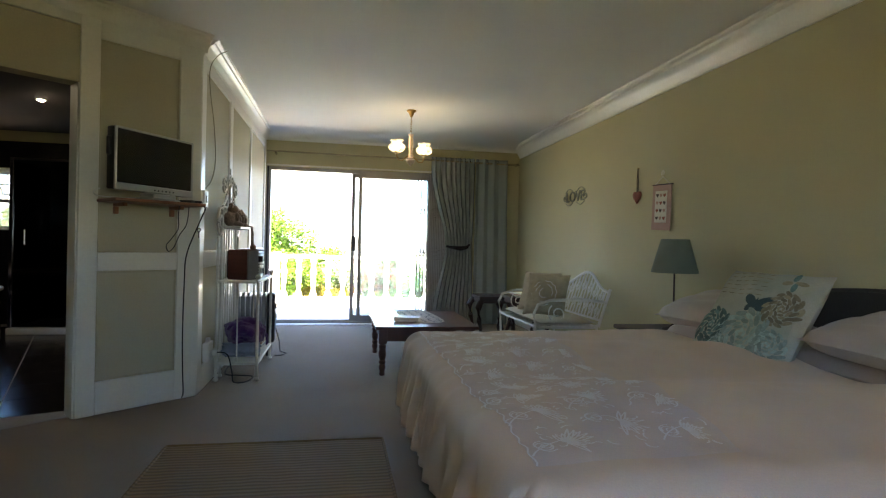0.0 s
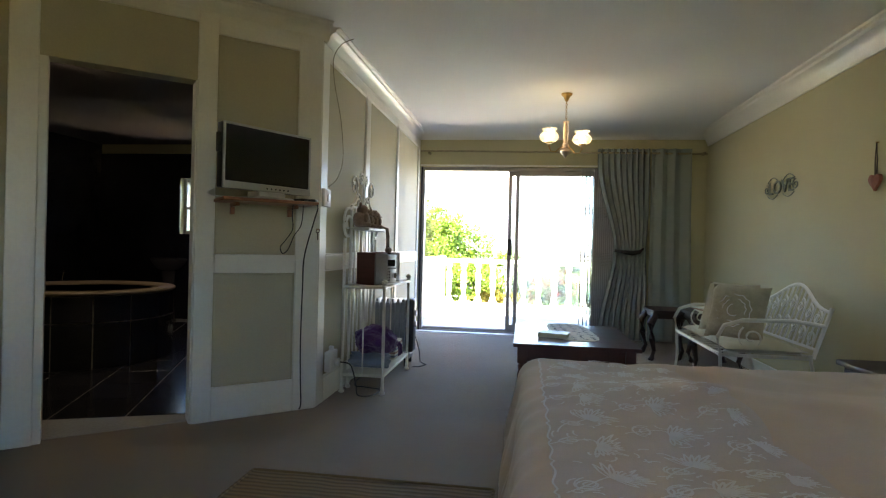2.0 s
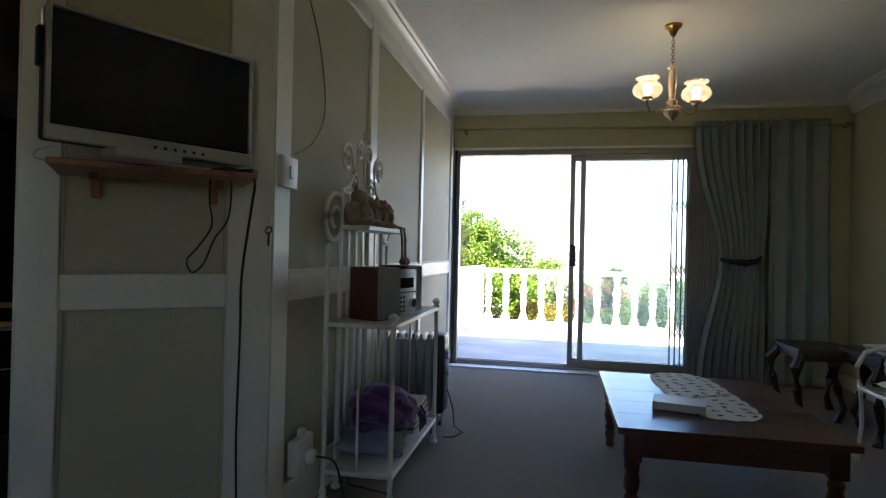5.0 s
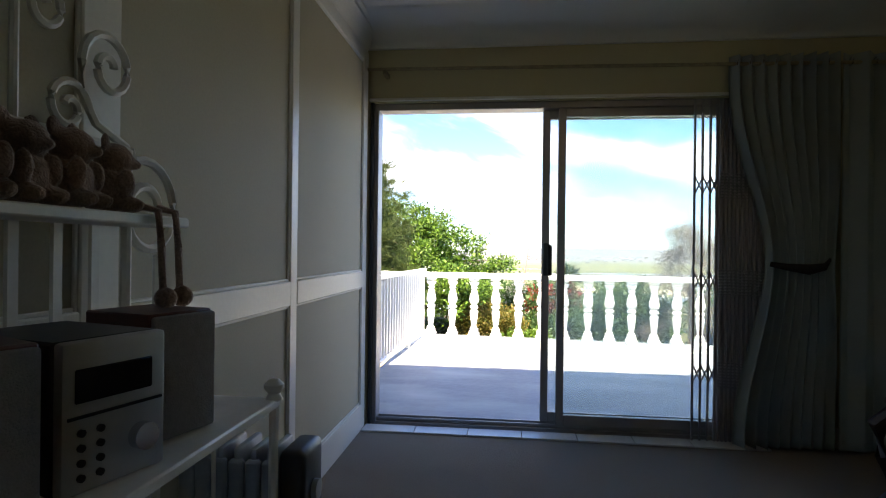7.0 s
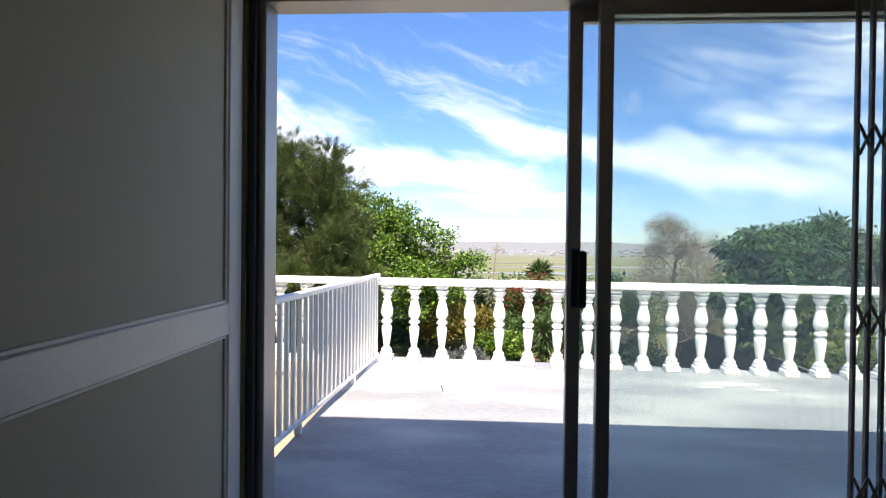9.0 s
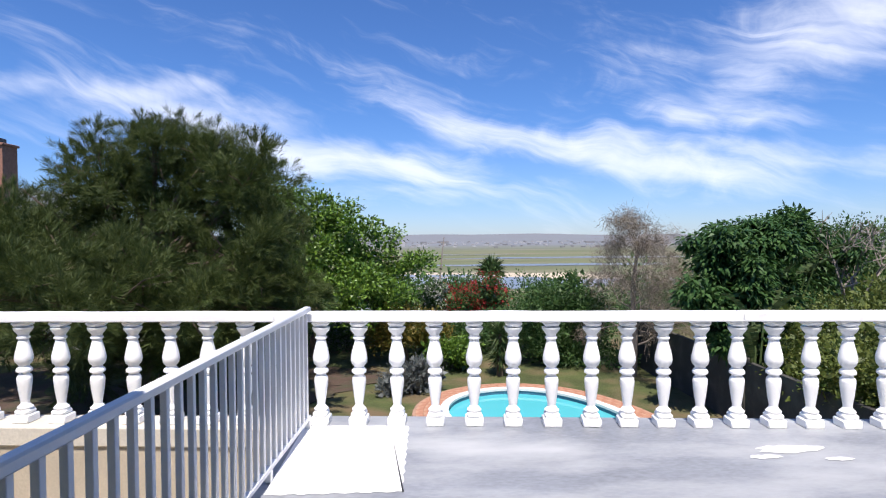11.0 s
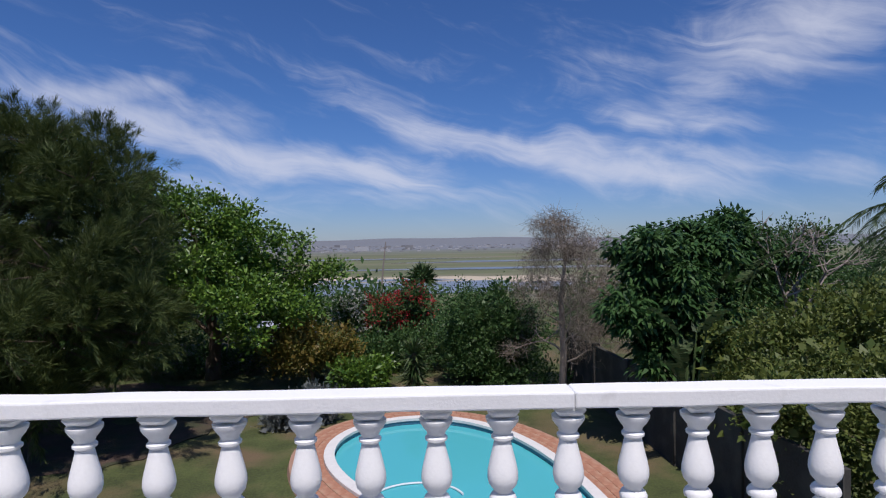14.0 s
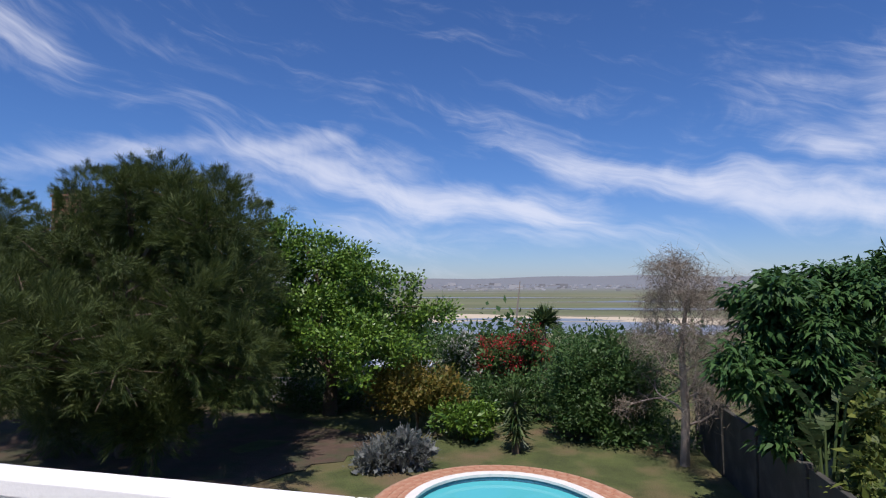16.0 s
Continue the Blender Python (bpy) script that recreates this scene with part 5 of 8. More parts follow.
# woods on the slope below
lob = []
for i in range(150):
    y = nr.uniform(60, 260)
    x = nr.uniform(-0.8, 0.95) * y
    lob.append((x, y, ground_z(x, y) + 1.0, nr.uniform(4, 8), 4, nr.uniform(2, 3.2)))
p, w, f = crown_points(lob, 2600, 16, 1.8, 97, 0.6)
slope = thing("slope_woods", "dark scrub on the slope below the garden", "woods", kind="stuff")
leaves("foliage", p, w, 0.9, 0.6, L_MID, slope, 98, kind="stuff", face=f)

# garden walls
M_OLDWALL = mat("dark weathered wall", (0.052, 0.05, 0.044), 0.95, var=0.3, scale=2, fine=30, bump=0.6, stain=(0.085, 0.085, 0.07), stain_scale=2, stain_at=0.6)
M_GREYWALL = mat("pale grey boundary wall", (0.30, 0.30, 0.295), 0.9, var=0.2, scale=1.5, fine=30, bump=0.4)
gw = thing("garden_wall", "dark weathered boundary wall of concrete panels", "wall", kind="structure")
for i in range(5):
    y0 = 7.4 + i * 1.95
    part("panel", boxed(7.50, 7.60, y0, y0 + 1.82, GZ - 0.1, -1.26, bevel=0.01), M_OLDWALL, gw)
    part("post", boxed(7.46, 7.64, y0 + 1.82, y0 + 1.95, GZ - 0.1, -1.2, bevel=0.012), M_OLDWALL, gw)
bw = thing("boundary_wall", "pale grey boundary wall in the shade of the trees", "wall", kind="structure")
for i in range(9):
    x0 = -13.0 + i * 1.45
    part("panel", boxed(x0, x0 + 1.40, 0.0, 0.1, GZ - 0.1, GZ + 0.78 + 0.03 * (i % 2), bevel=0.01), M_GREYWALL, bw)
bw.location = (0, 20.9, 0)
shed = thing("garden_shed", "low white-walled shed with a flat roof behind the shrubs", "shed")
part("wall", boxed(-1.1, 1.1, -0.8, 0.8, -0.1, 1.15), mat("white shed wall", (0.7, 0.71, 0.72), 0.7, var=0.08), shed)
part("roof", boxed(-1.2, 1.2, -0.9, 0.9, 1.15, 1.22, bevel=0.01), mat("pale roof sheet", (0.5, 0.53, 0.57), 0.5, var=0.1), shed)
shed.location = (-1.3, 22.0, GZ)
# leaning mast
bm = tube(fresh(), [(2.05, 40, ground_z(2, 40) - 0.3), (2.3, 40, -0.4), (2.5, 40, 1.35)], [0.07, 0.055, 0.03], 7)
rod(bm, (2.1, 40, 0.9), (2.75, 40, 1.0), 0.02, seg=6)
single("pole", bm, M_GREYBARK, "leaning grey wooden pole beyond the shrubs", "pole")
# neighbour's house with brick chimney
M_RED = mat("face brick", (0.30, 0.15, 0.10), 0.9, var=0.3, scale=8, fine=50, bump=0.5)
house = thing("neighbour_house", "neighbouring house with grey roof and brick chimney", "house")
part("wall", boxed(-3.5, 3.5, -3, 3, -0.5, 4.6), M_PLASTER, house)
rf = fresh()
extrude_profile(rf, [(-4.0, 4.55), (0, 6.6), (4.0, 4.55), (4.0, 4.45), (0, 6.48), (-4.0, 4.45)], (0, -3.6, 0), (0, 3.6, 0), (1, 0, 0))
part("roof", rf, mat("grey roof sheet", (0.20, 0.21, 0.22), 0.6, var=0.15, scale=3), house, smooth=False)
ch = part("chimney", boxed(0.75, 2.05, -4.1, -3.2, -0.4, 8.05), M_RED, house, "brown brick chimney")
part("chimney_cap", boxed(0.68, 2.12, -4.17, -3.13, 8.05, 8.16, bevel=0.02), M_RED, ch)
part("cowl", boxed(1.05, 1.75, -3.95, -3.35, 8.16, 8.42, bevel=0.05), M_BLACK, ch)
house.location = (-18.8, 28.4, GZ)

# bed of leaf litter under the casuarina; its dark brown also paints tree shade
rng = random.Random(303)
bm = fresh()
ring = []
for i in range(72):
    a = 2 * math.pi * i / 72
    k = 1 + 0.10 * math.sin(3 * a + 1) + 0.06 * math.sin(7 * a) + rng.uniform(-0.04, 0.04)
    ring.append((-6.9 + 5.7 * k * math.cos(a), 15.2 + 4.3 * k * math.sin(a)))
hi_ = [bm.verts.new((x, y, GZ + 0.02)) for x, y in ring]
lo_v = [bm.verts.new((x * 1.004, y * 1.004, GZ - 0.03)) for x, y in ring]
bm.faces.new(hi_)
for i in range(72):
    j = (i + 1) % 72
    bm.faces.new((lo_v[i], lo_v[j], hi_[j], hi_[i]))
single("litter_shade_bed", bm, mat("brown leaf litter", (0.085, 0.055, 0.038), 0.95, var=0.4, scale=3, fine=25, bump=0.9, stain=(0.05, 0.055, 0.025), stain_scale=1.6, stain_at=0.55, depth=0.03), "bed of brown leaf litter under the casuarina, with painted tree shade", "ground", kind="structure", smooth=False)

# ---- bedroom things ----
M_DUVET = mat("blush beige cotton", (0.67, 0.51, 0.38), 0.85, var=0.05, scale=6, fine=220, bump=0.25, sheen=0.2, depth=0.002)
M_EMB = mat("white embroidery thread", (0.80, 0.77, 0.76), 0.7, var=0.06, scale=20, fine=300, bump=0.5)
M_SHEER = mat("greyish lilac appliqué", (0.66, 0.55, 0.49), 0.8, var=0.08, scale=9, fine=200, bump=0.3, depth=0.002)
M_TAUPE = mat("taupe satin", (0.33, 0.27, 0.25), 0.45, var=0.08, scale=7, fine=160, bump=0.15, sheen=0.2)
M_PALE = mat("pale grey-pink satin", (0.42, 0.35, 0.305), 0.5, var=0.06, scale=7, fine=160, bump=0.15, sheen=0.2)
M_LEATHER = mat("black brown leather", (0.014, 0.012, 0.011), 0.6, var=0.2, scale=30, fine=120, bump=0.3)
M_CREAM = mat("cream cushion cotton", (0.56, 0.53, 0.42), 0.85, var=0.06, scale=9, fine=200, bump=0.3)
M_CUSH2 = mat("cream beige cushion cover", (0.47, 0.41, 0.29), 0.85, var=0.12, scale=20, fine=160, bump=0.4)
M_LACECUSH = mat("beige patterned cushion", (0.42, 0.36, 0.25), 0.85, var=0.2, scale=28, fine=160, bump=0.4)
M_TEAL = mat("teal print", (0.09, 0.17, 0.155), 0.85, var=0.35, scale=30, fine=160, bump=0.2, island=0.45)
M_TEALPALE = mat("pale teal print", (0.30, 0.39, 0.34), 0.85, var=0.3, scale=30, fine=160, bump=0.2, island=0.35)
M_KHAKI = mat("khaki print", (0.25, 0.215, 0.135), 0.85, var=0.3, scale=30, fine=160, bump=0.2, island=0.35)
M_INK = mat("dark ink print", (0.03, 0.07, 0.075), 0.85, var=0.2, scale=30, fine=160, bump=0.1)
M_MAHOG = mat("red-brown varnished wood", (0.115, 0.036, 0.022), 0.3, var=0.3, scale=3, fine=40, bump=0.08, coat=0.4, stretch=(6, 1, 6))
M_DARKWOOD = mat("dark carved wood", (0.04, 0.018, 0.012), 0.5, var=0.3, scale=5, fine=50, bump=0.2, coat=0.08)
M_PINE = mat("orange pine shelf", (0.30, 0.12, 0.06), 0.4, var=0.25, scale=4, fine=40, bump=0.08, stretch=(1, 8, 8))
M_IRON = mat("cream white painted iron", (0.72, 0.70, 0.62), 0.4, var=0.06, scale=12, fine=60, bump=0.1)
M_CURTAIN = mat("blue-grey curtain cloth", (0.28, 0.315, 0.295), 0.85, var=0.08, scale=5, fine=240, bump=0.2, sheen=0.15)
M_BRASS = mat("aged brass", (0.42, 0.27, 0.10), 0.3, metal=1.0, var=0.15, scale=20)
M_SILVER = mat("silver plastic", (0.46, 0.46, 0.46), 0.35, metal=0.4, var=0.05)
M_SCREEN = mat("black screen", (0.008, 0.008, 0.01), 0.12, var=0.1, bump=0)
M_CHROME = mat("chrome", (0.7, 0.7, 0.72), 0.12, metal=1.0, var=0.03, bump=0)
M_WHITEPLASTIC = mat("white plastic", (0.72, 0.71, 0.68), 0.4, var=0.04)
M_CORD = mat("black cord", (0.015, 0.015, 0.015), 0.6, var=0.1)
M_PURPLE = mat("purple woollen throw", (0.085, 0.022, 0.115), 0.95, var=0.25, scale=14, fine=180, bump=0.9, sheen=0.3)
M_BLUEBLANKET = mat("grey-blue fleece", (0.22, 0.27, 0.33), 0.95, var=0.2, scale=16, fine=160, bump=0.7, sheen=0.3)
M_PLUSH = mat("brown plush", (0.27, 0.175, 0.125), 0.95, var=0.35, scale=40, fine=200, bump=1.0, sheen=0.3)
M_SHADE = mat("sea green lampshade cloth", (0.17, 0.20, 0.155), 0.85, var=0.06, scale=8, fine=240, bump=0.25)
M_REDHEART = mat("terracotta heart", (0.30, 0.085, 0.05), 0.6, var=0.2, scale=20)
M_PINKCLOTH = mat("dusty pink linen", (0.46, 0.29, 0.24), 0.9, var=0.12, scale=20, fine=200, bump=0.4)
M_PAPER = mat("cream paper", (0.70, 0.67, 0.58), 0.8, var=0.05)
M_MAT_ = ribbed("woven straw", (0.215, 0.135, 0.055), (0.12, 0.075, 0.03), 9.0, 1)

# bed: head against the east wall, foot to the west
bed = thing("bed", "wide bed with blush embroidered duvet and dark leather headboard", "bed")
bed.location = (2.42, -5.67, 0)
part("base", boxed(-0.86, 1.02, -0.86, 0.86, 0.04, 0.34, bevel=0.02), M_TAUPE, bed)
part("mattress", boxed(-0.93, 1.02, -0.89, 0.89, 0.34, 0.55, bevel=0.06, seg=3), M_CREAM, bed)
for sx, sy in ((-0.8, -0.8), (-0.8, 0.8), (0.95, -0.8), (0.95, 0.8)):
    part("leg", lathe(fresh(), [(0.025, 0.0), (0.03, 0.04)], 10, (sx, sy, 0)), M_DARKWOOD, bed)
bm = fresh()
nh = 24
hp = [(-0.80 + 1.60 * i / nh, 0.84 + 0.11 * math.sin(math.pi * i / nh) ** 0.7) for i in range(nh + 1)]
fa = [bm.verts.new((1.03, y, z)) for y, z in hp] + [bm.verts.new((1.03, 0.80, 0.1)), bm.verts.new((1.03, -0.80, 0.1))]
fb = [bm.verts.new((1.09, y, z)) for y, z in hp] + [bm.verts.new((1.09, 0.80, 0.1)), bm.verts.new((1.09, -0.80, 0.1))]
bm.faces.new(fa); bm.faces.new(fb[::-1])
for i in range(len(fa)):
    j = (i + 1) % len(fa)
    bm.faces.new((fa[i], fa[j], fb[j], fb[i]))
bmesh.ops.recalc_face_normals(bm, faces=bm.faces)
bmesh.ops.bevel(bm, geom=[e for e in bm.edges if e.calc_face_angle(0) > 0.9], offset=0.018, segments=3, affect="EDGES")
part("headboard", bm, M_LEATHER, bed, "black-brown leather headboard with a curved top")

DX0, DX1, DY = -0.98, 0.62, 0.95


def droop_(o):
    """How far out and down the cloth goes, o metres past the edge of the bed."""
    if o <= 0:
        return o, 0.0
    a = min(o / 0.09, math.pi / 2)
    rest = max(0.0, o - 0.09 * math.pi / 2)
    return 0.09 * math.sin(a) + rest * 0.07, 0.09 * (1 - math.cos(a)) + rest * 0.98


def duvet_at(u, v):
    """u runs along the bed from foot (below DX0 it hangs) to head; v across it."""
    ox, oy = DX0 - u, abs(v) - DY
    ax, dzx = droop_(ox)
    ay, dzy = droop_(oy)
    if ox > 0 and oy > 0:
        ax, ay = ax * 0.65, ay * 0.65
    x = DX0 - ax if ox > 0 else u
    y = math.copysign(DY + ay, v) if oy > 0 else v
    both = math.hypot(dzx, dzy)
    z = 0.625 - both
    inside = max(0.0, min(1.0, (DY - abs(v)) / 0.5)) * max(0.0, min(1.0, (u - DX0) / 0.45))
    z += 0.035 * inside + 0.012 * noise.noise(Vector((u * 2.2, v * 2.2, 3))) + 0.024 * math.sin(v * 7.5 + 0.6 * math.sin(u * 3)) * (0.35 + 0.65 * inside)
    hang = min(1.0, both / 0.25)
    ripple = hang * (0.026 * math.sin(15 * v + 2.5 * math.sin(3 * v) + 2.2 * (0.6 - z)) + 0.016 * math.sin(43 * v + 4 * math.sin(6 * v) + 3 * z)) if ox > oy else 0.0
    ripple_y = 0.02 * hang * math.sin(12 * u + 2 * math.sin(4 * u)) if oy >= ox else 0.0
    x -= abs(ripple) * (0.3 if oy > 0 else 1.0) + 0.012 * hang * noise.noise(Vector((v * 9, z * 5, 1)))
    y += math.copysign(abs(ripple_y), v)
    # puckers running up from the hanging edge
    z += 0.008 * noise.noise(Vector((u * 5 + v * 2, v * 3.5 - u, 9))) + 0.005 * (1 - hang) * max(0.0, 1 - max(0.0, -ox) / 0.12) * math.sin(38 * v + 3 * math.sin(5 * v)) * (1 if ox > -0.12 else 0)
    z += (1 - hang) * (0.007 * noise.noise(Vector((u * 7 + v * 3, v * 9 - u * 2, 21))) + 0.004 * abs(noise.noise(Vector((u * 13, v * 8 + u * 4, 5)))))
    return Vector((x, y - 0.03, max(z, 0.12)))


bm = fresh()
NU, NV = 90, 110
g = [[bm.verts.new(duvet_at(DX0 - 0.42 + (DX1 - DX0 + 0.42) * i / NU, (-DY - 0.42) + (2 * DY + 0.84) * j / NV)) for j in range(NV + 1)] for i in range(NU + 1)]
for i in range(NU):
    for j in range(NV):
        bm.faces.new((g[i][j], g[i + 1][j], g[i + 1][j + 1], g[i][j + 1]))
duvet = part("duvet", bm, M_DUVET, bed, "blush beige duvet with embroidered foot band", smooth=True)
sm = duvet.modifiers.new("thickness", "SOLIDIFY"); sm.thickness = 0.02; sm.offset = -1


def on_duvet(pts, lift=0.004):
    return [duvet_at(u, v) + Vector((0, 0, lift)) for u, v in pts]


def ribbon(bm, pts, w):
    """A flat raised thread along points of the duvet."""
    P = on_duvet(pts)
    L, R = [], []
    for i, p in enumerate(P):
        d = (P[min(i + 1, len(P) - 1)] - P[max(i - 1, 0)])
        s = d.cross(Vector((0, 0, 1)))
        s = s.normalized() * w if s.length > 1e-6 else Vector((w, 0, 0))
        L.append(bm.verts.new(p + s)); R.append(bm.verts.new(p - s))
    for i in range(len(P) - 1):
        bm.faces.new((L[i], R[i], R[i + 1], L[i + 1]))


# appliqué band along the foot
bm = fresh()
na, nb_ = 12, 90
gg = [[bm.verts.new(on_duvet([(DX0 - 0.015 + 0.52 * i / na + (0.03 * abs(math.sin(j * 0.22)) if i == na else 0), -DY + 0.03 + (2 * DY - 0.06) * j / nb_)], 0.0025)[0]) for j in range(nb_ + 1)] for i in range(na + 1)]
for i in range(na):
    for j in range(nb_):
        bm.faces.new((gg[i][j], gg[i + 1][j], gg[i + 1][j + 1], gg[i][j + 1]))
part("appliqué_band", bm, M_SHEER, duvet, "lilac-beige appliqué band")
rng = random.Random(12)


def flower(u, v, r, turn):
    bm = fresh()
    for k in range(13):
        a = turn - 1.5 + 3.0 * k / 12
        ln = r * (0.55 + 0.45 * rng.random())
        pts = []
        for s in range(15):
            t = s / 14
            w = 0.07 * r * math.sin(math.pi * t)
            sgn = 1
            pts.append((u + math.cos(a) * ln * t + math.cos(a + 1.57) * w * sgn, v + math.sin(a) * ln * t + math.sin(a + 1.57) * w))
        for s in range(14, -1, -1):
            t = s / 14
            w = -0.05 * r * math.sin(math.pi * t)
            pts.append((u + math.cos(a) * ln * t + math.cos(a + 1.57) * w, v + math.sin(a) * ln * t + math.sin(a + 1.57) * w))
        ribbon(bm, pts, 0.0023)
    stem = [(u - math.cos(turn) * r * 1.15 * t + 0.02 * math.sin(5 * t), v - math.sin(turn) * r * 1.15 * t + 0.03 * math.sin(4 * t)) for t in [i / 14 for i in range(15)]]
    ribbon(bm, stem, 0.0024)
    for sg in (1, -1):
        c = spiral(stem[9][0], stem[9][1], 0.032, 0.008, turn + sg * 1.2, 1.3 * sg, 20)
        ribbon(bm, c, 0.0022)
    part("embroidered_flower", bm, M_EMB, duvet, "white stitched flower")


for i, v in enumerate([-0.82 + 0.182 * k for k in range(10)]):
    flower(DX0 + 0.09 + 0.02 * rng.random(), v, 0.085, rng.uniform(-0.5, 0.9))
    flower(DX0 + 0.27 + 0.02 * rng.random(), v + 0.09, 0.08, rng.uniform(-0.4, 1.0))
    flower(DX0 + 0.44 + 0.03 * rng.random(), v + 0.02, 0.06, rng.uniform(-0.6, 1.0))
bm = fresh()
for k in range(260):
    u0, v0, a, r = DX0 + rng.uniform(0.0, 0.5), rng.uniform(-0.86, 0.86), rng.uniform(0, 6.28), rng.uniform(0.01, 0.024)
    ribbon(bm, [(u0 + r * math.cos(a + 1.6 * q), v0 + r * math.sin(a + 1.6 * q)) for q in [i / 6 for i in range(7)]], 0.0024)
part("embroidery", bm, M_EMB, duvet)["kind"] = "stuff"
bm = fresh()
ribbon(bm, [(DX0 - 0.012 + 0.004 * math.sin(i * 1.1), -DY + 0.03 + (2 * DY - 0.06) * i / 160) for i in range(161)], 0.0025)
part("stitched_edge", bm, M_EMB, duvet)

# pillows and cushion on the bed
def pillow(label, material, w, d, h, m, name="pillow", cat="pillow", group="pillows on the bed"):
    t = single(name, cushion(fresh(), w, d, h), material, label, cat, group)
    t.matrix_world = m
    return t


pillow("taupe satin pillow lying on the bed", M_TAUPE, 0.45, 0.72, 0.16, pose(3.10, -5.12, 0.67, 0, -12, 4))
pillow("pale satin pillow on top of a taupe one", M_PALE, 0.43, 0.70, 0.17, pose(3.08, -5.05, 0.775, 0, -14, 6))
pillow("taupe satin pillow lying on the bed", M_TAUPE, 0.45, 0.72, 0.16, pose(3.08, -6.02, 0.70, 0, -14, -3))
pillow("pale satin pillow on top of a taupe one", M_PALE, 0.43, 0.68, 0.15, pose(3.00, -6.16, 0.80, 0, -12, -6))
cush = thing("scatter_cushion", "cream square cushion printed with teal flowers and a butterfly", "cushion")
cb = part("cover", cushion(fresh(), 0.52, 0.52, 0.15, n=18), mat("sage cream printed cotton", (0.43, 0.43, 0.34), 0.85, var=0.12, scale=14, fine=160, bump=0.3, stain=(0.33, 0.36, 0.29), stain_scale=9, stain_at=0.6), cush)


def on_cush(x, y):
    u, v = x / 0.26, y / 0.26
    e = max(0.0, (1 - u ** 4) * (1 - v ** 4)) ** 0.5
    return Vector((x, y, 0.075 * e + 0.006 * math.sin(9 * u + 5 * v) * e + 0.003))


def blob(bm, cx, cy, rx, ry, turn, n=12, rim=0.0, up=0.0):
    lift = Vector((0, 0, up))
    c = bm.verts.new(on_cush(max(-0.25, min(0.25, cx)), max(-0.25, min(0.25, cy))) + lift)
    ring = []
    for i in range(n):
        a = 2 * math.pi * i / n
        x, y = rx * math.cos(a) * (1 + rim * math.sin(5 * a)), ry * math.sin(a)
        ring.append(bm.verts.new(on_cush(max(-0.25, min(0.25, cx + x * math.cos(turn) - y * math.sin(turn))), max(-0.25, min(0.25, cy + x * math.sin(turn) + y * math.cos(turn)))) + lift))
    for i in range(n):
        bm.faces.new((c, ring[i], ring[(i + 1) % n]))


for cx, cy, r, m_ in ((-0.15, -0.10, 0.095, M_TEAL), (0.03, -0.12, 0.125, M_TEALPALE), (0.155, 0.03, 0.085, M_KHAKI), (0.17, -0.15, 0.075, M_TEALPALE), (-0.08, -0.2, 0.06, M_TEALPALE)):
    bm = fresh()
    for ringk in range(5):
        for k in range(5 + 2 * ringk):
            a = 2 * math.pi * k / (5 + 2 * ringk) + ringk * 0.5
            q = r * (0.14 + 0.19 * ringk)
            blob(bm, cx + q * math.cos(a), cy + q * math.sin(a), r * (0.15 + 0.03 * ringk), r * (0.06 + 0.012 * ringk), a + 1.2 + 0.5 * math.sin(k * 3.1), 10, 0.12, 0.0022 - 0.0004 * ringk)
    part("printed_flower", bm, m_, cush)
bm = fresh()
for sx in (1, -1):
    blob(bm, 0.03 + sx * 0.035, 0.055, 0.04, 0.022, sx * 0.6)
    blob(bm, 0.03 + sx * 0.027, 0.018, 0.026, 0.018, -sx * 0.5)
blob(bm, 0.03, 0.035, 0.006, 0.035, 0)
part("printed_butterfly", bm, M_INK, cush)
bm = fresh()
for r_ in range(6):
    for k in range(5):
        blob(bm, -0.19 + k * 0.05 + 0.01 * (r_ % 2), 0.21 - r_ * 0.025, 0.018, 0.0018, 0.05)
part("printed_writing", bm, M_KHAKI, cush, "faint script lines")
for k in range(4):
    bm = fresh()
    blob(bm, 0.15 + 0.03 * math.cos(k * 1.7), 0.17 + 0.03 * math.sin(k * 1.7), 0.026, 0.012, k * 1.6)
    part("printed_leaf", bm, M_TEAL if k % 2 else M_KHAKI, cush)
# leans back on the pillows, facing the foot of the bed
cx_, cz_ = Vector((0.16, -0.985, 0.0)).normalized(), Vector((-0.80, -0.14, 0.58)).normalized()
cy_ = cz_.cross(cx_).normalized()
cx_ = cy_.cross(cz_).normalized()
cush.matrix_world = Matrix(((cx_.x, cy_.x, cz_.x, 2.86), (cx_.y, cy_.y, cz_.y, -5.54), (cx_.z, cy_.z, cz_.z, 0.80), (0, 0, 0, 1)))

# straw mat at the foot of the bed
straw = thing("straw_mat", "woven straw floor mat with a dark bound edge", "mat")
bm = fresh()
n = 40
gm = [[bm.verts.new((0.12 + 1.12 * i / n, -6.1 + 1.47 * j / n, 0.010 + 0.004 * noise.noise(Vector((i * 0.3, j * 0.3, 2))))) for j in range(n + 1)] for i in range(n + 1)]
for i in range(n):
    for j in range(n):
        bm.faces.new((gm[i][j], gm[i + 1][j], gm[i + 1][j + 1], gm[i][j + 1]))
part("weave", bm, M_MAT_, straw)
for x0, x1, y0, y1 in ((0.11, 1.25, -4.64, -4.625), (0.11, 1.25, -6.115, -6.10), (0.105, 0.12, -6.1, -4.64), (1.24, 1.255, -6.1, -4.64)):
    part("binding", boxed(x0, x1, y0, y1, 0.001, 0.016, bevel=0.004), M_MAT_, straw)

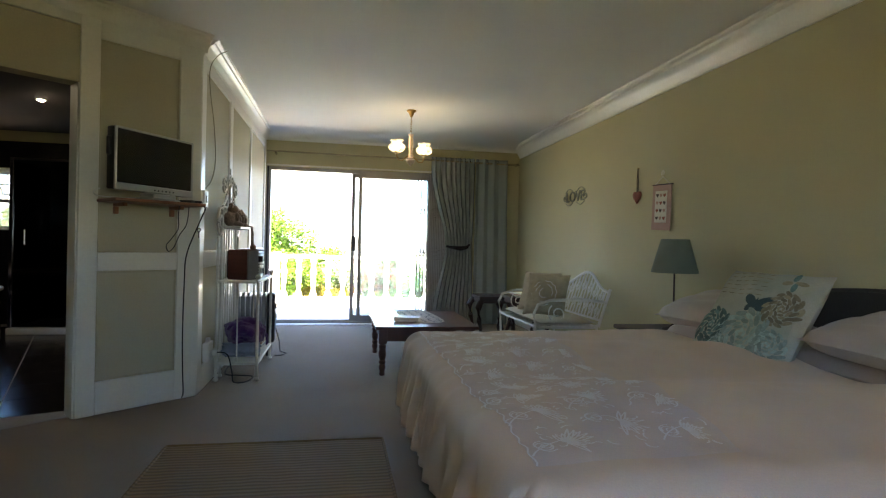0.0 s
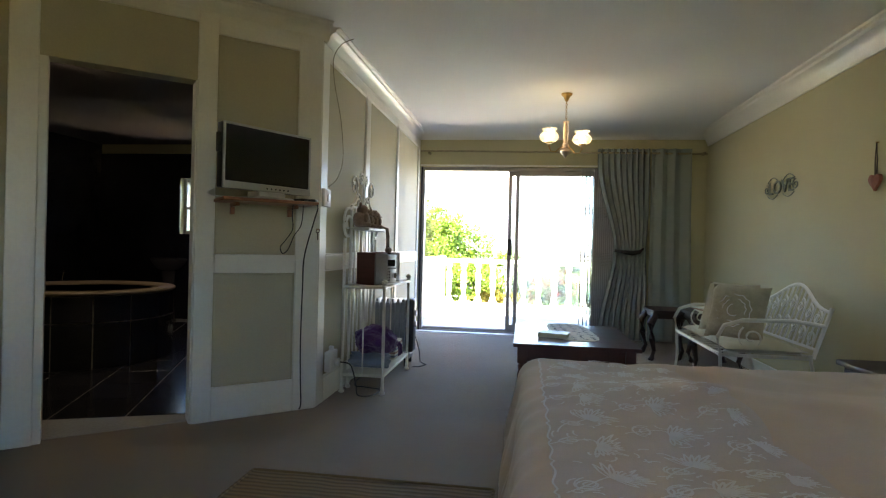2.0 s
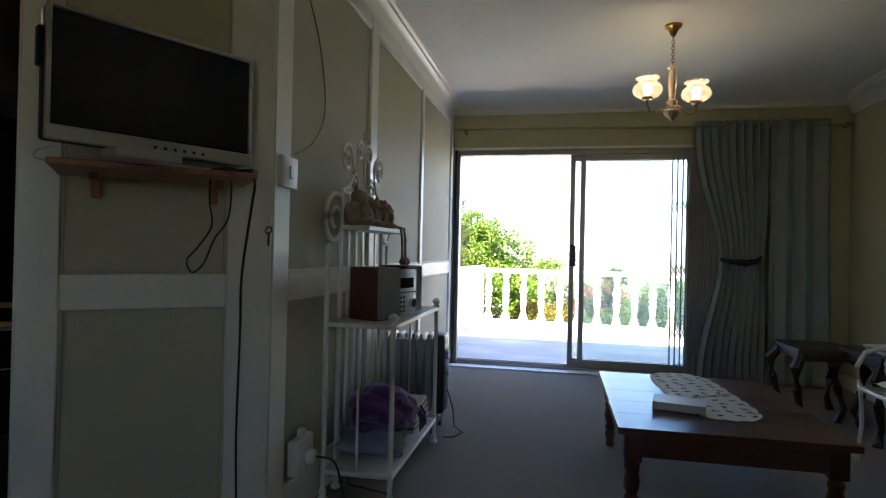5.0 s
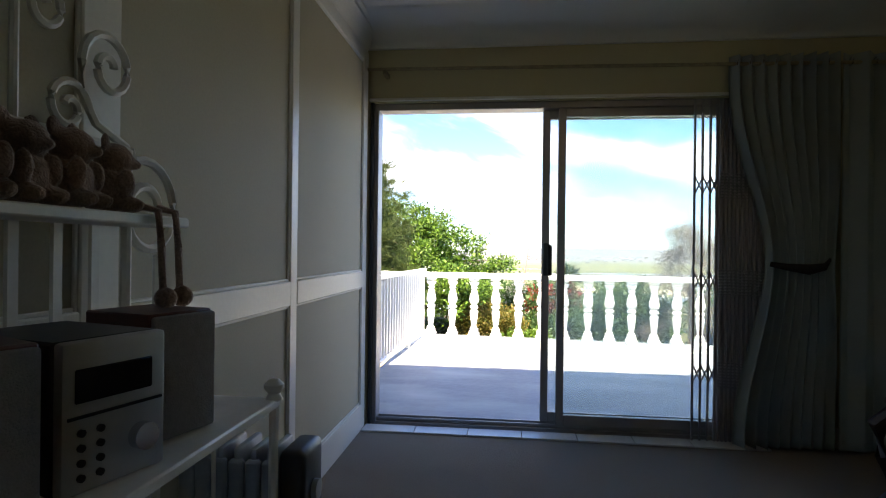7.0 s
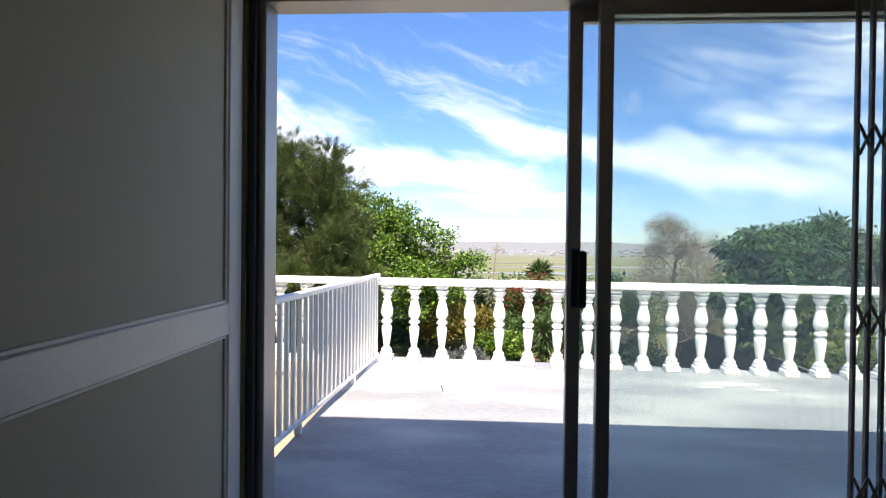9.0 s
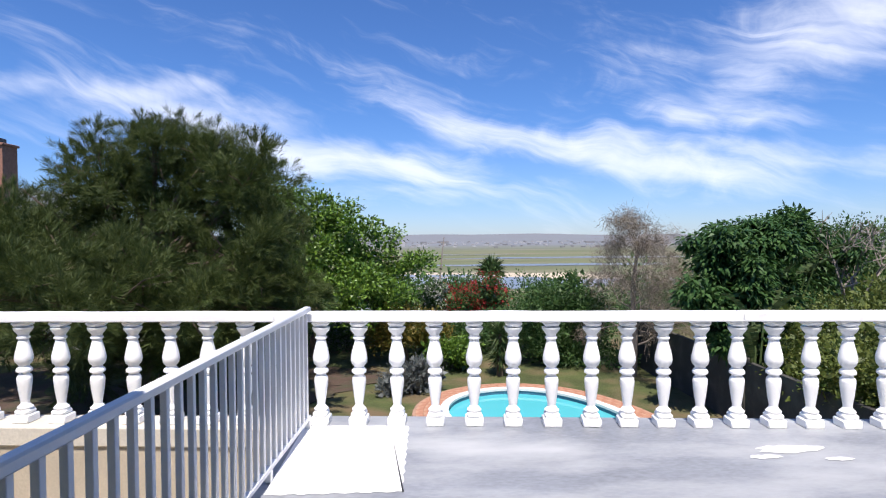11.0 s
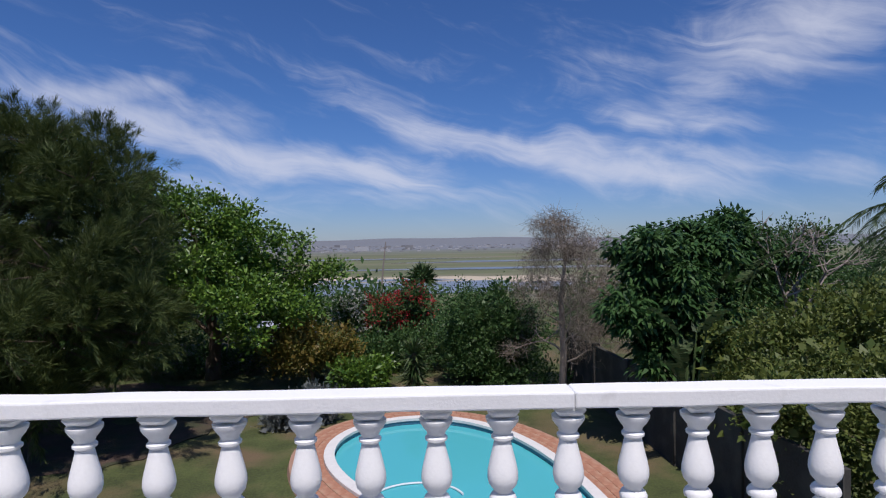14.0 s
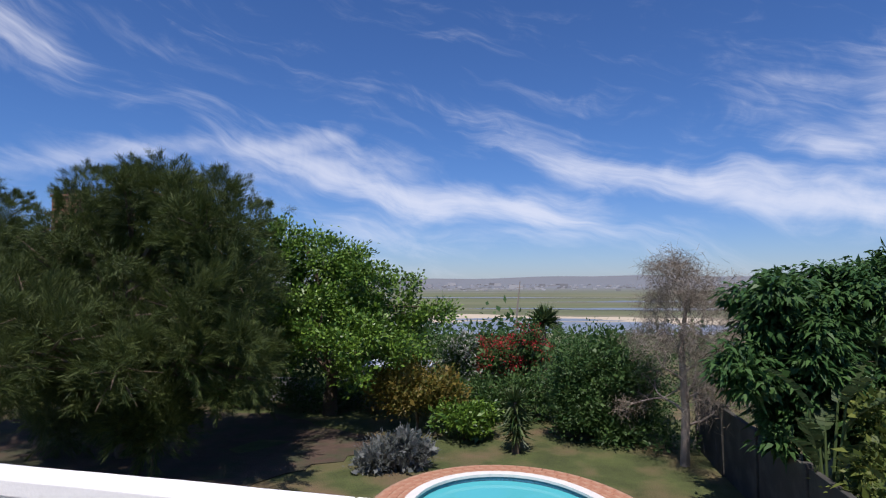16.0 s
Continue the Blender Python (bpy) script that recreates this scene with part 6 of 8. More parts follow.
# bedside table and lamp
night = thing("bedside_table", "dark carved wooden bedside table", "table")
night.location = (3.23, -4.22, 0)
part("top", boxed(-0.23, 0.23, -0.32, 0.32, 0.52, 0.55, bevel=0.01, seg=2), M_DARKWOOD, night)
part("apron", boxed(-0.20, 0.20, -0.29, 0.29, 0.42, 0.52, bevel=0.005), M_DARKWOOD, night)
part("drawer", boxed(-0.213, -0.20, -0.24, 0.24, 0.435, 0.51, bevel=0.004), M_DARKWOOD, night)


def cabriole(parent, x, y, h, ox, oy, material):
    pts = [(x, y, h), (x + ox * 0.05, y + oy * 0.05, h * 0.82), (x + ox * 0.035, y + oy * 0.035, h * 0.5), (x + ox * 0.005, y + oy * 0.005, h * 0.2), (x + ox * 0.03, y + oy * 0.03, 0.02), (x + ox * 0.045, y + oy * 0.045, 0.0)]
    part("leg", tube(fresh(), pts, [0.034, 0.04, 0.03, 0.021, 0.026, 0.028], 8), material, parent)


for sx in (1, -1):
    for sy in (1, -1):
        cabriole(night, sx * 0.17, sy * 0.26, 0.44, sx, sy, M_DARKWOOD)
lamp = thing("table_lamp", "table lamp with tapered sea-green shade on a thin stem", "lamp")
lamp.location = (3.30, -4.20, 0.55)
part("base", lathe(fresh(), [(0.075, 0.0), (0.075, 0.012), (0.03, 0.022), (0.012, 0.04)], 20), M_DARKWOOD, lamp)
part("stem", rod(fresh(), (0, 0, 0.03), (0, 0, 0.46), 0.006, seg=10), M_DARKWOOD, lamp)
bm = lathe(fresh(), [(0.155, 0.40), (0.157, 0.405), (0.094, 0.635), (0.092, 0.635), (0.151, 0.41)], 32)
part("shade", bm, M_SHADE, lamp, "sea-green cloth shade")

# wall pieces on the east wall
M_WORD = mat("grey-green patinated metal", (0.20, 0.21, 0.16), 0.5, var=0.25, scale=30, metal=0.2)
love = thing("wall_word", "cream metal scrollwork word on the wall", "wall decoration")
fc = bpy.data.curves.new("letters", "FONT")
fc.body, fc.size, fc.extrude, fc.align_x, fc.align_y = "LOVE", 0.2, 0.006, "CENTER", "CENTER"
fo = new("letters", fc)
bpy.context.view_layer.update()
lm = bpy.data.meshes.new_from_object(fo.evaluated_get(bpy.context.evaluated_depsgraph_get()))
bpy.data.objects.remove(fo)
lm.materials.clear(); lm.materials.append(M_WORD)
lo_ = new("letters", lm); lo_.parent = love
for sx in (1, -1):
    bm = fresh()
    tube(bm, [(x, y, 0) for x, y in spiral(sx * 0.27, 0.0, 0.055, 0.012, 1.57, 1.4 * sx, 24)], 0.006, 6)
    tube(bm, [(sx * (0.05 + 0.2 * t), 0.045 * math.sin(math.pi * t) + 0.075, 0) for t in [i / 12 for i in range(13)]], 0.005, 6)
    tube(bm, [(sx * (0.05 + 0.2 * t), -0.04 * math.sin(math.pi * t) - 0.07, 0) for t in [i / 12 for i in range(13)]], 0.005, 6)
    part("scroll", bm, M_WORD, love)
love.matrix_world = Matrix(((0, 0, -1, 3.485), (-1, 0, 0, -2.02), (0, 0.8, 0, 1.66), (0, 0, 0, 1)))

heart = thing("hanging_heart", "small terracotta heart hanging on a dark ribbon", "wall decoration")
bm = fresh()
hn = 28
hpts = [(0.05 * math.sin(a) ** 3 * 1.05, 0.05 * (0.81 * math.cos(a) - 0.31 * math.cos(2 * a) - 0.13 * math.cos(3 * a) - 0.06 * math.cos(4 * a))) for a in [2 * math.pi * i / hn for i in range(hn)]]
fr_, bk_ = [bm.verts.new((-0.012, y * 1.1, z * 1.15)) for y, z in hpts], [bm.verts.new((0.008, y * 1.1, z * 1.15)) for y, z in hpts]
mid_ = bm.verts.new((-0.028, 0, 0))
for i in range(hn):
    j = (i + 1) % hn
    bm.faces.new((fr_[i], fr_[j], mid_)); bm.faces.new((fr_[i], fr_[j], bk_[j], bk_[i]))
bm.faces.new(bk_)
part("heart", bm, M_REDHEART, heart)
bm = fresh()
for s_ in (-0.008, 0.008):
    tube(bm, [(0, s_, 0.03), (0.0, s_ * 1.4, 0.14), (0, 0, 0.24)], 0.004, 5)
part("ribbon", bm, M_DARKWOOD, heart)
part("nail", rod(fresh(), (-0.006, 0, 0.24), (0.012, 0, 0.24), 0.004, seg=6), M_BRASS, heart)
heart.location = (3.488, -3.33, 1.56)

pict = thing("wall_hanging", "dusty pink cloth hanging with rows of small hearts", "wall decoration")
part("cloth", boxed(-0.004, 0.004, -0.13, 0.13, -0.19, 0.17, bevel=0.002), M_PINKCLOTH, pict)
part("panel", boxed(-0.008, -0.004, -0.08, 0.085, -0.13, 0.12, bevel=0.001), M_PAPER, pict)
for r_ in range(4):
    for c_ in range(3):
        bm = fresh()
        bm.faces.new([bm.verts.new((-0.0095, (y * 0.36) + (c_ - 1) * 0.05, z * 0.36 + 0.085 - r_ * 0.06)) for y, z in hpts])
        part("small_heart", bm, (M_REDHEART, M_PINKCLOTH, M_DARKWOOD)[(r_ * 2 + c_) % 3], pict)
part("rod", rod(fresh(), (0, -0.14, 0.17), (0, 0.14, 0.17), 0.006, seg=8), M_DARKWOOD, pict)
bm = tube(fresh(), [(0, -0.1, 0.175), (0, -0.03, 0.215), (0, 0, 0.235), (0, 0.03, 0.215), (0, 0.1, 0.175)], 0.003, 5)
tube(bm, [(0, y, z) for y, z in spiral(0, 0.26, 0.028, 0.006, -1.57, 1.2)], 0.003, 5)
part("hook", bm, M_IRON, pict)
pict.matrix_world = pose(3.486, -3.71, 1.455, 2.5)

def facing(at, normal):
    """A pose whose z looks along the normal, with y as near to upright as can be."""
    z_ = Vector(normal).normalized()
    x_ = Vector((0, 0, 1)).cross(z_).normalized()
    y_ = z_.cross(x_)
    return Matrix(((x_.x, y_.x, z_.x, at[0]), (x_.y, y_.y, z_.y, at[1]), (x_.z, y_.z, z_.z, at[2]), (0, 0, 0, 1)))


# iron bench with cushions
bench = thing("iron_bench", "white wrought-iron bench with an arched scrolled back", "bench")
bench.location = (0, 0, 0)
B0, B1, BX0, BX1 = -3.06, -1.95, 2.70, 3.27
bm = fresh()
part("seat_frame", tube(fresh(), [(BX0, B0, 0.40), (BX0, B1, 0.40), (BX1, B1, 0.40), (BX1, B0, 0.40)], 0.013, 8, closed=True), M_IRON, bench)
for k in range(9):
    y = B0 + (B1 - B0) * (k + 1) / 10
    part("slat", boxed(BX0, BX1, y - 0.012, y + 0.012, 0.402, 0.410), M_IRON, bench)
for x, y in ((BX0, B0), (BX0, B1), (BX1, B0), (BX1, B1)):
    part("leg", tube(fresh(), [(x, y, 0.42), (x + (0.01 if x == BX0 else 0.04), y, 0.2), (x - (0.01 if x == BX0 else -0.09), y, 0.0)], 0.012, 8), M_IRON, bench)


def back_z(t):
    return 0.71 + 0.19 * math.exp(-((t - 0.5) / 0.25) ** 2) - 0.03 * math.sin(math.pi * t) ** 8


def back_p(t, z):
    return (BX1 + 0.02 + 0.16 * max(0, (z - 0.40)) / 0.5, B0 + (B1 - B0) * t, z)


part("back_rail", tube(fresh(), [back_p(t, back_z(t)) for t in [i / 40 for i in range(41)]], 0.013, 8), M_IRON, bench)
part("back_rail", tube(fresh(), [back_p(t, 0.46) for t in (0, 0.5, 1)], 0.010, 8), M_IRON, bench)
for t in (0, 1):
    part("back_post", tube(fresh(), [back_p(t, 0.40), back_p(t, back_z(t) + 0.03)], 0.014, 8), M_IRON, bench)
for k in range(1, 16):
    t = k / 16
    part("spindle", tube(fresh(), [back_p(t, 0.46), back_p(t, back_z(t))], 0.006, 6), M_IRON, bench)
for k in range(7):
    t = (k + 1) / 8
    h = 0.46 + (back_z(t) - 0.46) * 0.5
    for sg in (1, -1):
        pts = [back_p(t + a / (B1 - B0), h + sg * 0.07 + b) for a, b in spiral(0, 0, 0.055, 0.012, sg * 1.57, 1.2 * sg, 18)]
        part("scroll", tube(fresh(), pts, 0.006, 6), M_IRON, bench)
for y in (B0, B1):
    arm = [(BX1 + 0.09, y, 0.62), (BX1 - 0.1, y, 0.645), (BX0 + 0.14, y, 0.64), (BX0 + 0.02, y, 0.60), (BX0 - 0.02, y, 0.52), (BX0, y, 0.41)]
    part("arm_rest", tube(fresh(), arm, 0.014, 8), M_IRON, bench)
    part("scroll", tube(fresh(), [(BX0 + 0.2 + a, y, 0.52 + b) for a, b in spiral(0, 0, 0.09, 0.015, 2.2, 1.5, 26)], 0.007, 6), M_IRON, bench)
for k, y in enumerate((-2.28, -2.84)):
    pillow("pale cream seat pad on the iron bench", M_CREAM, 0.52, 0.54, 0.07, pose(2.98, y, 0.447), "seat_pad", "cushion", "bench seat pads")
pillow("cream square cushion leaning in the bench corner", M_CUSH2, 0.42, 0.42, 0.13, facing((2.97, -2.40, 0.66), (-0.72, -0.6, 0.36)), "cushion", "cushion", "bench cushions")
c2 = thing("cushion", "beige cushion with a round lace motif on the bench", "cushion", "bench cushions")
part("cover", cushion(fresh(), 0.42, 0.42, 0.13), M_LACECUSH, c2)
bm = fresh()
for r_ in (0.045, 0.085, 0.12):
    tube(bm, [(r_ * math.cos(a) * (1 + 0.05 * math.sin(12 * a)), r_ * math.sin(a) * (1 + 0.05 * math.sin(12 * a)), 0.067 - 0.05 * r_) for a in [2 * math.pi * i / 48 for i in range(48)]], 0.003, 5, closed=True)
part("lace_motif", bm, M_EMB, c2)
c2.matrix_world = facing((2.93, -2.70, 0.655), (-0.66, -0.70, 0.36))

# nested side tables
def side_table(x, y, w, d, h, label):
    t = thing("side_table", label, "table", "nested side tables")
    t.location = (x, y, 0)
    bm = fresh()
    n_ = 40
    prof = []
    for i in range(n_):
        a = 2 * math.pi * i / n_
        c, s = math.cos(a), math.sin(a)
        k = 1 / max(abs(c), abs(s)) ** 0.72
        prof.append((w / 2 * c * k * 0.94, d / 2 * s * k * 0.94))
    lo2, hi2 = [bm.verts.new((*p, h - 0.028)) for p in prof], [bm.verts.new((*p, h)) for p in prof]
    bm.faces.new(lo2[::-1]); bm.faces.new(hi2)
    for i in range(n_):
        j = (i + 1) % n_
        bm.faces.new((lo2[i], lo2[j], hi2[j], hi2[i]))
    bmesh.ops.bevel(bm, geom=[e for e in bm.edges if e.calc_face_angle(0) > 1.0], offset=0.006, segments=2, affect="EDGES")
    part("top", bm, M_DARKWOOD, t)
    part("apron", boxed(-w * 0.38, w * 0.38, -d * 0.38, d * 0.38, h - 0.085, h - 0.028, bevel=0.006), M_DARKWOOD, t)
    for sx in (1, -1):
        for sy in (1, -1):
            cabriole(t, sx * w * 0.36, sy * d * 0.36, h - 0.05, sx, sy, M_DARKWOOD)


side_table(2.84, -1.02, 0.44, 0.52, 0.50, "small dark carved side table with curved legs")
side_table(3.14, -1.42, 0.50, 0.62, 0.53, "dark carved side table with curved legs holding magazines")
for k in range(3):
    bm = boxed(-0.11, 0.11, -0.15, 0.15, 0, 0.012, bevel=0.002)
    ob = single("magazine", bm, (M_PAPER, M_PINKCLOTH, M_PAPER)[k], "magazine lying on the dark side table", "magazine", "magazines on the side table")
    ob.matrix_world = pose(3.12 + 0.01 * k, -1.45, 0.53 + 0.0125 * k, 0, 0, 14 * k - 8)

# coffee table
table = thing("coffee_table", "low red-brown wooden coffee table with turned legs", "table")
table.location = (1.737, -2.555, 0)
for k in range(5):
    y0 = -0.56 + k * 0.224
    part("plank", boxed(-0.44, 0.44, y0, y0 + 0.2237, 0.388, 0.415, bevel=0.0012), M_MAHOG, table)
for x0, x1, y0, y1 in ((-0.37, 0.37, -0.51, -0.485), (-0.37, 0.37, 0.485, 0.51), (-0.39, -0.365, -0.485, 0.485), (0.365, 0.39, -0.485, 0.485)):
    part("apron", boxed(x0, x1, y0, y1, 0.285, 0.388, bevel=0.003), M_MAHOG, table)
LEG = [(0.020, 0.0), (0.026, 0.012), (0.020, 0.035), (0.028, 0.055), (0.031, 0.075), (0.022, 0.095), (0.030, 0.105), (0.030, 0.12), (0.022, 0.13), (0.032, 0.16), (0.034, 0.19), (0.026, 0.22), (0.032, 0.235), (0.032, 0.25), (0.024, 0.26), (0.034, 0.27)]
for sx in (1, -1):
    for sy in (1, -1):
        bm = lathe(fresh(), LEG, 16, (sx * 0.375, sy * 0.495, 0))
        box(bm, sx * 0.375 - 0.035, sx * 0.375 + 0.035, sy * 0.495 - 0.035, sy * 0.495 + 0.035, 0.268, 0.388, bevel=0.004)
        part("leg", bm, M_MAHOG, table)
runner = thing("table_runner", "white lace runner embroidered with small green leaves on the table", "table runner")
bm = fresh()
pts = []
for sx_, sy_, ex_, ey_ in ((-1, 1, -1, -1), (-1, -1, 1, -1), (1, -1, 1, 1), (1, 1, -1, 1)):
    side = 34 if sx_ == ex_ else 12
    for i in range(side):
        u = i / side
        x, y = (sx_ + (ex_ - sx_) * u) * 0.16, (sy_ + (ey_ - sy_) * u) * 0.47
        w = 0.012 * abs(math.sin(math.pi * u * side / 4))
        trim_ = 0.05 * (abs(y) / 0.47) ** 6
        pts.append((math.copysign(max(0.0, abs(x) - trim_ * abs(x) / 0.16) + w * (sx_ == ex_), x), math.copysign(abs(y) + w * (sx_ != ex_) - 0.03 * (abs(x) / 0.16) ** 4, y)))
lo2 = [bm.verts.new((*p, 0.0005)) for p in pts]
hi2 = [bm.verts.new((*p, 0.004)) for p in pts]
n_ = len(pts)
bm.faces.new(hi2); bm.faces.new(lo2[::-1])
for i in range(n_):
    j = (i + 1) % n_
    bm.faces.new((lo2[i], lo2[j], hi2[j], hi2[i]))
bmesh.ops.recalc_face_normals(bm, faces=bm.faces)
part("cloth", bm, M_PAPER, runner)
rng = random.Random(4)
bm = fresh()
for gx_ in range(4):
    for gy_ in range(13):
        cx, cy, a0 = -0.118 + 0.079 * gx_ + rng.uniform(-0.012, 0.012), -0.42 + 0.07 * gy_ + rng.uniform(-0.012, 0.012), rng.uniform(0, 3.14)
        for k in range(3):
            a = a0 + k * 1.1
            c, s = math.cos(a), math.sin(a)
            x, y = cx + 0.013 * c, cy + 0.013 * s
            bm.faces.new([bm.verts.new((x + u * c - v_ * s, y + u * s + v_ * c, 0.0055)) for u, v_ in ((-0.016, 0), (0, 0.007), (0.016, 0), (0, -0.007))])
part("stitched_leaves", bm, M_INK, runner)["kind"] = "stuff"
runner.matrix_world = pose(1.755, -2.42, 0.4155, 0, 0, 4.5)
book = thing("book", "thick pale book lying on the lace runner", "book")
part("cover", boxed(-0.11, 0.11, -0.075, 0.075, 0.031, 0.035, bevel=0.001), M_WHITEPLASTIC, book)
part("cover", boxed(-0.11, 0.11, -0.075, 0.075, 0.0, 0.004, bevel=0.001), M_WHITEPLASTIC, book)
part("pages", boxed(-0.106, 0.106, -0.072, 0.072, 0.004, 0.031), M_PAPER, book)
part("spine", boxed(-0.112, -0.108, -0.075, 0.075, 0.0, 0.035, bevel=0.001), M_BLUEBLANKET, book)
book.matrix_world = pose(1.60, -2.755, 0.4205, 0, 0, -12)

# chandelier
ch = thing("chandelier", "brass chandelier with frosted bell shades and lit bulbs", "chandelier")
ch.location = (1.71, -1.80, 0)
part("canopy", lathe(fresh(), [(0.052, 2.528), (0.05, 2.515), (0.03, 2.50), (0.018, 2.47), (0.008, 2.455)], 20), M_BRASS, ch)
bm = fresh()
for k in range(9):
    z = 2.445 - k * 0.019
    tube(bm, [((0.008 * math.cos(a)) * (k % 2), (0.008 * math.cos(a)) * (1 - k % 2), z + 0.014 * math.sin(a)) for a in [2 * math.pi * i / 10 for i in range(10)]], 0.0025, 5, closed=True)
part("chain", bm, M_BRASS, ch)
M_CERAMIC = mat("cream marbled ceramic", (0.62, 0.50, 0.38), 0.3, var=0.2, scale=30, coat=0.4)
part("column", lathe(fresh(), [(0.012, 2.28), (0.03, 2.272), (0.03, 2.262), (0.018, 2.255), (0.022, 2.23), (0.026, 2.17), (0.02, 2.10), (0.017, 2.07), (0.03, 2.062), (0.03, 2.03), (0.018, 2.02)], 18), M_CERAMIC, ch, "cream ceramic column")
part("bowl", lathe(fresh(), [(0.018, 2.02), (0.045, 2.01), (0.05, 1.995), (0.035, 1.97), (0.014, 1.955), (0.010, 1.945), (0.004, 1.934)], 18), M_CERAMIC, ch)
M_FROST = bpy.data.materials.new("frosted glass")
M_FROST.use_nodes = True
_nt = M_FROST.node_tree
_tr = _nt.nodes.new("ShaderNodeBsdfTranslucent"); _tr.inputs[0].default_value = (0.9, 0.86, 0.78, 1)
_tp = _nt.nodes.new("ShaderNodeBsdfTransparent"); _tp.inputs[0].default_value = (0.95, 0.93, 0.9, 1)
_ms = _nt.nodes.new("ShaderNodeMixShader"); _ms.inputs[0].default_value = 0.74
_nt.links.new(_tr.outputs[0], _ms.inputs[1]); _nt.links.new(_tp.outputs[0], _ms.inputs[2])
_pm = _nt.nodes.new("ShaderNodeMixShader"); _pm.inputs[0].default_value = 0.25
_nt.links.new(_ms.outputs[0], _pm.inputs[1]); _nt.links.new(_nt.nodes["Principled BSDF"].outputs[0], _pm.inputs[2])
_nt.links.new(_pm.outputs[0], _nt.nodes["Material Output"].inputs[0])
M_BULB = glow("lit bulb", (1.0, 0.84, 0.6), 1.6)
for sg, ang in ((1, 22), (-1, 22)):
    d = Vector((math.cos(radians(ang)) * sg, math.sin(radians(ang)) * sg, 0))
    arm = [Vector((0, 0, 2.045)) + d * 0.02, Vector((0, 0, 2.02)) + d * 0.06, Vector((0, 0, 1.985)) + d * 0.10, Vector((0, 0, 1.99)) + d * 0.145, Vector((0, 0, 2.03)) + d * 0.165, Vector((0, 0, 2.065)) + d * 0.165]
    a_ = part("arm", tube(fresh(), arm, 0.0065, 8), M_BRASS, ch)
    c = d * 0.165
    part("cup", lathe(fresh(), [(0.01, 2.055), (0.03, 2.06), (0.034, 2.075), (0.025, 2.08)], 16, (c.x, c.y, 0)), M_BRASS, a_)
    bm = lathe(fresh(), [(0.03, 2.07), (0.06, 2.078), (0.082, 2.098), (0.088, 2.12), (0.078, 2.145), (0.058, 2.162), (0.05, 2.17), (0.055, 2.18), (0.072, 2.192)], 42, (c.x, c.y, 0))
    for v_ in bm.verts:
        if v_.co.z > 2.175:
            a2 = math.atan2(v_.co.y - c.y, v_.co.x - c.x)
            v_.co.z += 0.006 * math.sin(a2 * 9)
    part("shade", bm, M_FROST, a_, "frosted glass bell shade with a frilled rim")
    part("bulb", lathe(fresh(), [(0.002, 2.085), (0.016, 2.09), (0.024, 2.12), (0.026, 2.135), (0.018, 2.155), (0.003, 2.162)], 14, (c.x, c.y, 0)), M_BULB, a_, "lit warm bulb")
    pl = bpy.data.lights.new("bulb_light", "POINT")
    pl.energy, pl.color, pl.shadow_soft_size = 0.075, (1.0, 0.83, 0.6), 0.03
    po = new("bulb_light", pl)
    po.location = (1.71 + c.x, -1.80 + c.y, 2.185)

# curtain rod and curtains
rodt = thing("curtain_rod", "long pale metal curtain rod over the sliding door", "curtain rod")
part("rod", rod(fresh(), (0.03, -0.10, 2.285), (3.47, -0.10, 2.255), 0.011, seg=12), M_KHAKI, rodt)
for x in (0.14, 3.44):
    part("bracket", boxed(x - 0.012, x + 0.012, -0.115, 0.0, 2.25, 2.28, bevel=0.003), M_KHAKI, rodt)
part("pelmet_board", boxed(0.02, 2.46, -0.018, 0.0, 2.105, 2.125, bevel=0.003), M_TRIM, rodt)


def smooth(t):
    t = max(0.0, min(1.0, t))
    return t * t * (3 - 2 * t)


def curtain(x_left, x_right, folds, amp, seed):
    bm = fresh()
    nu, nz = folds * 10, 46
    gr = []
    for k in range(nz + 1):
        z = 0.015 + 2.30 * k / nz
        l_, r_ = x_left(z), x_right(z)
        row = []
        for i in range(nu + 1):
            u = i / nu
            ph = 2 * math.pi * folds * u + 0.4 * math.sin(7 * u + seed)
            am = amp * min(1.0, (r_ - l_) / 0.5) * (0.8 + 0.3 * math.sin(5 * u + seed + z))
            row.append(bm.verts.new((l_ + (r_ - l_) * u + 0.006 * math.sin(ph * 2), -0.10 + am * math.sin(ph) + 0.008 * noise.noise(Vector((u * 6, z * 1.3, seed))), z)))
        gr.append(row)
    for k in range(nz):
        for i in range(nu):
            bm.faces.new((gr[k][i], gr[k][i + 1], gr[k + 1][i + 1], gr[k + 1][i]))
    return bm


def tied_left(z):
    if z > 1.08:
        return 2.21 + 0.22 * smooth((2.25 - z) / 1.17) ** 1.3
    return 2.43 - 0.17 * smooth((1.08 - z) / 1.0) ** 0.9


def tied_right(z):
    return 2.82 - 0.02 * math.exp(-((z - 1.08) / 0.3) ** 2)


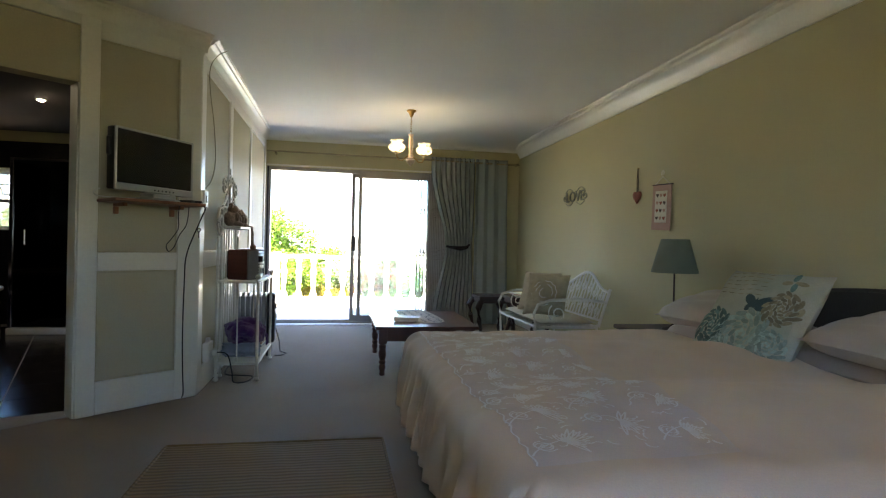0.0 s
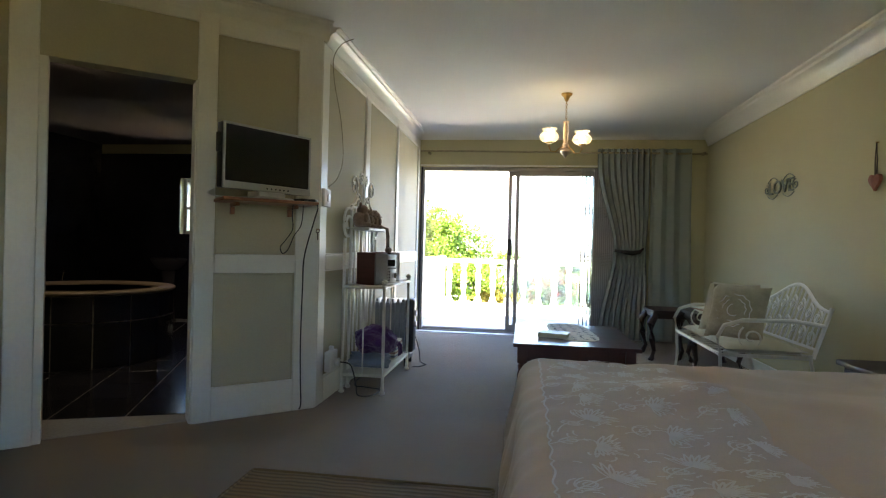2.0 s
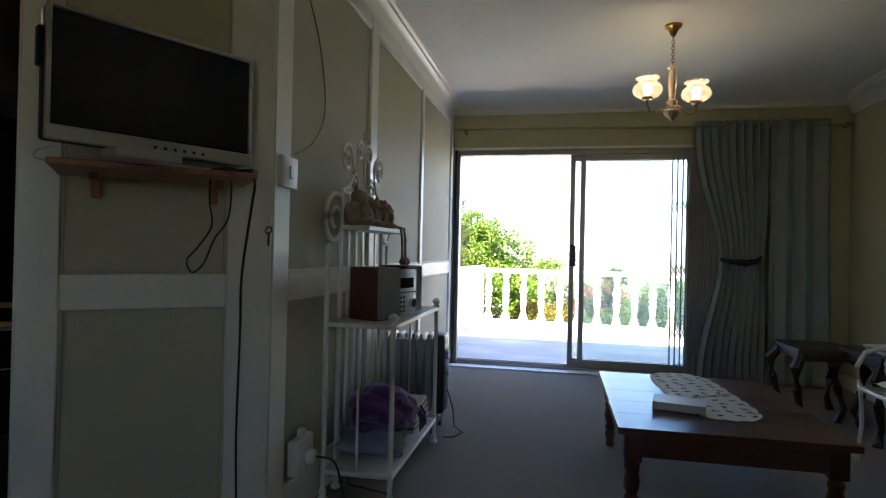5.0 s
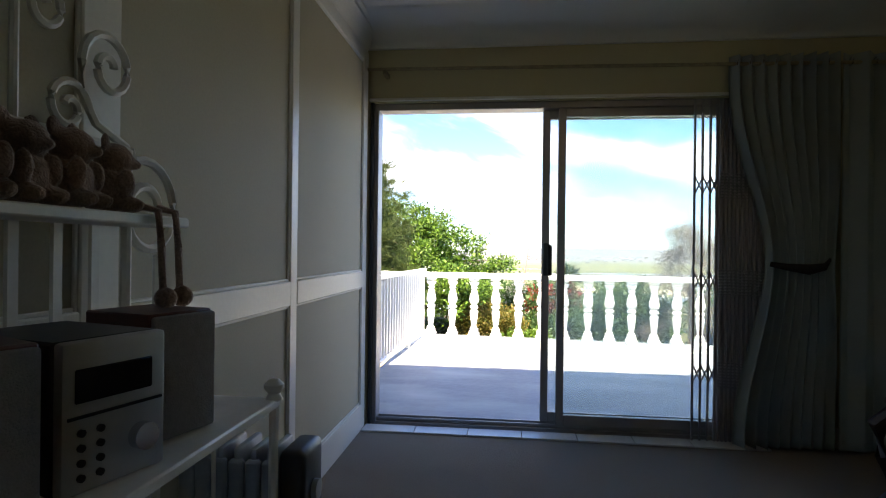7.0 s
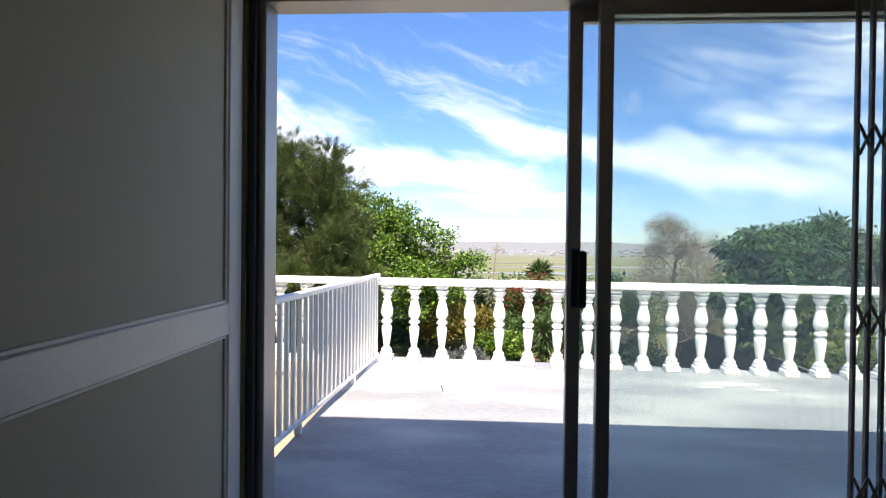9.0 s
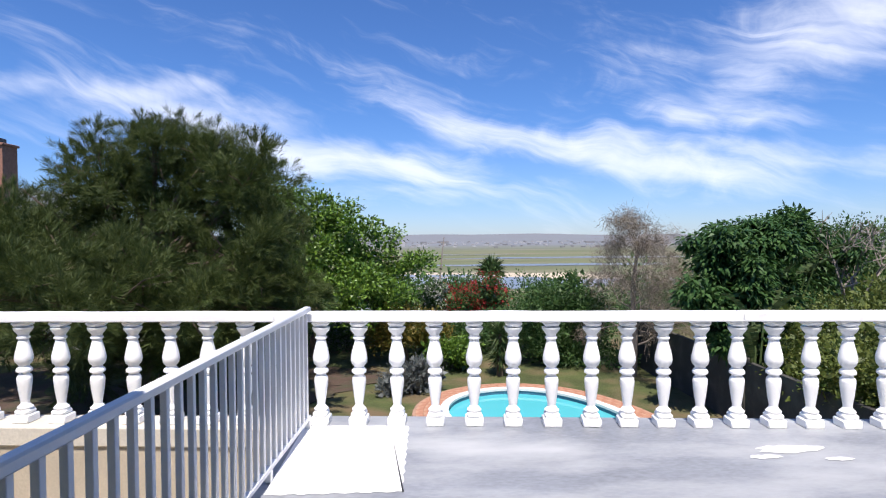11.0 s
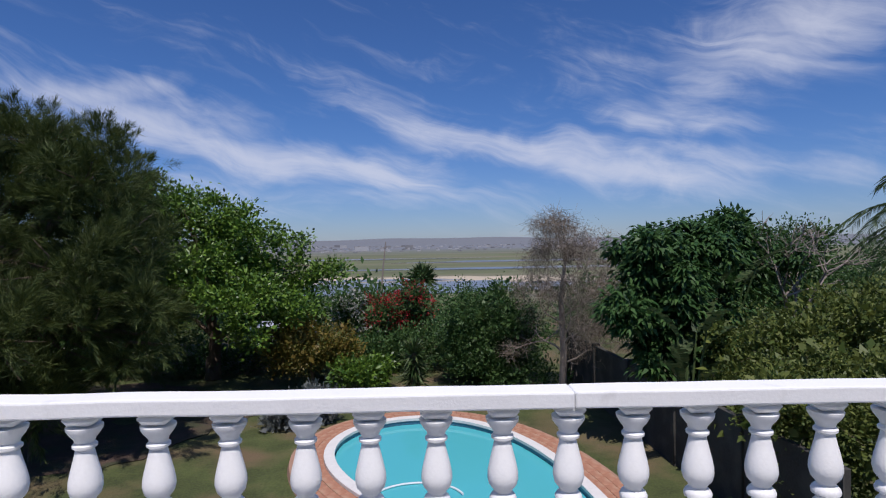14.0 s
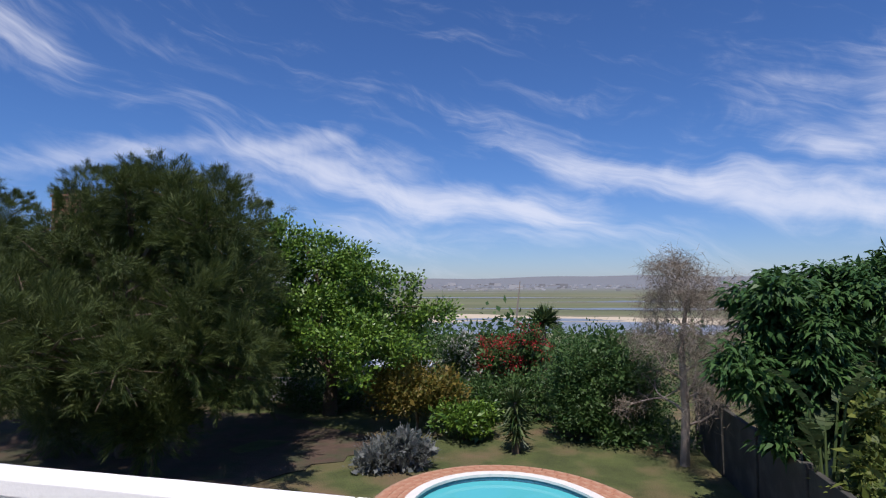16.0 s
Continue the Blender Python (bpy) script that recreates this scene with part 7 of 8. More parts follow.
cur = thing("curtain", "blue-grey eyelet curtain drawn aside with a tieback", "curtain", "curtains at the sliding door")
cc = part("cloth", curtain(tied_left, tied_right, 9, 0.045, 1), M_CURTAIN, cur)
cc.modifiers.new("thickness", "SOLIDIFY").thickness = 0.003
for k in range(8):
    x = 2.25 + k * 0.072
    part("eyelet", tube(fresh(), [(x, -0.10 + 0.021 * math.cos(a), 2.275 + 0.021 * math.sin(a)) for a in [2 * math.pi * i / 14 for i in range(14)]], 0.004, 5, closed=True), M_CHROME, cur)
tb = tube(fresh(), [(2.43, -0.15, 1.09), (2.51, -0.172, 1.075), (2.63, -0.175, 1.062), (2.72, -0.165, 1.08), (2.77, -0.12, 1.12)], [0.014, 0.02, 0.03, 0.022, 0.012], 8, flat=0.4)
part("tieback", tb, M_LEATHER, cur, "dark brown tieback")
cur2 = thing("curtain", "blue-grey eyelet curtain hanging straight by the wall", "curtain", "curtains at the sliding door")
c2_ = part("cloth", curtain(lambda z: 2.84, lambda z: 3.30 + 0.03 * smooth(1 - z / 2.2), 3, 0.035, 4), M_CURTAIN, cur2)
c2_.modifiers.new("thickness", "SOLIDIFY").thickness = 0.003
for k in range(4):
    x = 2.88 + k * 0.13
    part("eyelet", tube(fresh(), [(x, -0.10 + 0.021 * math.cos(a), 2.265 + 0.021 * math.sin(a)) for a in [2 * math.pi * i / 14 for i in range(14)]], 0.004, 5, closed=True), M_CHROME, cur2)

# ---- television on its wall shelf ----
shelf = thing("wall_shelf", "orange pine wall shelf on two brackets under the television", "shelf")
part("board", boxed(0.10, 0.655, -0.30, -0.017, 1.318, 1.338, bevel=0.004, m=SLANT), M_PINE, shelf)
for s in (0.2, 0.55):
    bm = fresh()
    box(bm, s - 0.012, s + 0.012, -0.18, -0.017, 1.296, 1.318, bevel=0.003, m=SLANT)
    box(bm, s - 0.012, s + 0.012, -0.05, -0.017, 1.25, 1.296, bevel=0.003, m=SLANT)
    part("bracket", bm, M_PINE, shelf)
TX, TN = Vector((0.485, 0.874, 0)).normalized(), Vector((0.874, -0.485, 0)).normalized()
TVM = Matrix(((TX.x, -TN.x, 0, -0.17), (TX.y, -TN.y, 0, -3.952), (0, 0, 1, 1.338), (0, 0, 0, 1)))
tv = thing("television", "flat silver and black television, switched off", "television")
tv.matrix_world = TVM
part("casing", boxed(-0.305, 0.305, -0.005, 0.06, 0.05, 0.42, bevel=0.01, seg=2), M_BLACK, tv)
bm = fresh()
box(bm, -0.307, -0.293, -0.014, 0.0, 0.05, 0.42, bevel=0.003)
box(bm, 0.293, 0.307, -0.014, 0.0, 0.05, 0.42, bevel=0.003)
box(bm, -0.293, 0.293, -0.014, 0.0, 0.408, 0.42, bevel=0.003)
box(bm, -0.307, 0.307, -0.016, 0.0, 0.048, 0.09, bevel=0.004)
part("bezel", bm, M_SILVER, tv, "silver plastic bezel")
part("screen", boxed(-0.292, 0.292, -0.009, -0.005, 0.092, 0.407), M_SCREEN, tv, "black glossy screen")
part("neck", boxed(-0.06, 0.06, 0.0, 0.04, 0.015, 0.05, bevel=0.004), M_SILVER, tv)
part("foot", boxed(-0.13, 0.13, -0.08, 0.10, 0.0, 0.015, bevel=0.006, seg=2), M_SILVER, tv)
for k in range(6):
    part("button", rod(fresh(), (-0.02 + k * 0.03, -0.019, 0.066), (-0.02 + k * 0.03, -0.015, 0.066), 0.005, seg=8), M_BLACK, tv)
part("rear_box", boxed(-0.318, -0.29, 0.02, 0.05, 0.25, 0.36, bevel=0.004), M_BLACK, tv)
dec = thing("decoder_box", "slim silver decoder box on the wall shelf", "decoder")
part("casing", boxed(-0.09, 0.09, -0.055, 0.055, 0, 0.03, bevel=0.005), M_SILVER, dec)
dec.matrix_world = TVM @ pose(-0.10, -0.125, 0.001)
for k, a in enumerate((8, -14)):
    rm = single("remote_control", boxed(-0.02, 0.02, -0.07, 0.07, 0, 0.018, bevel=0.005, seg=2), M_BLACK, "black remote control lying on the wall shelf", "remote", "remotes on the wall shelf")
    rm.matrix_world = Matrix.Translation(SLANT @ Vector((0.15 + 0.05 * k, -0.20, 1.339))) @ pose(0, 0, 0, 0, 0, 80 + a)


def curved(pts, n=7):
    """Points of a smooth line through the given ones."""
    P = [Vector(p) for p in pts]
    P = [P[0]] + P + [P[-1]]
    out = []
    for a, b, c, d in zip(P, P[1:], P[2:], P[3:]):
        for i in range(n):
            t = i / n
            out.append(0.5 * (2 * b + (c - a) * t + (2 * a - 5 * b + 4 * c - d) * t * t + (3 * b - a - 3 * c + d) * t ** 3))
    return out + [P[-1]]


def on_slant(s, off, z):
    return SLANT @ Vector((s, -off, z))


cord = tube(fresh(), curved([on_slant(0.115, 0.28, 1.33), on_slant(0.112, 0.31, 1.30), on_slant(0.11, 0.24, 1.22), on_slant(0.105, 0.06, 1.0), on_slant(0.10, 0.024, 0.8), on_slant(0.105, 0.024, 0.45), on_slant(0.10, 0.025, 0.2), on_slant(0.095, 0.03, 0.05), on_slant(0.11, 0.04, 0.012)]), 0.0045, 6)
single("power_cord", cord, M_CORD, "black power cord hanging from the shelf to the floor", "cable")
loop = [on_slant(0.23, 0.2, 1.318), on_slant(0.23, 0.19, 1.25), on_slant(0.22, 0.17, 1.17), on_slant(0.26, 0.16, 1.10), on_slant(0.29, 0.16, 1.06), on_slant(0.275, 0.16, 1.02), on_slant(0.24, 0.16, 1.05), on_slant(0.21, 0.17, 1.13), on_slant(0.17, 0.18, 1.2), on_slant(0.165, 0.2, 1.318)]
single("cable_loop", tube(fresh(), curved(loop), 0.0032, 6), M_CORD, "black cable hanging in a loop under the shelf", "cable")
wire = [Vector((0.01, -3.40, 1.48)), Vector((0.02, -3.25, 1.56)), Vector((0.02, -3.14, 1.72)), Vector((0.018, -3.2, 1.98)), Vector((0.02, -3.36, 2.2)), Vector((0.03, -3.42, 2.36)), Vector((0.08, -3.40, 2.46)), Vector((0.13, -3.30, 2.53))]
single("aerial_wire", tube(fresh(), curved(wire), 0.003, 6), M_KHAKI, "thin brown wire looping up the wall to the ceiling", "cable")
wire2 = [on_slant(0.66, 0.08, 1.40), on_slant(0.70, 0.1, 1.375), on_slant(0.69, 0.14, 1.35), on_slant(0.6, 0.2, 1.343), on_slant(0.5, 0.2, 1.343)]
single("aerial_wire", tube(fresh(), curved(wire2), 0.003, 6), M_WHITEPLASTIC, "pale wire lying along the wall shelf", "cable")

# switch, key hook, outlets
sw = thing("light_switch", "white plastic light switch on the panelled wall", "switch")
part("plate", boxed(0.0, 0.035, -3.545, -3.42, 1.335, 1.455, bevel=0.006, seg=2), M_WHITEPLASTIC, sw)
part("rocker", boxed(0.035, 0.042, -3.495, -3.465, 1.37, 1.42, bevel=0.003), M_WHITEPLASTIC, sw)
key = thing("hanging_key", "small key hanging from a hook on the white batten", "key")
kp = on_slant(0.012, 0.016, 1.18)
part("hook", rod(fresh(), kp, kp + NRM * 0.03, 0.004, seg=6), M_BRASS, key)
kc = kp + NRM * 0.025
bm = tube(fresh(), [kc + Vector((0.012 * math.cos(a), 0.012 * math.sin(a) * 0.6, 0.012 * math.sin(a) - 0.012)) for a in [2 * math.pi * i / 12 for i in range(12)]], 0.003, 5, closed=True)
rod(bm, kc - Vector((0, 0, 0.024)), kc - Vector((0, 0, 0.07)), 0.004, seg=6)
part("key", bm, M_DARKWOOD, key)
out_ = thing("wall_socket", "white surface-mounted power socket with plugs above the skirting", "socket")
part("box", boxed(0.014, 0.06, -3.42, -3.27, 0.20, 0.34, bevel=0.006), M_WHITEPLASTIC, out_)
part("plug", boxed(0.06, 0.10, -3.36, -3.31, 0.235, 0.285, bevel=0.01), M_WHITEPLASTIC, out_)
part("plug", boxed(0.02, 0.05, -3.35, -3.32, 0.34, 0.37, bevel=0.004), M_WHITEPLASTIC, out_)
cd = tube(fresh(), curved([(0.10, -3.335, 0.26), (0.17, -3.31, 0.235), (0.20, -3.28, 0.10), (0.21, -3.25, 0.012), (0.30, -3.22, 0.008), (0.32, -3.05, 0.008), (0.2, -3.0, 0.008), (0.08, -2.9, 0.008), (0.06, -2.2, 0.01)]), 0.0045, 6)
single("power_cord", cd, M_CORD, "black cord from the socket along the floor", "cable")

# ---- iron étagère ----
et = thing("iron_shelf_stand", "cream white wrought-iron shelf stand with scrolled crest", "shelf stand")
EX0, EX1, EY0, EY1 = 0.06, 0.365, -3.165, -2.30
for x, y, h in ((EX1, EY0, 0.80), (EX1, EY1, 0.80), (EX0, EY0, 1.13), (EX0, EY1, 1.13), (EX0, -3.02, 1.37), (EX0, -2.42, 1.37)):
    part("post", rod(fresh(), (x, y, 0.03), (x, y, h), 0.012, seg=8), M_IRON, et)
    part("foot", lathe(fresh(), [(0.010, 0.0), (0.022, 0.008), (0.022, 0.018), (0.012, 0.03), (0.017, 0.045), (0.012, 0.06)], 12, (x, y, 0)), M_IRON, et)
    if x > 0.3:
        part("finial", lathe(fresh(), [(0.012, 0.78), (0.022, 0.785), (0.014, 0.80), (0.024, 0.812), (0.024, 0.822), (0.010, 0.835)], 12, (x, y, 0)), M_IRON, et)
for z, x1 in ((0.125, EX1), (0.765, EX1), (1.195, 0.19)):
    y0, y1 = (EY0, EY1) if x1 > 0.3 else (-3.02, -2.41)
    part("shelf", boxed(EX0, x1 + 0.012, y0 - 0.01, y1 + 0.01, z, z + 0.022, bevel=0.004), M_IRON, et)
for k in range(1, 6):
    y = -3.02 + 0.60 * k / 6
    part("back_bar", boxed(EX0 - 0.004, EX0 + 0.004, y - 0.011, y + 0.011, 0.147, 1.36), M_IRON, et)
part("crest_rail", rod(fresh(), (EX0, -3.02, 1.37), (EX0, -2.42, 1.37), 0.010, seg=8), M_IRON, et)
part("crest_bar", rod(fresh(), (EX0, -2.72, 1.37), (EX0, -2.72, 1.71), 0.008, seg=8), M_IRON, et)
for sg in (1, -1):
    c0 = -2.72
    # small curls beside the middle bar, lower curls, and the tall outer curls on their stems
    for cy, cz, r0, a0, tr in ((0.062, 1.60, 0.058, math.pi, -1.4), (0.125, 1.425, 0.06, 0.0, 1.4)):
        pts = [(EX0, c0 + sg * (cy + a), cz + b) for a, b in spiral(0, 0, r0, 0.012, a0, tr, 26)]
        part("scroll", tube(fresh(), pts, 0.0085, 6), M_IRON, et)
    stem = [(0.30, 1.375), (0.20, 1.41), (0.155, 1.47), (0.16, 1.53)]
    curl = [(0.24 + a, 1.535 + b) for a, b in spiral(0, 0, 0.08, 0.015, math.pi, -1.45, 26)]
    part("scroll", tube(fresh(), [(EX0, c0 + sg * a, b) for a, b in stem + curl], 0.0095, 6), M_IRON, et)
    # big curl at the shoulder, ending on the outer post
    curl = spiral(0, 0, 0.125, 0.028, 1.15, 1.55, 34)
    part("scroll", tube(fresh(), [(EX0, c0 + sg * 0.31, 1.372)] + [(EX0, c0 + sg * (0.375 - a), 1.235 + b) for a, b in curl], 0.011, 6), M_IRON, et)
for y in (EY0, EY1):
    x = (EX0 + EX1) / 2
    part("side_bar", rod(fresh(), (x, y, 0.147), (x, y, 0.765), 0.006, seg=6), M_IRON, et)

# stereo
M_SPKWOOD = mat("cherry veneer", (0.105, 0.03, 0.02), 0.4, var=0.3, scale=4, fine=50, bump=0.05, stretch=(1, 1, 8))
M_GRILLE = mat("grey speaker cloth", (0.24, 0.23, 0.225), 0.9, var=0.15, scale=60, fine=300, bump=0.6)
for y, turn in ((-2.985, -24), (-2.56, -16)):
    sp = thing("loudspeaker", "small cherry-veneered loudspeaker with grey cloth front", "loudspeaker", "stereo loudspeakers")
    sp.matrix_world = pose(0.215, y, 0.787, 0, 0, turn)
    part("cabinet", boxed(-0.085, 0.085, -0.075, 0.075, 0, 0.24, bevel=0.003), M_SPKWOOD, sp)
    part("grille", boxed(0.085, 0.10, -0.073, 0.073, 0.004, 0.236, bevel=0.006, seg=2), M_GRILLE, sp)
st = thing("stereo", "compact silver-grey stereo with display and volume knob", "stereo")
st.matrix_world = pose(0.205, -2.765, 0.787, 0, 0, -16)
part("casing", boxed(-0.13, 0.10, -0.088, 0.088, 0.0, 0.225, bevel=0.004), M_BLACK, st)
fp = part("front_panel", boxed(0.10, 0.122, -0.088, 0.088, 0.0, 0.225, bevel=0.006, seg=2), M_SILVER, st, "silver front panel")
part("display", boxed(0.122, 0.125, -0.07, 0.06, 0.135, 0.185, bevel=0.002), M_SCREEN, fp)
part("tray_line", boxed(0.122, 0.124, -0.08, 0.08, 0.112, 0.117), M_BLACK, fp)
part("volume_knob", rod(fresh(), (0.122, 0.04, 0.06), (0.14, 0.04, 0.06), 0.022, seg=20), M_CHROME, fp)
for r_ in range(4):
    for c_ in range(2):
        part("button", rod(fresh(), (0.122, -0.06 + 0.03 * c_, 0.025 + 0.022 * r_), (0.127, -0.06 + 0.03 * c_, 0.025 + 0.022 * r_), 0.006, seg=8), M_BLACK, fp)

# plush animals on the top shelf, plain soft shapes
def plush(y, s, tilt, label):
    bm = fresh()
    def ell(cx, cy, cz, rx, ry, rz):
        got = bmesh.ops.create_icosphere(bm, subdivisions=3, radius=1)
        for v in got["verts"]:
            k = 1 + 0.07 * noise.noise(v.co * 4 + Vector((y * 9, 0, 0)))
            v.co = Vector((cx + v.co.x * rx * k, cy + v.co.y * ry * k, cz + v.co.z * rz * k))
    ell(0, 0, 0.05, 0.05, 0.05, 0.055)
    ell(0.015, 0, 0.115, 0.038, 0.038, 0.036)
    ell(0.05, 0, 0.108, 0.018, 0.012, 0.012)
    for sg in (1, -1):
        ell(0.0, sg * 0.034, 0.146, 0.008, 0.02, 0.02)
        ell(0.045, sg * 0.03, 0.02, 0.03, 0.016, 0.016)
        ell(0.04, sg * 0.036, 0.065, 0.016, 0.014, 0.03)
    raw = link("skin", bm, M_PLUSH)
    md = raw.modifiers.new("skin", "REMESH")
    md.mode, md.voxel_size, md.use_smooth_shade = "VOXEL", 0.005, True
    bpy.context.view_layer.update()
    skin = bpy.data.meshes.new_from_object(raw.evaluated_get(bpy.context.evaluated_depsgraph_get()))
    bpy.data.objects.remove(raw)
    bm = fresh()
    bm.from_mesh(skin)
    t = single("plush_mouse", bm, M_PLUSH, label, "soft toy", "plush mice on the top shelf")
    t.matrix_world = pose(0.115, y, 1.217, 0, 0, tilt) @ Matrix.Diagonal((s, s, s, 1))


for k, y in enumerate((-2.98, -2.87, -2.77, -2.67, -2.56)):
    plush(y, (1.15, 1.0, 0.95, 1.0, 0.95)[k], (20, -10, 5, 15, 35)[k], "small brown plush mouse sitting on the top shelf")
for y in (-2.53, -2.47):
    bm = tube(fresh(), [(0.17, y, 1.235), (0.21, y, 1.225), (0.218, y, 1.15), (0.216, y + 0.01, 1.06)], 0.008, 8)
    got = bmesh.ops.create_icosphere(bm, subdivisions=2, radius=0.02)
    for v in got["verts"]:
        v.co = Vector((0.222 + v.co.x * 1.2, y + 0.01 + v.co.y, 1.045 + v.co.z * 1.2))
    single("plush_doll", bm, M_PLUSH, "dangling striped soft-toy leg over the shelf edge", "soft toy", "dangling toy legs")

# blankets and magazines on the bottom shelf
bm = fresh()
got = bmesh.ops.create_icosphere(bm, subdivisions=5, radius=1)
for v in got["verts"]:
    d = v.co.copy()
    k = 1 + 0.22 * noise.noise(d * 1.8 + Vector((3, 1, 0))) + 0.09 * noise.noise(d * 5) + 0.03 * noise.noise(d * 14)
    v.co = Vector((0.225 + d.x * 0.165 * k, -2.86 + d.y * 0.225 * k, max(0.245, 0.335 + d.z * 0.125 * k - 0.05 * d.y)))
pt = thing("purple_throw", "crumpled purple woollen throw with a fringe on the bottom shelf", "blanket")
part("cloth", bm, M_PURPLE, pt)
rng = random.Random(2)
for k in range(16):
    y = -2.69 + 0.006 * rng.uniform(-1, 1) + 0.008 * k - 0.03
    x = 0.375 + 0.006 * rng.uniform(-1, 1)
    part("tassel", tube(fresh(), [(x - 0.02, y, 0.30), (x + 0.005, y, 0.265), (x + 0.006, y + rng.uniform(-0.01, 0.01), 0.20)], 0.0035, 5), M_PURPLE, pt)
bl = thing("rolled_blanket", "grey-blue fleece blanket rolled up on the bottom shelf", "blanket")
pts = spiral(0, 0, 0.062, 0.012, -1.5, 3.0, 70)
bm = fresh()
ra = [bm.verts.new((0.09 + 0.02 * math.sin(i), -2.985 + a * 1.75, 0.215 + b)) for i, (a, b) in enumerate(pts)]
rb = [bm.verts.new((0.355 + 0.008 * math.sin(i * 2.1), -2.985 + a * 1.75, 0.215 + b)) for i, (a, b) in enumerate(pts)]
for i in range(len(pts) - 1):
    bm.faces.new((ra[i], ra[i + 1], rb[i + 1], rb[i]))
ob = part("roll", bm, M_BLUEBLANKET, bl)
ob.modifiers.new("thickness", "SOLIDIFY").thickness = 0.012
for k in range(9):
    bm = boxed(-0.1, 0.1, -0.14, 0.14, 0, 0.014, bevel=0.002)
    mg = single("magazine", bm, (M_PAPER, M_BLUEBLANKET, M_PAPER, M_PINKCLOTH)[k % 4], "magazine in a stack on the bottom shelf", "magazine", "magazines on the shelf stand")
    mg.matrix_world = pose(0.235, -2.47, 0.148 + 0.0148 * k, 0, 0, (k * 37) % 9 - 4)

# oil heater
ht = thing("oil_heater", "grey finned oil heater standing by the wall", "heater")
ht.location = (0.0, -2.06, 0)
M_HEAT = mat("grey enamelled steel", (0.30, 0.32, 0.34), 0.35, var=0.08, scale=8, metal=0.2)
for k in range(6):
    bm = boxed(-0.011, 0.011, -0.075, 0.075, 0.10, 0.60, bevel=0.010, seg=2)
    box(bm, -0.022, 0.022, -0.085, -0.06, 0.13, 0.57, bevel=0.008)
    box(bm, -0.022, 0.022, 0.06, 0.085, 0.13, 0.57, bevel=0.008)
    ob = part("fin", bm, M_HEAT, ht)
    ob.location = (0.045 + k * 0.048, 0, 0)
part("control_box", boxed(0.31, 0.385, -0.08, 0.08, 0.12, 0.60, bevel=0.02, seg=3), M_BLACK, ht, "black control box")
for z in (0.47, 0.37):
    part("dial", rod(fresh(), (0.385, 0, z), (0.40, 0, z), 0.028, seg=18), M_SILVER, ht)
for x in (0.07, 0.33):
    part("foot", boxed(x - 0.02, x + 0.02, -0.12, 0.12, 0.055, 0.10, bevel=0.006), M_BLACK, ht)
    for y in (-0.1, 0.1):
        part("castor", rod(fresh(), (x - 0.012, y, 0.028), (x + 0.012, y, 0.028), 0.028, seg=14), M_BLACK, ht)
single("power_cord", tube(fresh(), [(0.385, -2.02, 0.25), (0.42, -2.0, 0.12), (0.43, -1.99, 0.012), (0.50, -2.08, 0.008), (0.46, -2.18, 0.008), (0.40, -2.2, 0.008)], 0.004, 6), M_CORD, "black heater cord lying on the carpet", "cable")

# ---- bathroom beyond the opening ----
pts = [SLANT @ Vector((0.0, 0.06, 0)), SLANT @ Vector((1.66, 0.06, 0)), Vector((-1.40, -4.80, 0)), Vector((-4.5, -4.80, 0)), Vector((-4.5, 0.0, 0)), Vector((-0.12, 0.0, 0)), Vector((-0.12, -3.56, 0))]
bm = fresh()
lo2, hi2 = [bm.verts.new((p.x, p.y, -0.2)) for p in pts], [bm.verts.new((p.x, p.y, 0.003)) for p in pts]
bm.faces.new(hi2); bm.faces.new(lo2[::-1])
for i in range(len(pts)):
    j = (i + 1) % len(pts)
    bm.faces.new((lo2[i], lo2[j], hi2[j], hi2[i]))
bfloor = single("bathroom_floor", bm, M_GROUT, "black tiled bathroom floor with grey joints", "floor", kind="structure", smooth=False)
tile_me = None
tl = 0.42
ca, sa = math.cos(radians(22)), math.sin(radians(22))


def inside(x, y):
    q = SLANT.inverted() @ Vector((x, y, 0))
    return -4.3 < x < -0.35 and -4.6 < y < -0.22 and q.y > 0.34 and (x + 2.62) ** 2 + (y + 2.48) ** 2 > 0.2


for i in range(-14, 15):
    for j in range(-14, 15):
        x, y = -1.29 + (i * ca - j * sa) * tl, -3.91 + (i * sa + j * ca) * tl
        if inside(x, y):
            if tile_me is None:
                ob = part("tile", boxed(-tl / 2 + 0.004, tl / 2 - 0.004, -tl / 2 + 0.004, tl / 2 - 0.004, 0.0, 0.006, bevel=0.0015), M_BLACKTILE, bfloor, smooth=False)
                tile_me = ob.data
            else:
                ob = new("tile", tile_me); ob.parent = bfloor
            ob.matrix_local = pose(x, y, 0.002, 0, 0, 22)
bm = boxed(-4.6, -4.5, -4.9, 0.0, -0.2, CEIL)
single("wall_bath_west", bm, M_BLACKTILE, "black tiled bathroom wall", "wall", kind="structure")
bm = boxed(-4.6, -1.38, -4.9, -4.80, -0.2, CEIL)
single("wall_bath_south", bm, M_BLACKTILE, "black tiled bathroom wall", "wall", kind="structure")
bm = fresh()
for x0, x1, z0, z1 in ((-4.5, -3.30, 0.0, 2.25), (-3.30, -2.72, 0.0, 1.16), (-3.30, -2.72, 1.92, 2.25), (-2.72, -0.14, 0.0, 2.25)):
    box(bm, x0, x1, -0.012, 0.0, z0, z1)
single("wall_bath_north", bm, M_BLACKTILE, "black tile facing round the bathroom window", "wall", kind="structure", smooth=False)
bm = boxed(-0.132, -0.12, -3.45, -0.012, 0.0, 2.25)
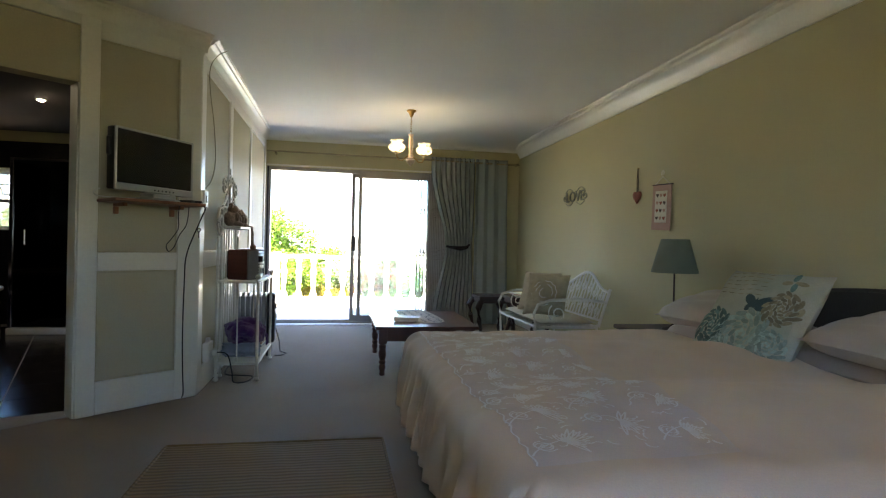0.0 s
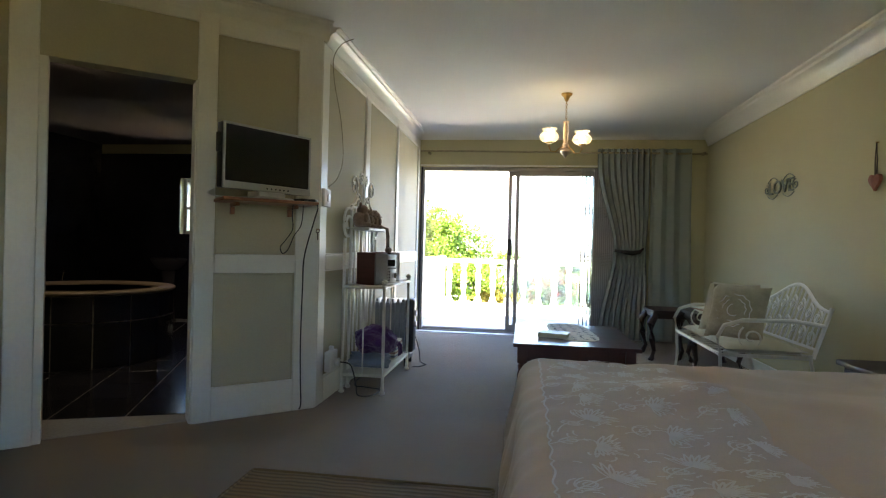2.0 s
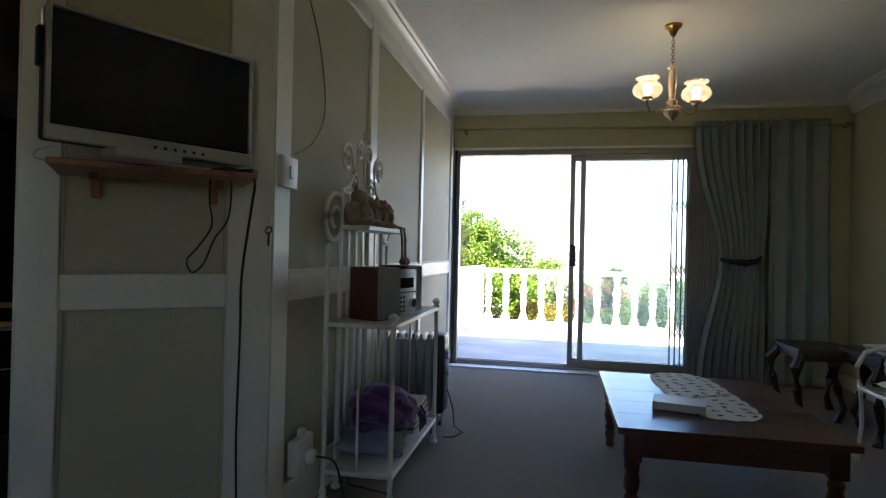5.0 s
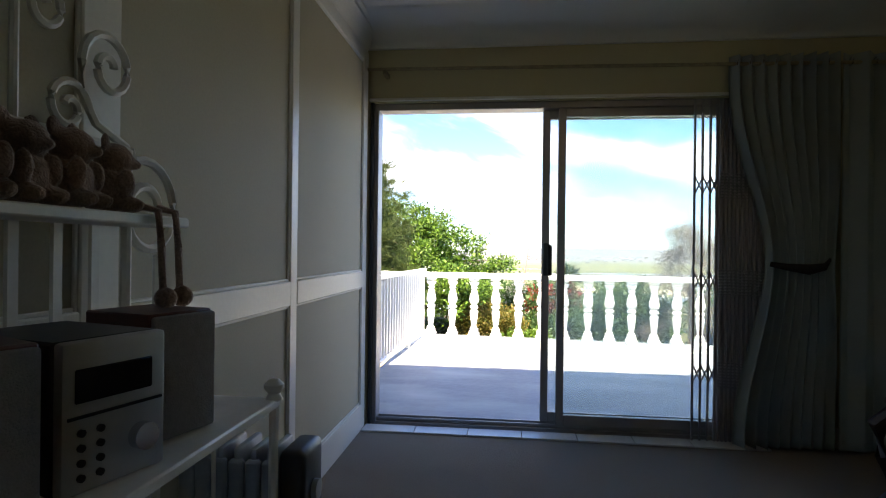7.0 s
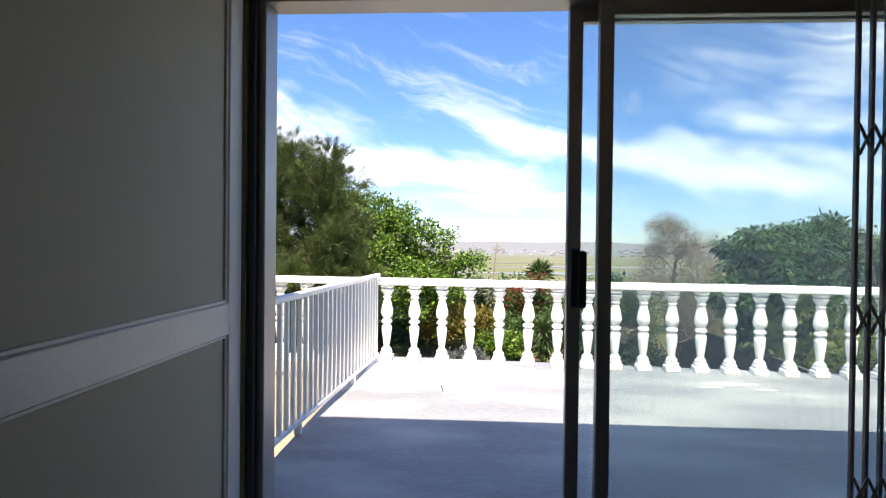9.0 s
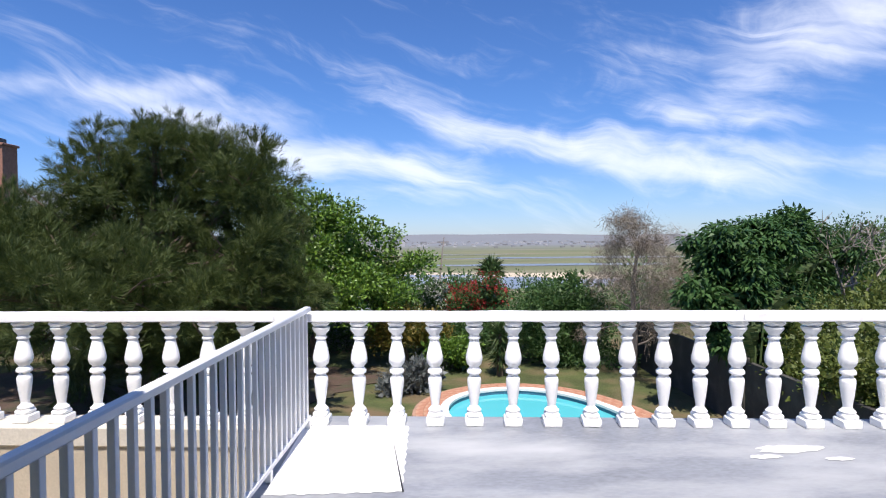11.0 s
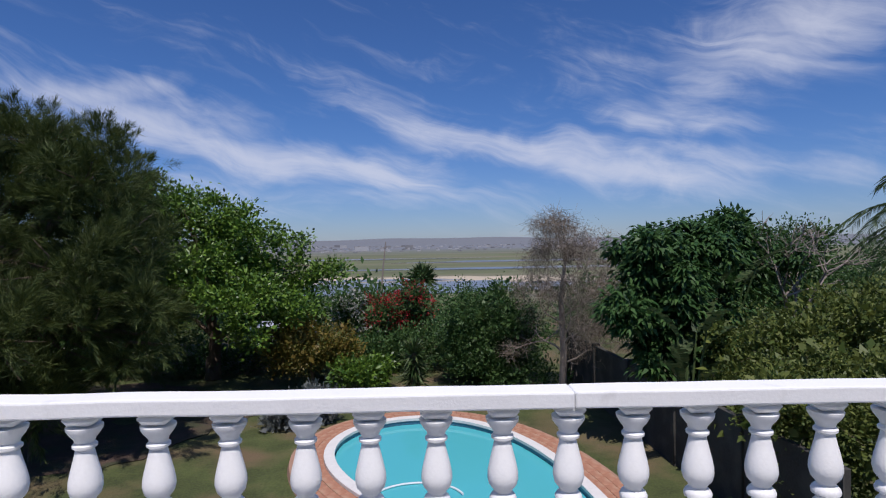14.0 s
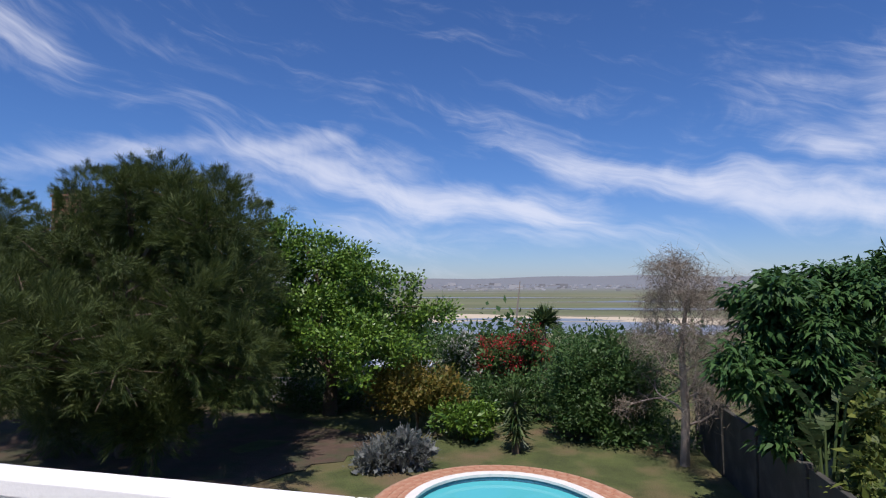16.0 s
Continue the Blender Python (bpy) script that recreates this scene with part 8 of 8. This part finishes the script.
single("wall_bath_east", bm, M_BLACKTILE, "black tile facing of the bathroom wall", "wall", kind="structure")
bm = fresh()
box(bm, 0.05, 0.75, 0.12, 0.132, 0.0, 2.25, m=SLANT)
single("wall_bath_slant", bm, M_BLACKTILE, "black tile facing behind the angled wall", "wall", kind="structure")
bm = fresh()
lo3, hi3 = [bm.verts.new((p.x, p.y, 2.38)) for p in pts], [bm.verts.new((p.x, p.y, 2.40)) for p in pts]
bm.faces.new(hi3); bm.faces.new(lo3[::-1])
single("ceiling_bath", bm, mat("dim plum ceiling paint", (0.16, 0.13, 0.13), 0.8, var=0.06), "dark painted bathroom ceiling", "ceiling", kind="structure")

bt = thing("bathtub", "round raised bathtub with black tiled front and beige rim", "bathtub")
bt.location = (-2.62, -2.48, 0)
M_TUB = mat("beige acrylic", (0.27, 0.20, 0.135), 0.4, var=0.05)
part("core", lathe(fresh(), [(0.7315, 0.003), (0.7315, 0.61)], 96), mat("white tile grout", (0.66, 0.65, 0.61), 0.9, var=0.2), bt)
part("rim", lathe(fresh(), [(0.74, 0.61), (0.752, 0.618), (0.755, 0.628), (0.748, 0.638), (0.65, 0.645), (0.61, 0.62), (0.54, 0.25), (0.001, 0.21)], 60), M_TUB, bt, "beige acrylic tub and rim")
for k in range(16):
    for z0, z1 in ((0.01, 0.382), (0.391, 0.605)):
        bm = fresh()
        a0, a1 = 2 * math.pi * k / 16 + 0.007, 2 * math.pi * (k + 1) / 16 - 0.007
        q = []
        for r_ in (0.72, 0.7385):
            for a in (a0, (a0 + a1) / 2, a1):
                for z in (z0, z1):
                    q.append(bm.verts.new((r_ * math.cos(a), r_ * math.sin(a), z)))
        for f in ((6, 8, 9, 7), (8, 10, 11, 9), (0, 6, 7, 1), (4, 10, 11, 5), (1, 7, 9, 3), (3, 9, 11, 5), (0, 2, 8, 6), (2, 4, 10, 8)):
            bm.faces.new([q[i] for i in f])
        part("tile", bm, M_BLACKTILE, bt)
for a in (2.55, 2.8):
    bm = tube(fresh(), [(0.7 * math.cos(a), 0.7 * math.sin(a), 0.65), (0.7 * math.cos(a), 0.7 * math.sin(a), 0.73), (0.6 * math.cos(a), 0.6 * math.sin(a), 0.745)], 0.014, 8)
    part("tap", bm, M_CHROME, bt, "chrome tap")
M_BASIN = mat("plum grey glazed ceramic", (0.09, 0.08, 0.08), 0.2, var=0.08)
basin = thing("wash_basin", "dark grey wash basin on the dark wall below the window", "basin")
basin.location = (-3.25, -0.30, 0.0)
part("bowl", lathe(fresh(), [(0.06, 0.66), (0.16, 0.70), (0.23, 0.80), (0.245, 0.83), (0.235, 0.835), (0.20, 0.80), (0.10, 0.735), (0.001, 0.73)], 28), M_BASIN, basin)
part("pedestal", lathe(fresh(), [(0.10, 0.003), (0.075, 0.2), (0.07, 0.5), (0.09, 0.68)], 20), M_BASIN, basin)
part("tap", tube(fresh(), [(0, 0.2, 0.83), (0, 0.2, 0.95), (0, 0.1, 0.97), (0, 0.07, 0.95)], 0.012, 8), M_CHROME, basin, "chrome tap")
rollh = thing("toilet_roll", "white paper roll on a wall holder", "toilet roll")
part("roll", rod(fresh(), (-4.42, -1.95, 0.95), (-4.42, -1.84, 0.95), 0.055, seg=18), M_PAPER, rollh)
part("holder", boxed(-4.5, -4.42, -1.97, -1.955, 0.94, 0.96), M_CHROME, rollh)
sh = thing("shower_cubicle", "glass shower cubicle with chrome posts", "shower")
for x, y in ((-2.55, -0.85), (-1.75, -0.85)):
    part("post", boxed(x - 0.018, x + 0.018, y - 0.018, y + 0.018, 0.08, 1.95, bevel=0.004), M_CHROME, sh)
part("top_rail", boxed(-2.53, -1.77, -0.865, -0.835, 1.92, 1.95, bevel=0.003), M_CHROME, sh)
M_TINT = glassmat("smoked shower glass", (0.35, 0.38, 0.4))
part("pane", boxed(-2.53, -1.77, -0.853, -0.847, 0.09, 1.92), M_TINT, sh, "smoked glass pane")
part("pane", boxed(-2.553, -2.547, -0.83, -0.015, 0.09, 1.92), M_TINT, sh, "smoked glass pane")
part("tray", boxed(-2.58, -1.72, -0.88, -0.013, 0.003, 0.08, bevel=0.01), M_WHITEPLASTIC, sh)
part("handle", rod(fresh(), (-2.4, -0.89, 1.0), (-2.4, -0.89, 1.16), 0.012, seg=8), M_CHROME, sh)
win = thing("window_1", "small white-framed bathroom window with an open top sash", "window", kind="structure")
for x0, x1, z0, z1 in ((-3.30, -3.255, 1.16, 1.92), (-2.765, -2.72, 1.16, 1.92), (-3.255, -2.765, 1.16, 1.205), (-3.255, -2.765, 1.875, 1.92), (-3.255, -2.765, 1.50, 1.54)):
    part("window_frame", boxed(x0, x1, 0.08, 0.13, z0, z1, bevel=0.004), M_WHITEPLASTIC, win)
g_ = part("pane", boxed(-3.255, -2.765, 0.10, 0.105, 1.205, 1.50), M_GLASS, win); g_.visible_shadow = False
bm = fresh()
SM = pose(-3.01, 0.13, 1.875, 35)
for x0, x1, z0, z1 in ((-0.245, -0.215, -0.33, 0.0), (0.215, 0.245, -0.33, 0.0), (-0.215, 0.215, -0.03, 0.0), (-0.215, 0.215, -0.33, -0.30), (-0.215, 0.215, -0.18, -0.165)):
    box(bm, x0, x1, -0.015, 0.015, z0, z1, m=SM)
part("sash", bm, M_WHITEPLASTIC, win, "open white top sash")
for x, y in ((-1.98, -3.38), (-1.80, -1.88)):
    dl = thing("downlight", "small round lit ceiling downlight", "downlight", "bathroom downlights")
    dl.location = (x, y, 2.372)
    part("ring", lathe(fresh(), [(0.028, 0.008), (0.045, 0.006), (0.045, 0.0), (0.028, 0.0)], 20), M_WHITEPLASTIC, dl)
    part("lens", lathe(fresh(), [(0.001, -0.014), (0.015, -0.011), (0.025, -0.003), (0.028, 0.006)], 18), glow("downlight lens", (1, 0.93, 0.82), 12.0), dl, "lit lens")
    bl_ = bpy.data.lights.new("downlight_beam", "SPOT")
    bl_.energy, bl_.color, bl_.spot_size, bl_.spot_blend, bl_.shadow_soft_size = 0.5, (1.0, 0.93, 0.82), radians(120), 0.8, 0.03
    new("downlight_beam", bl_).location = (x, y, 2.345)
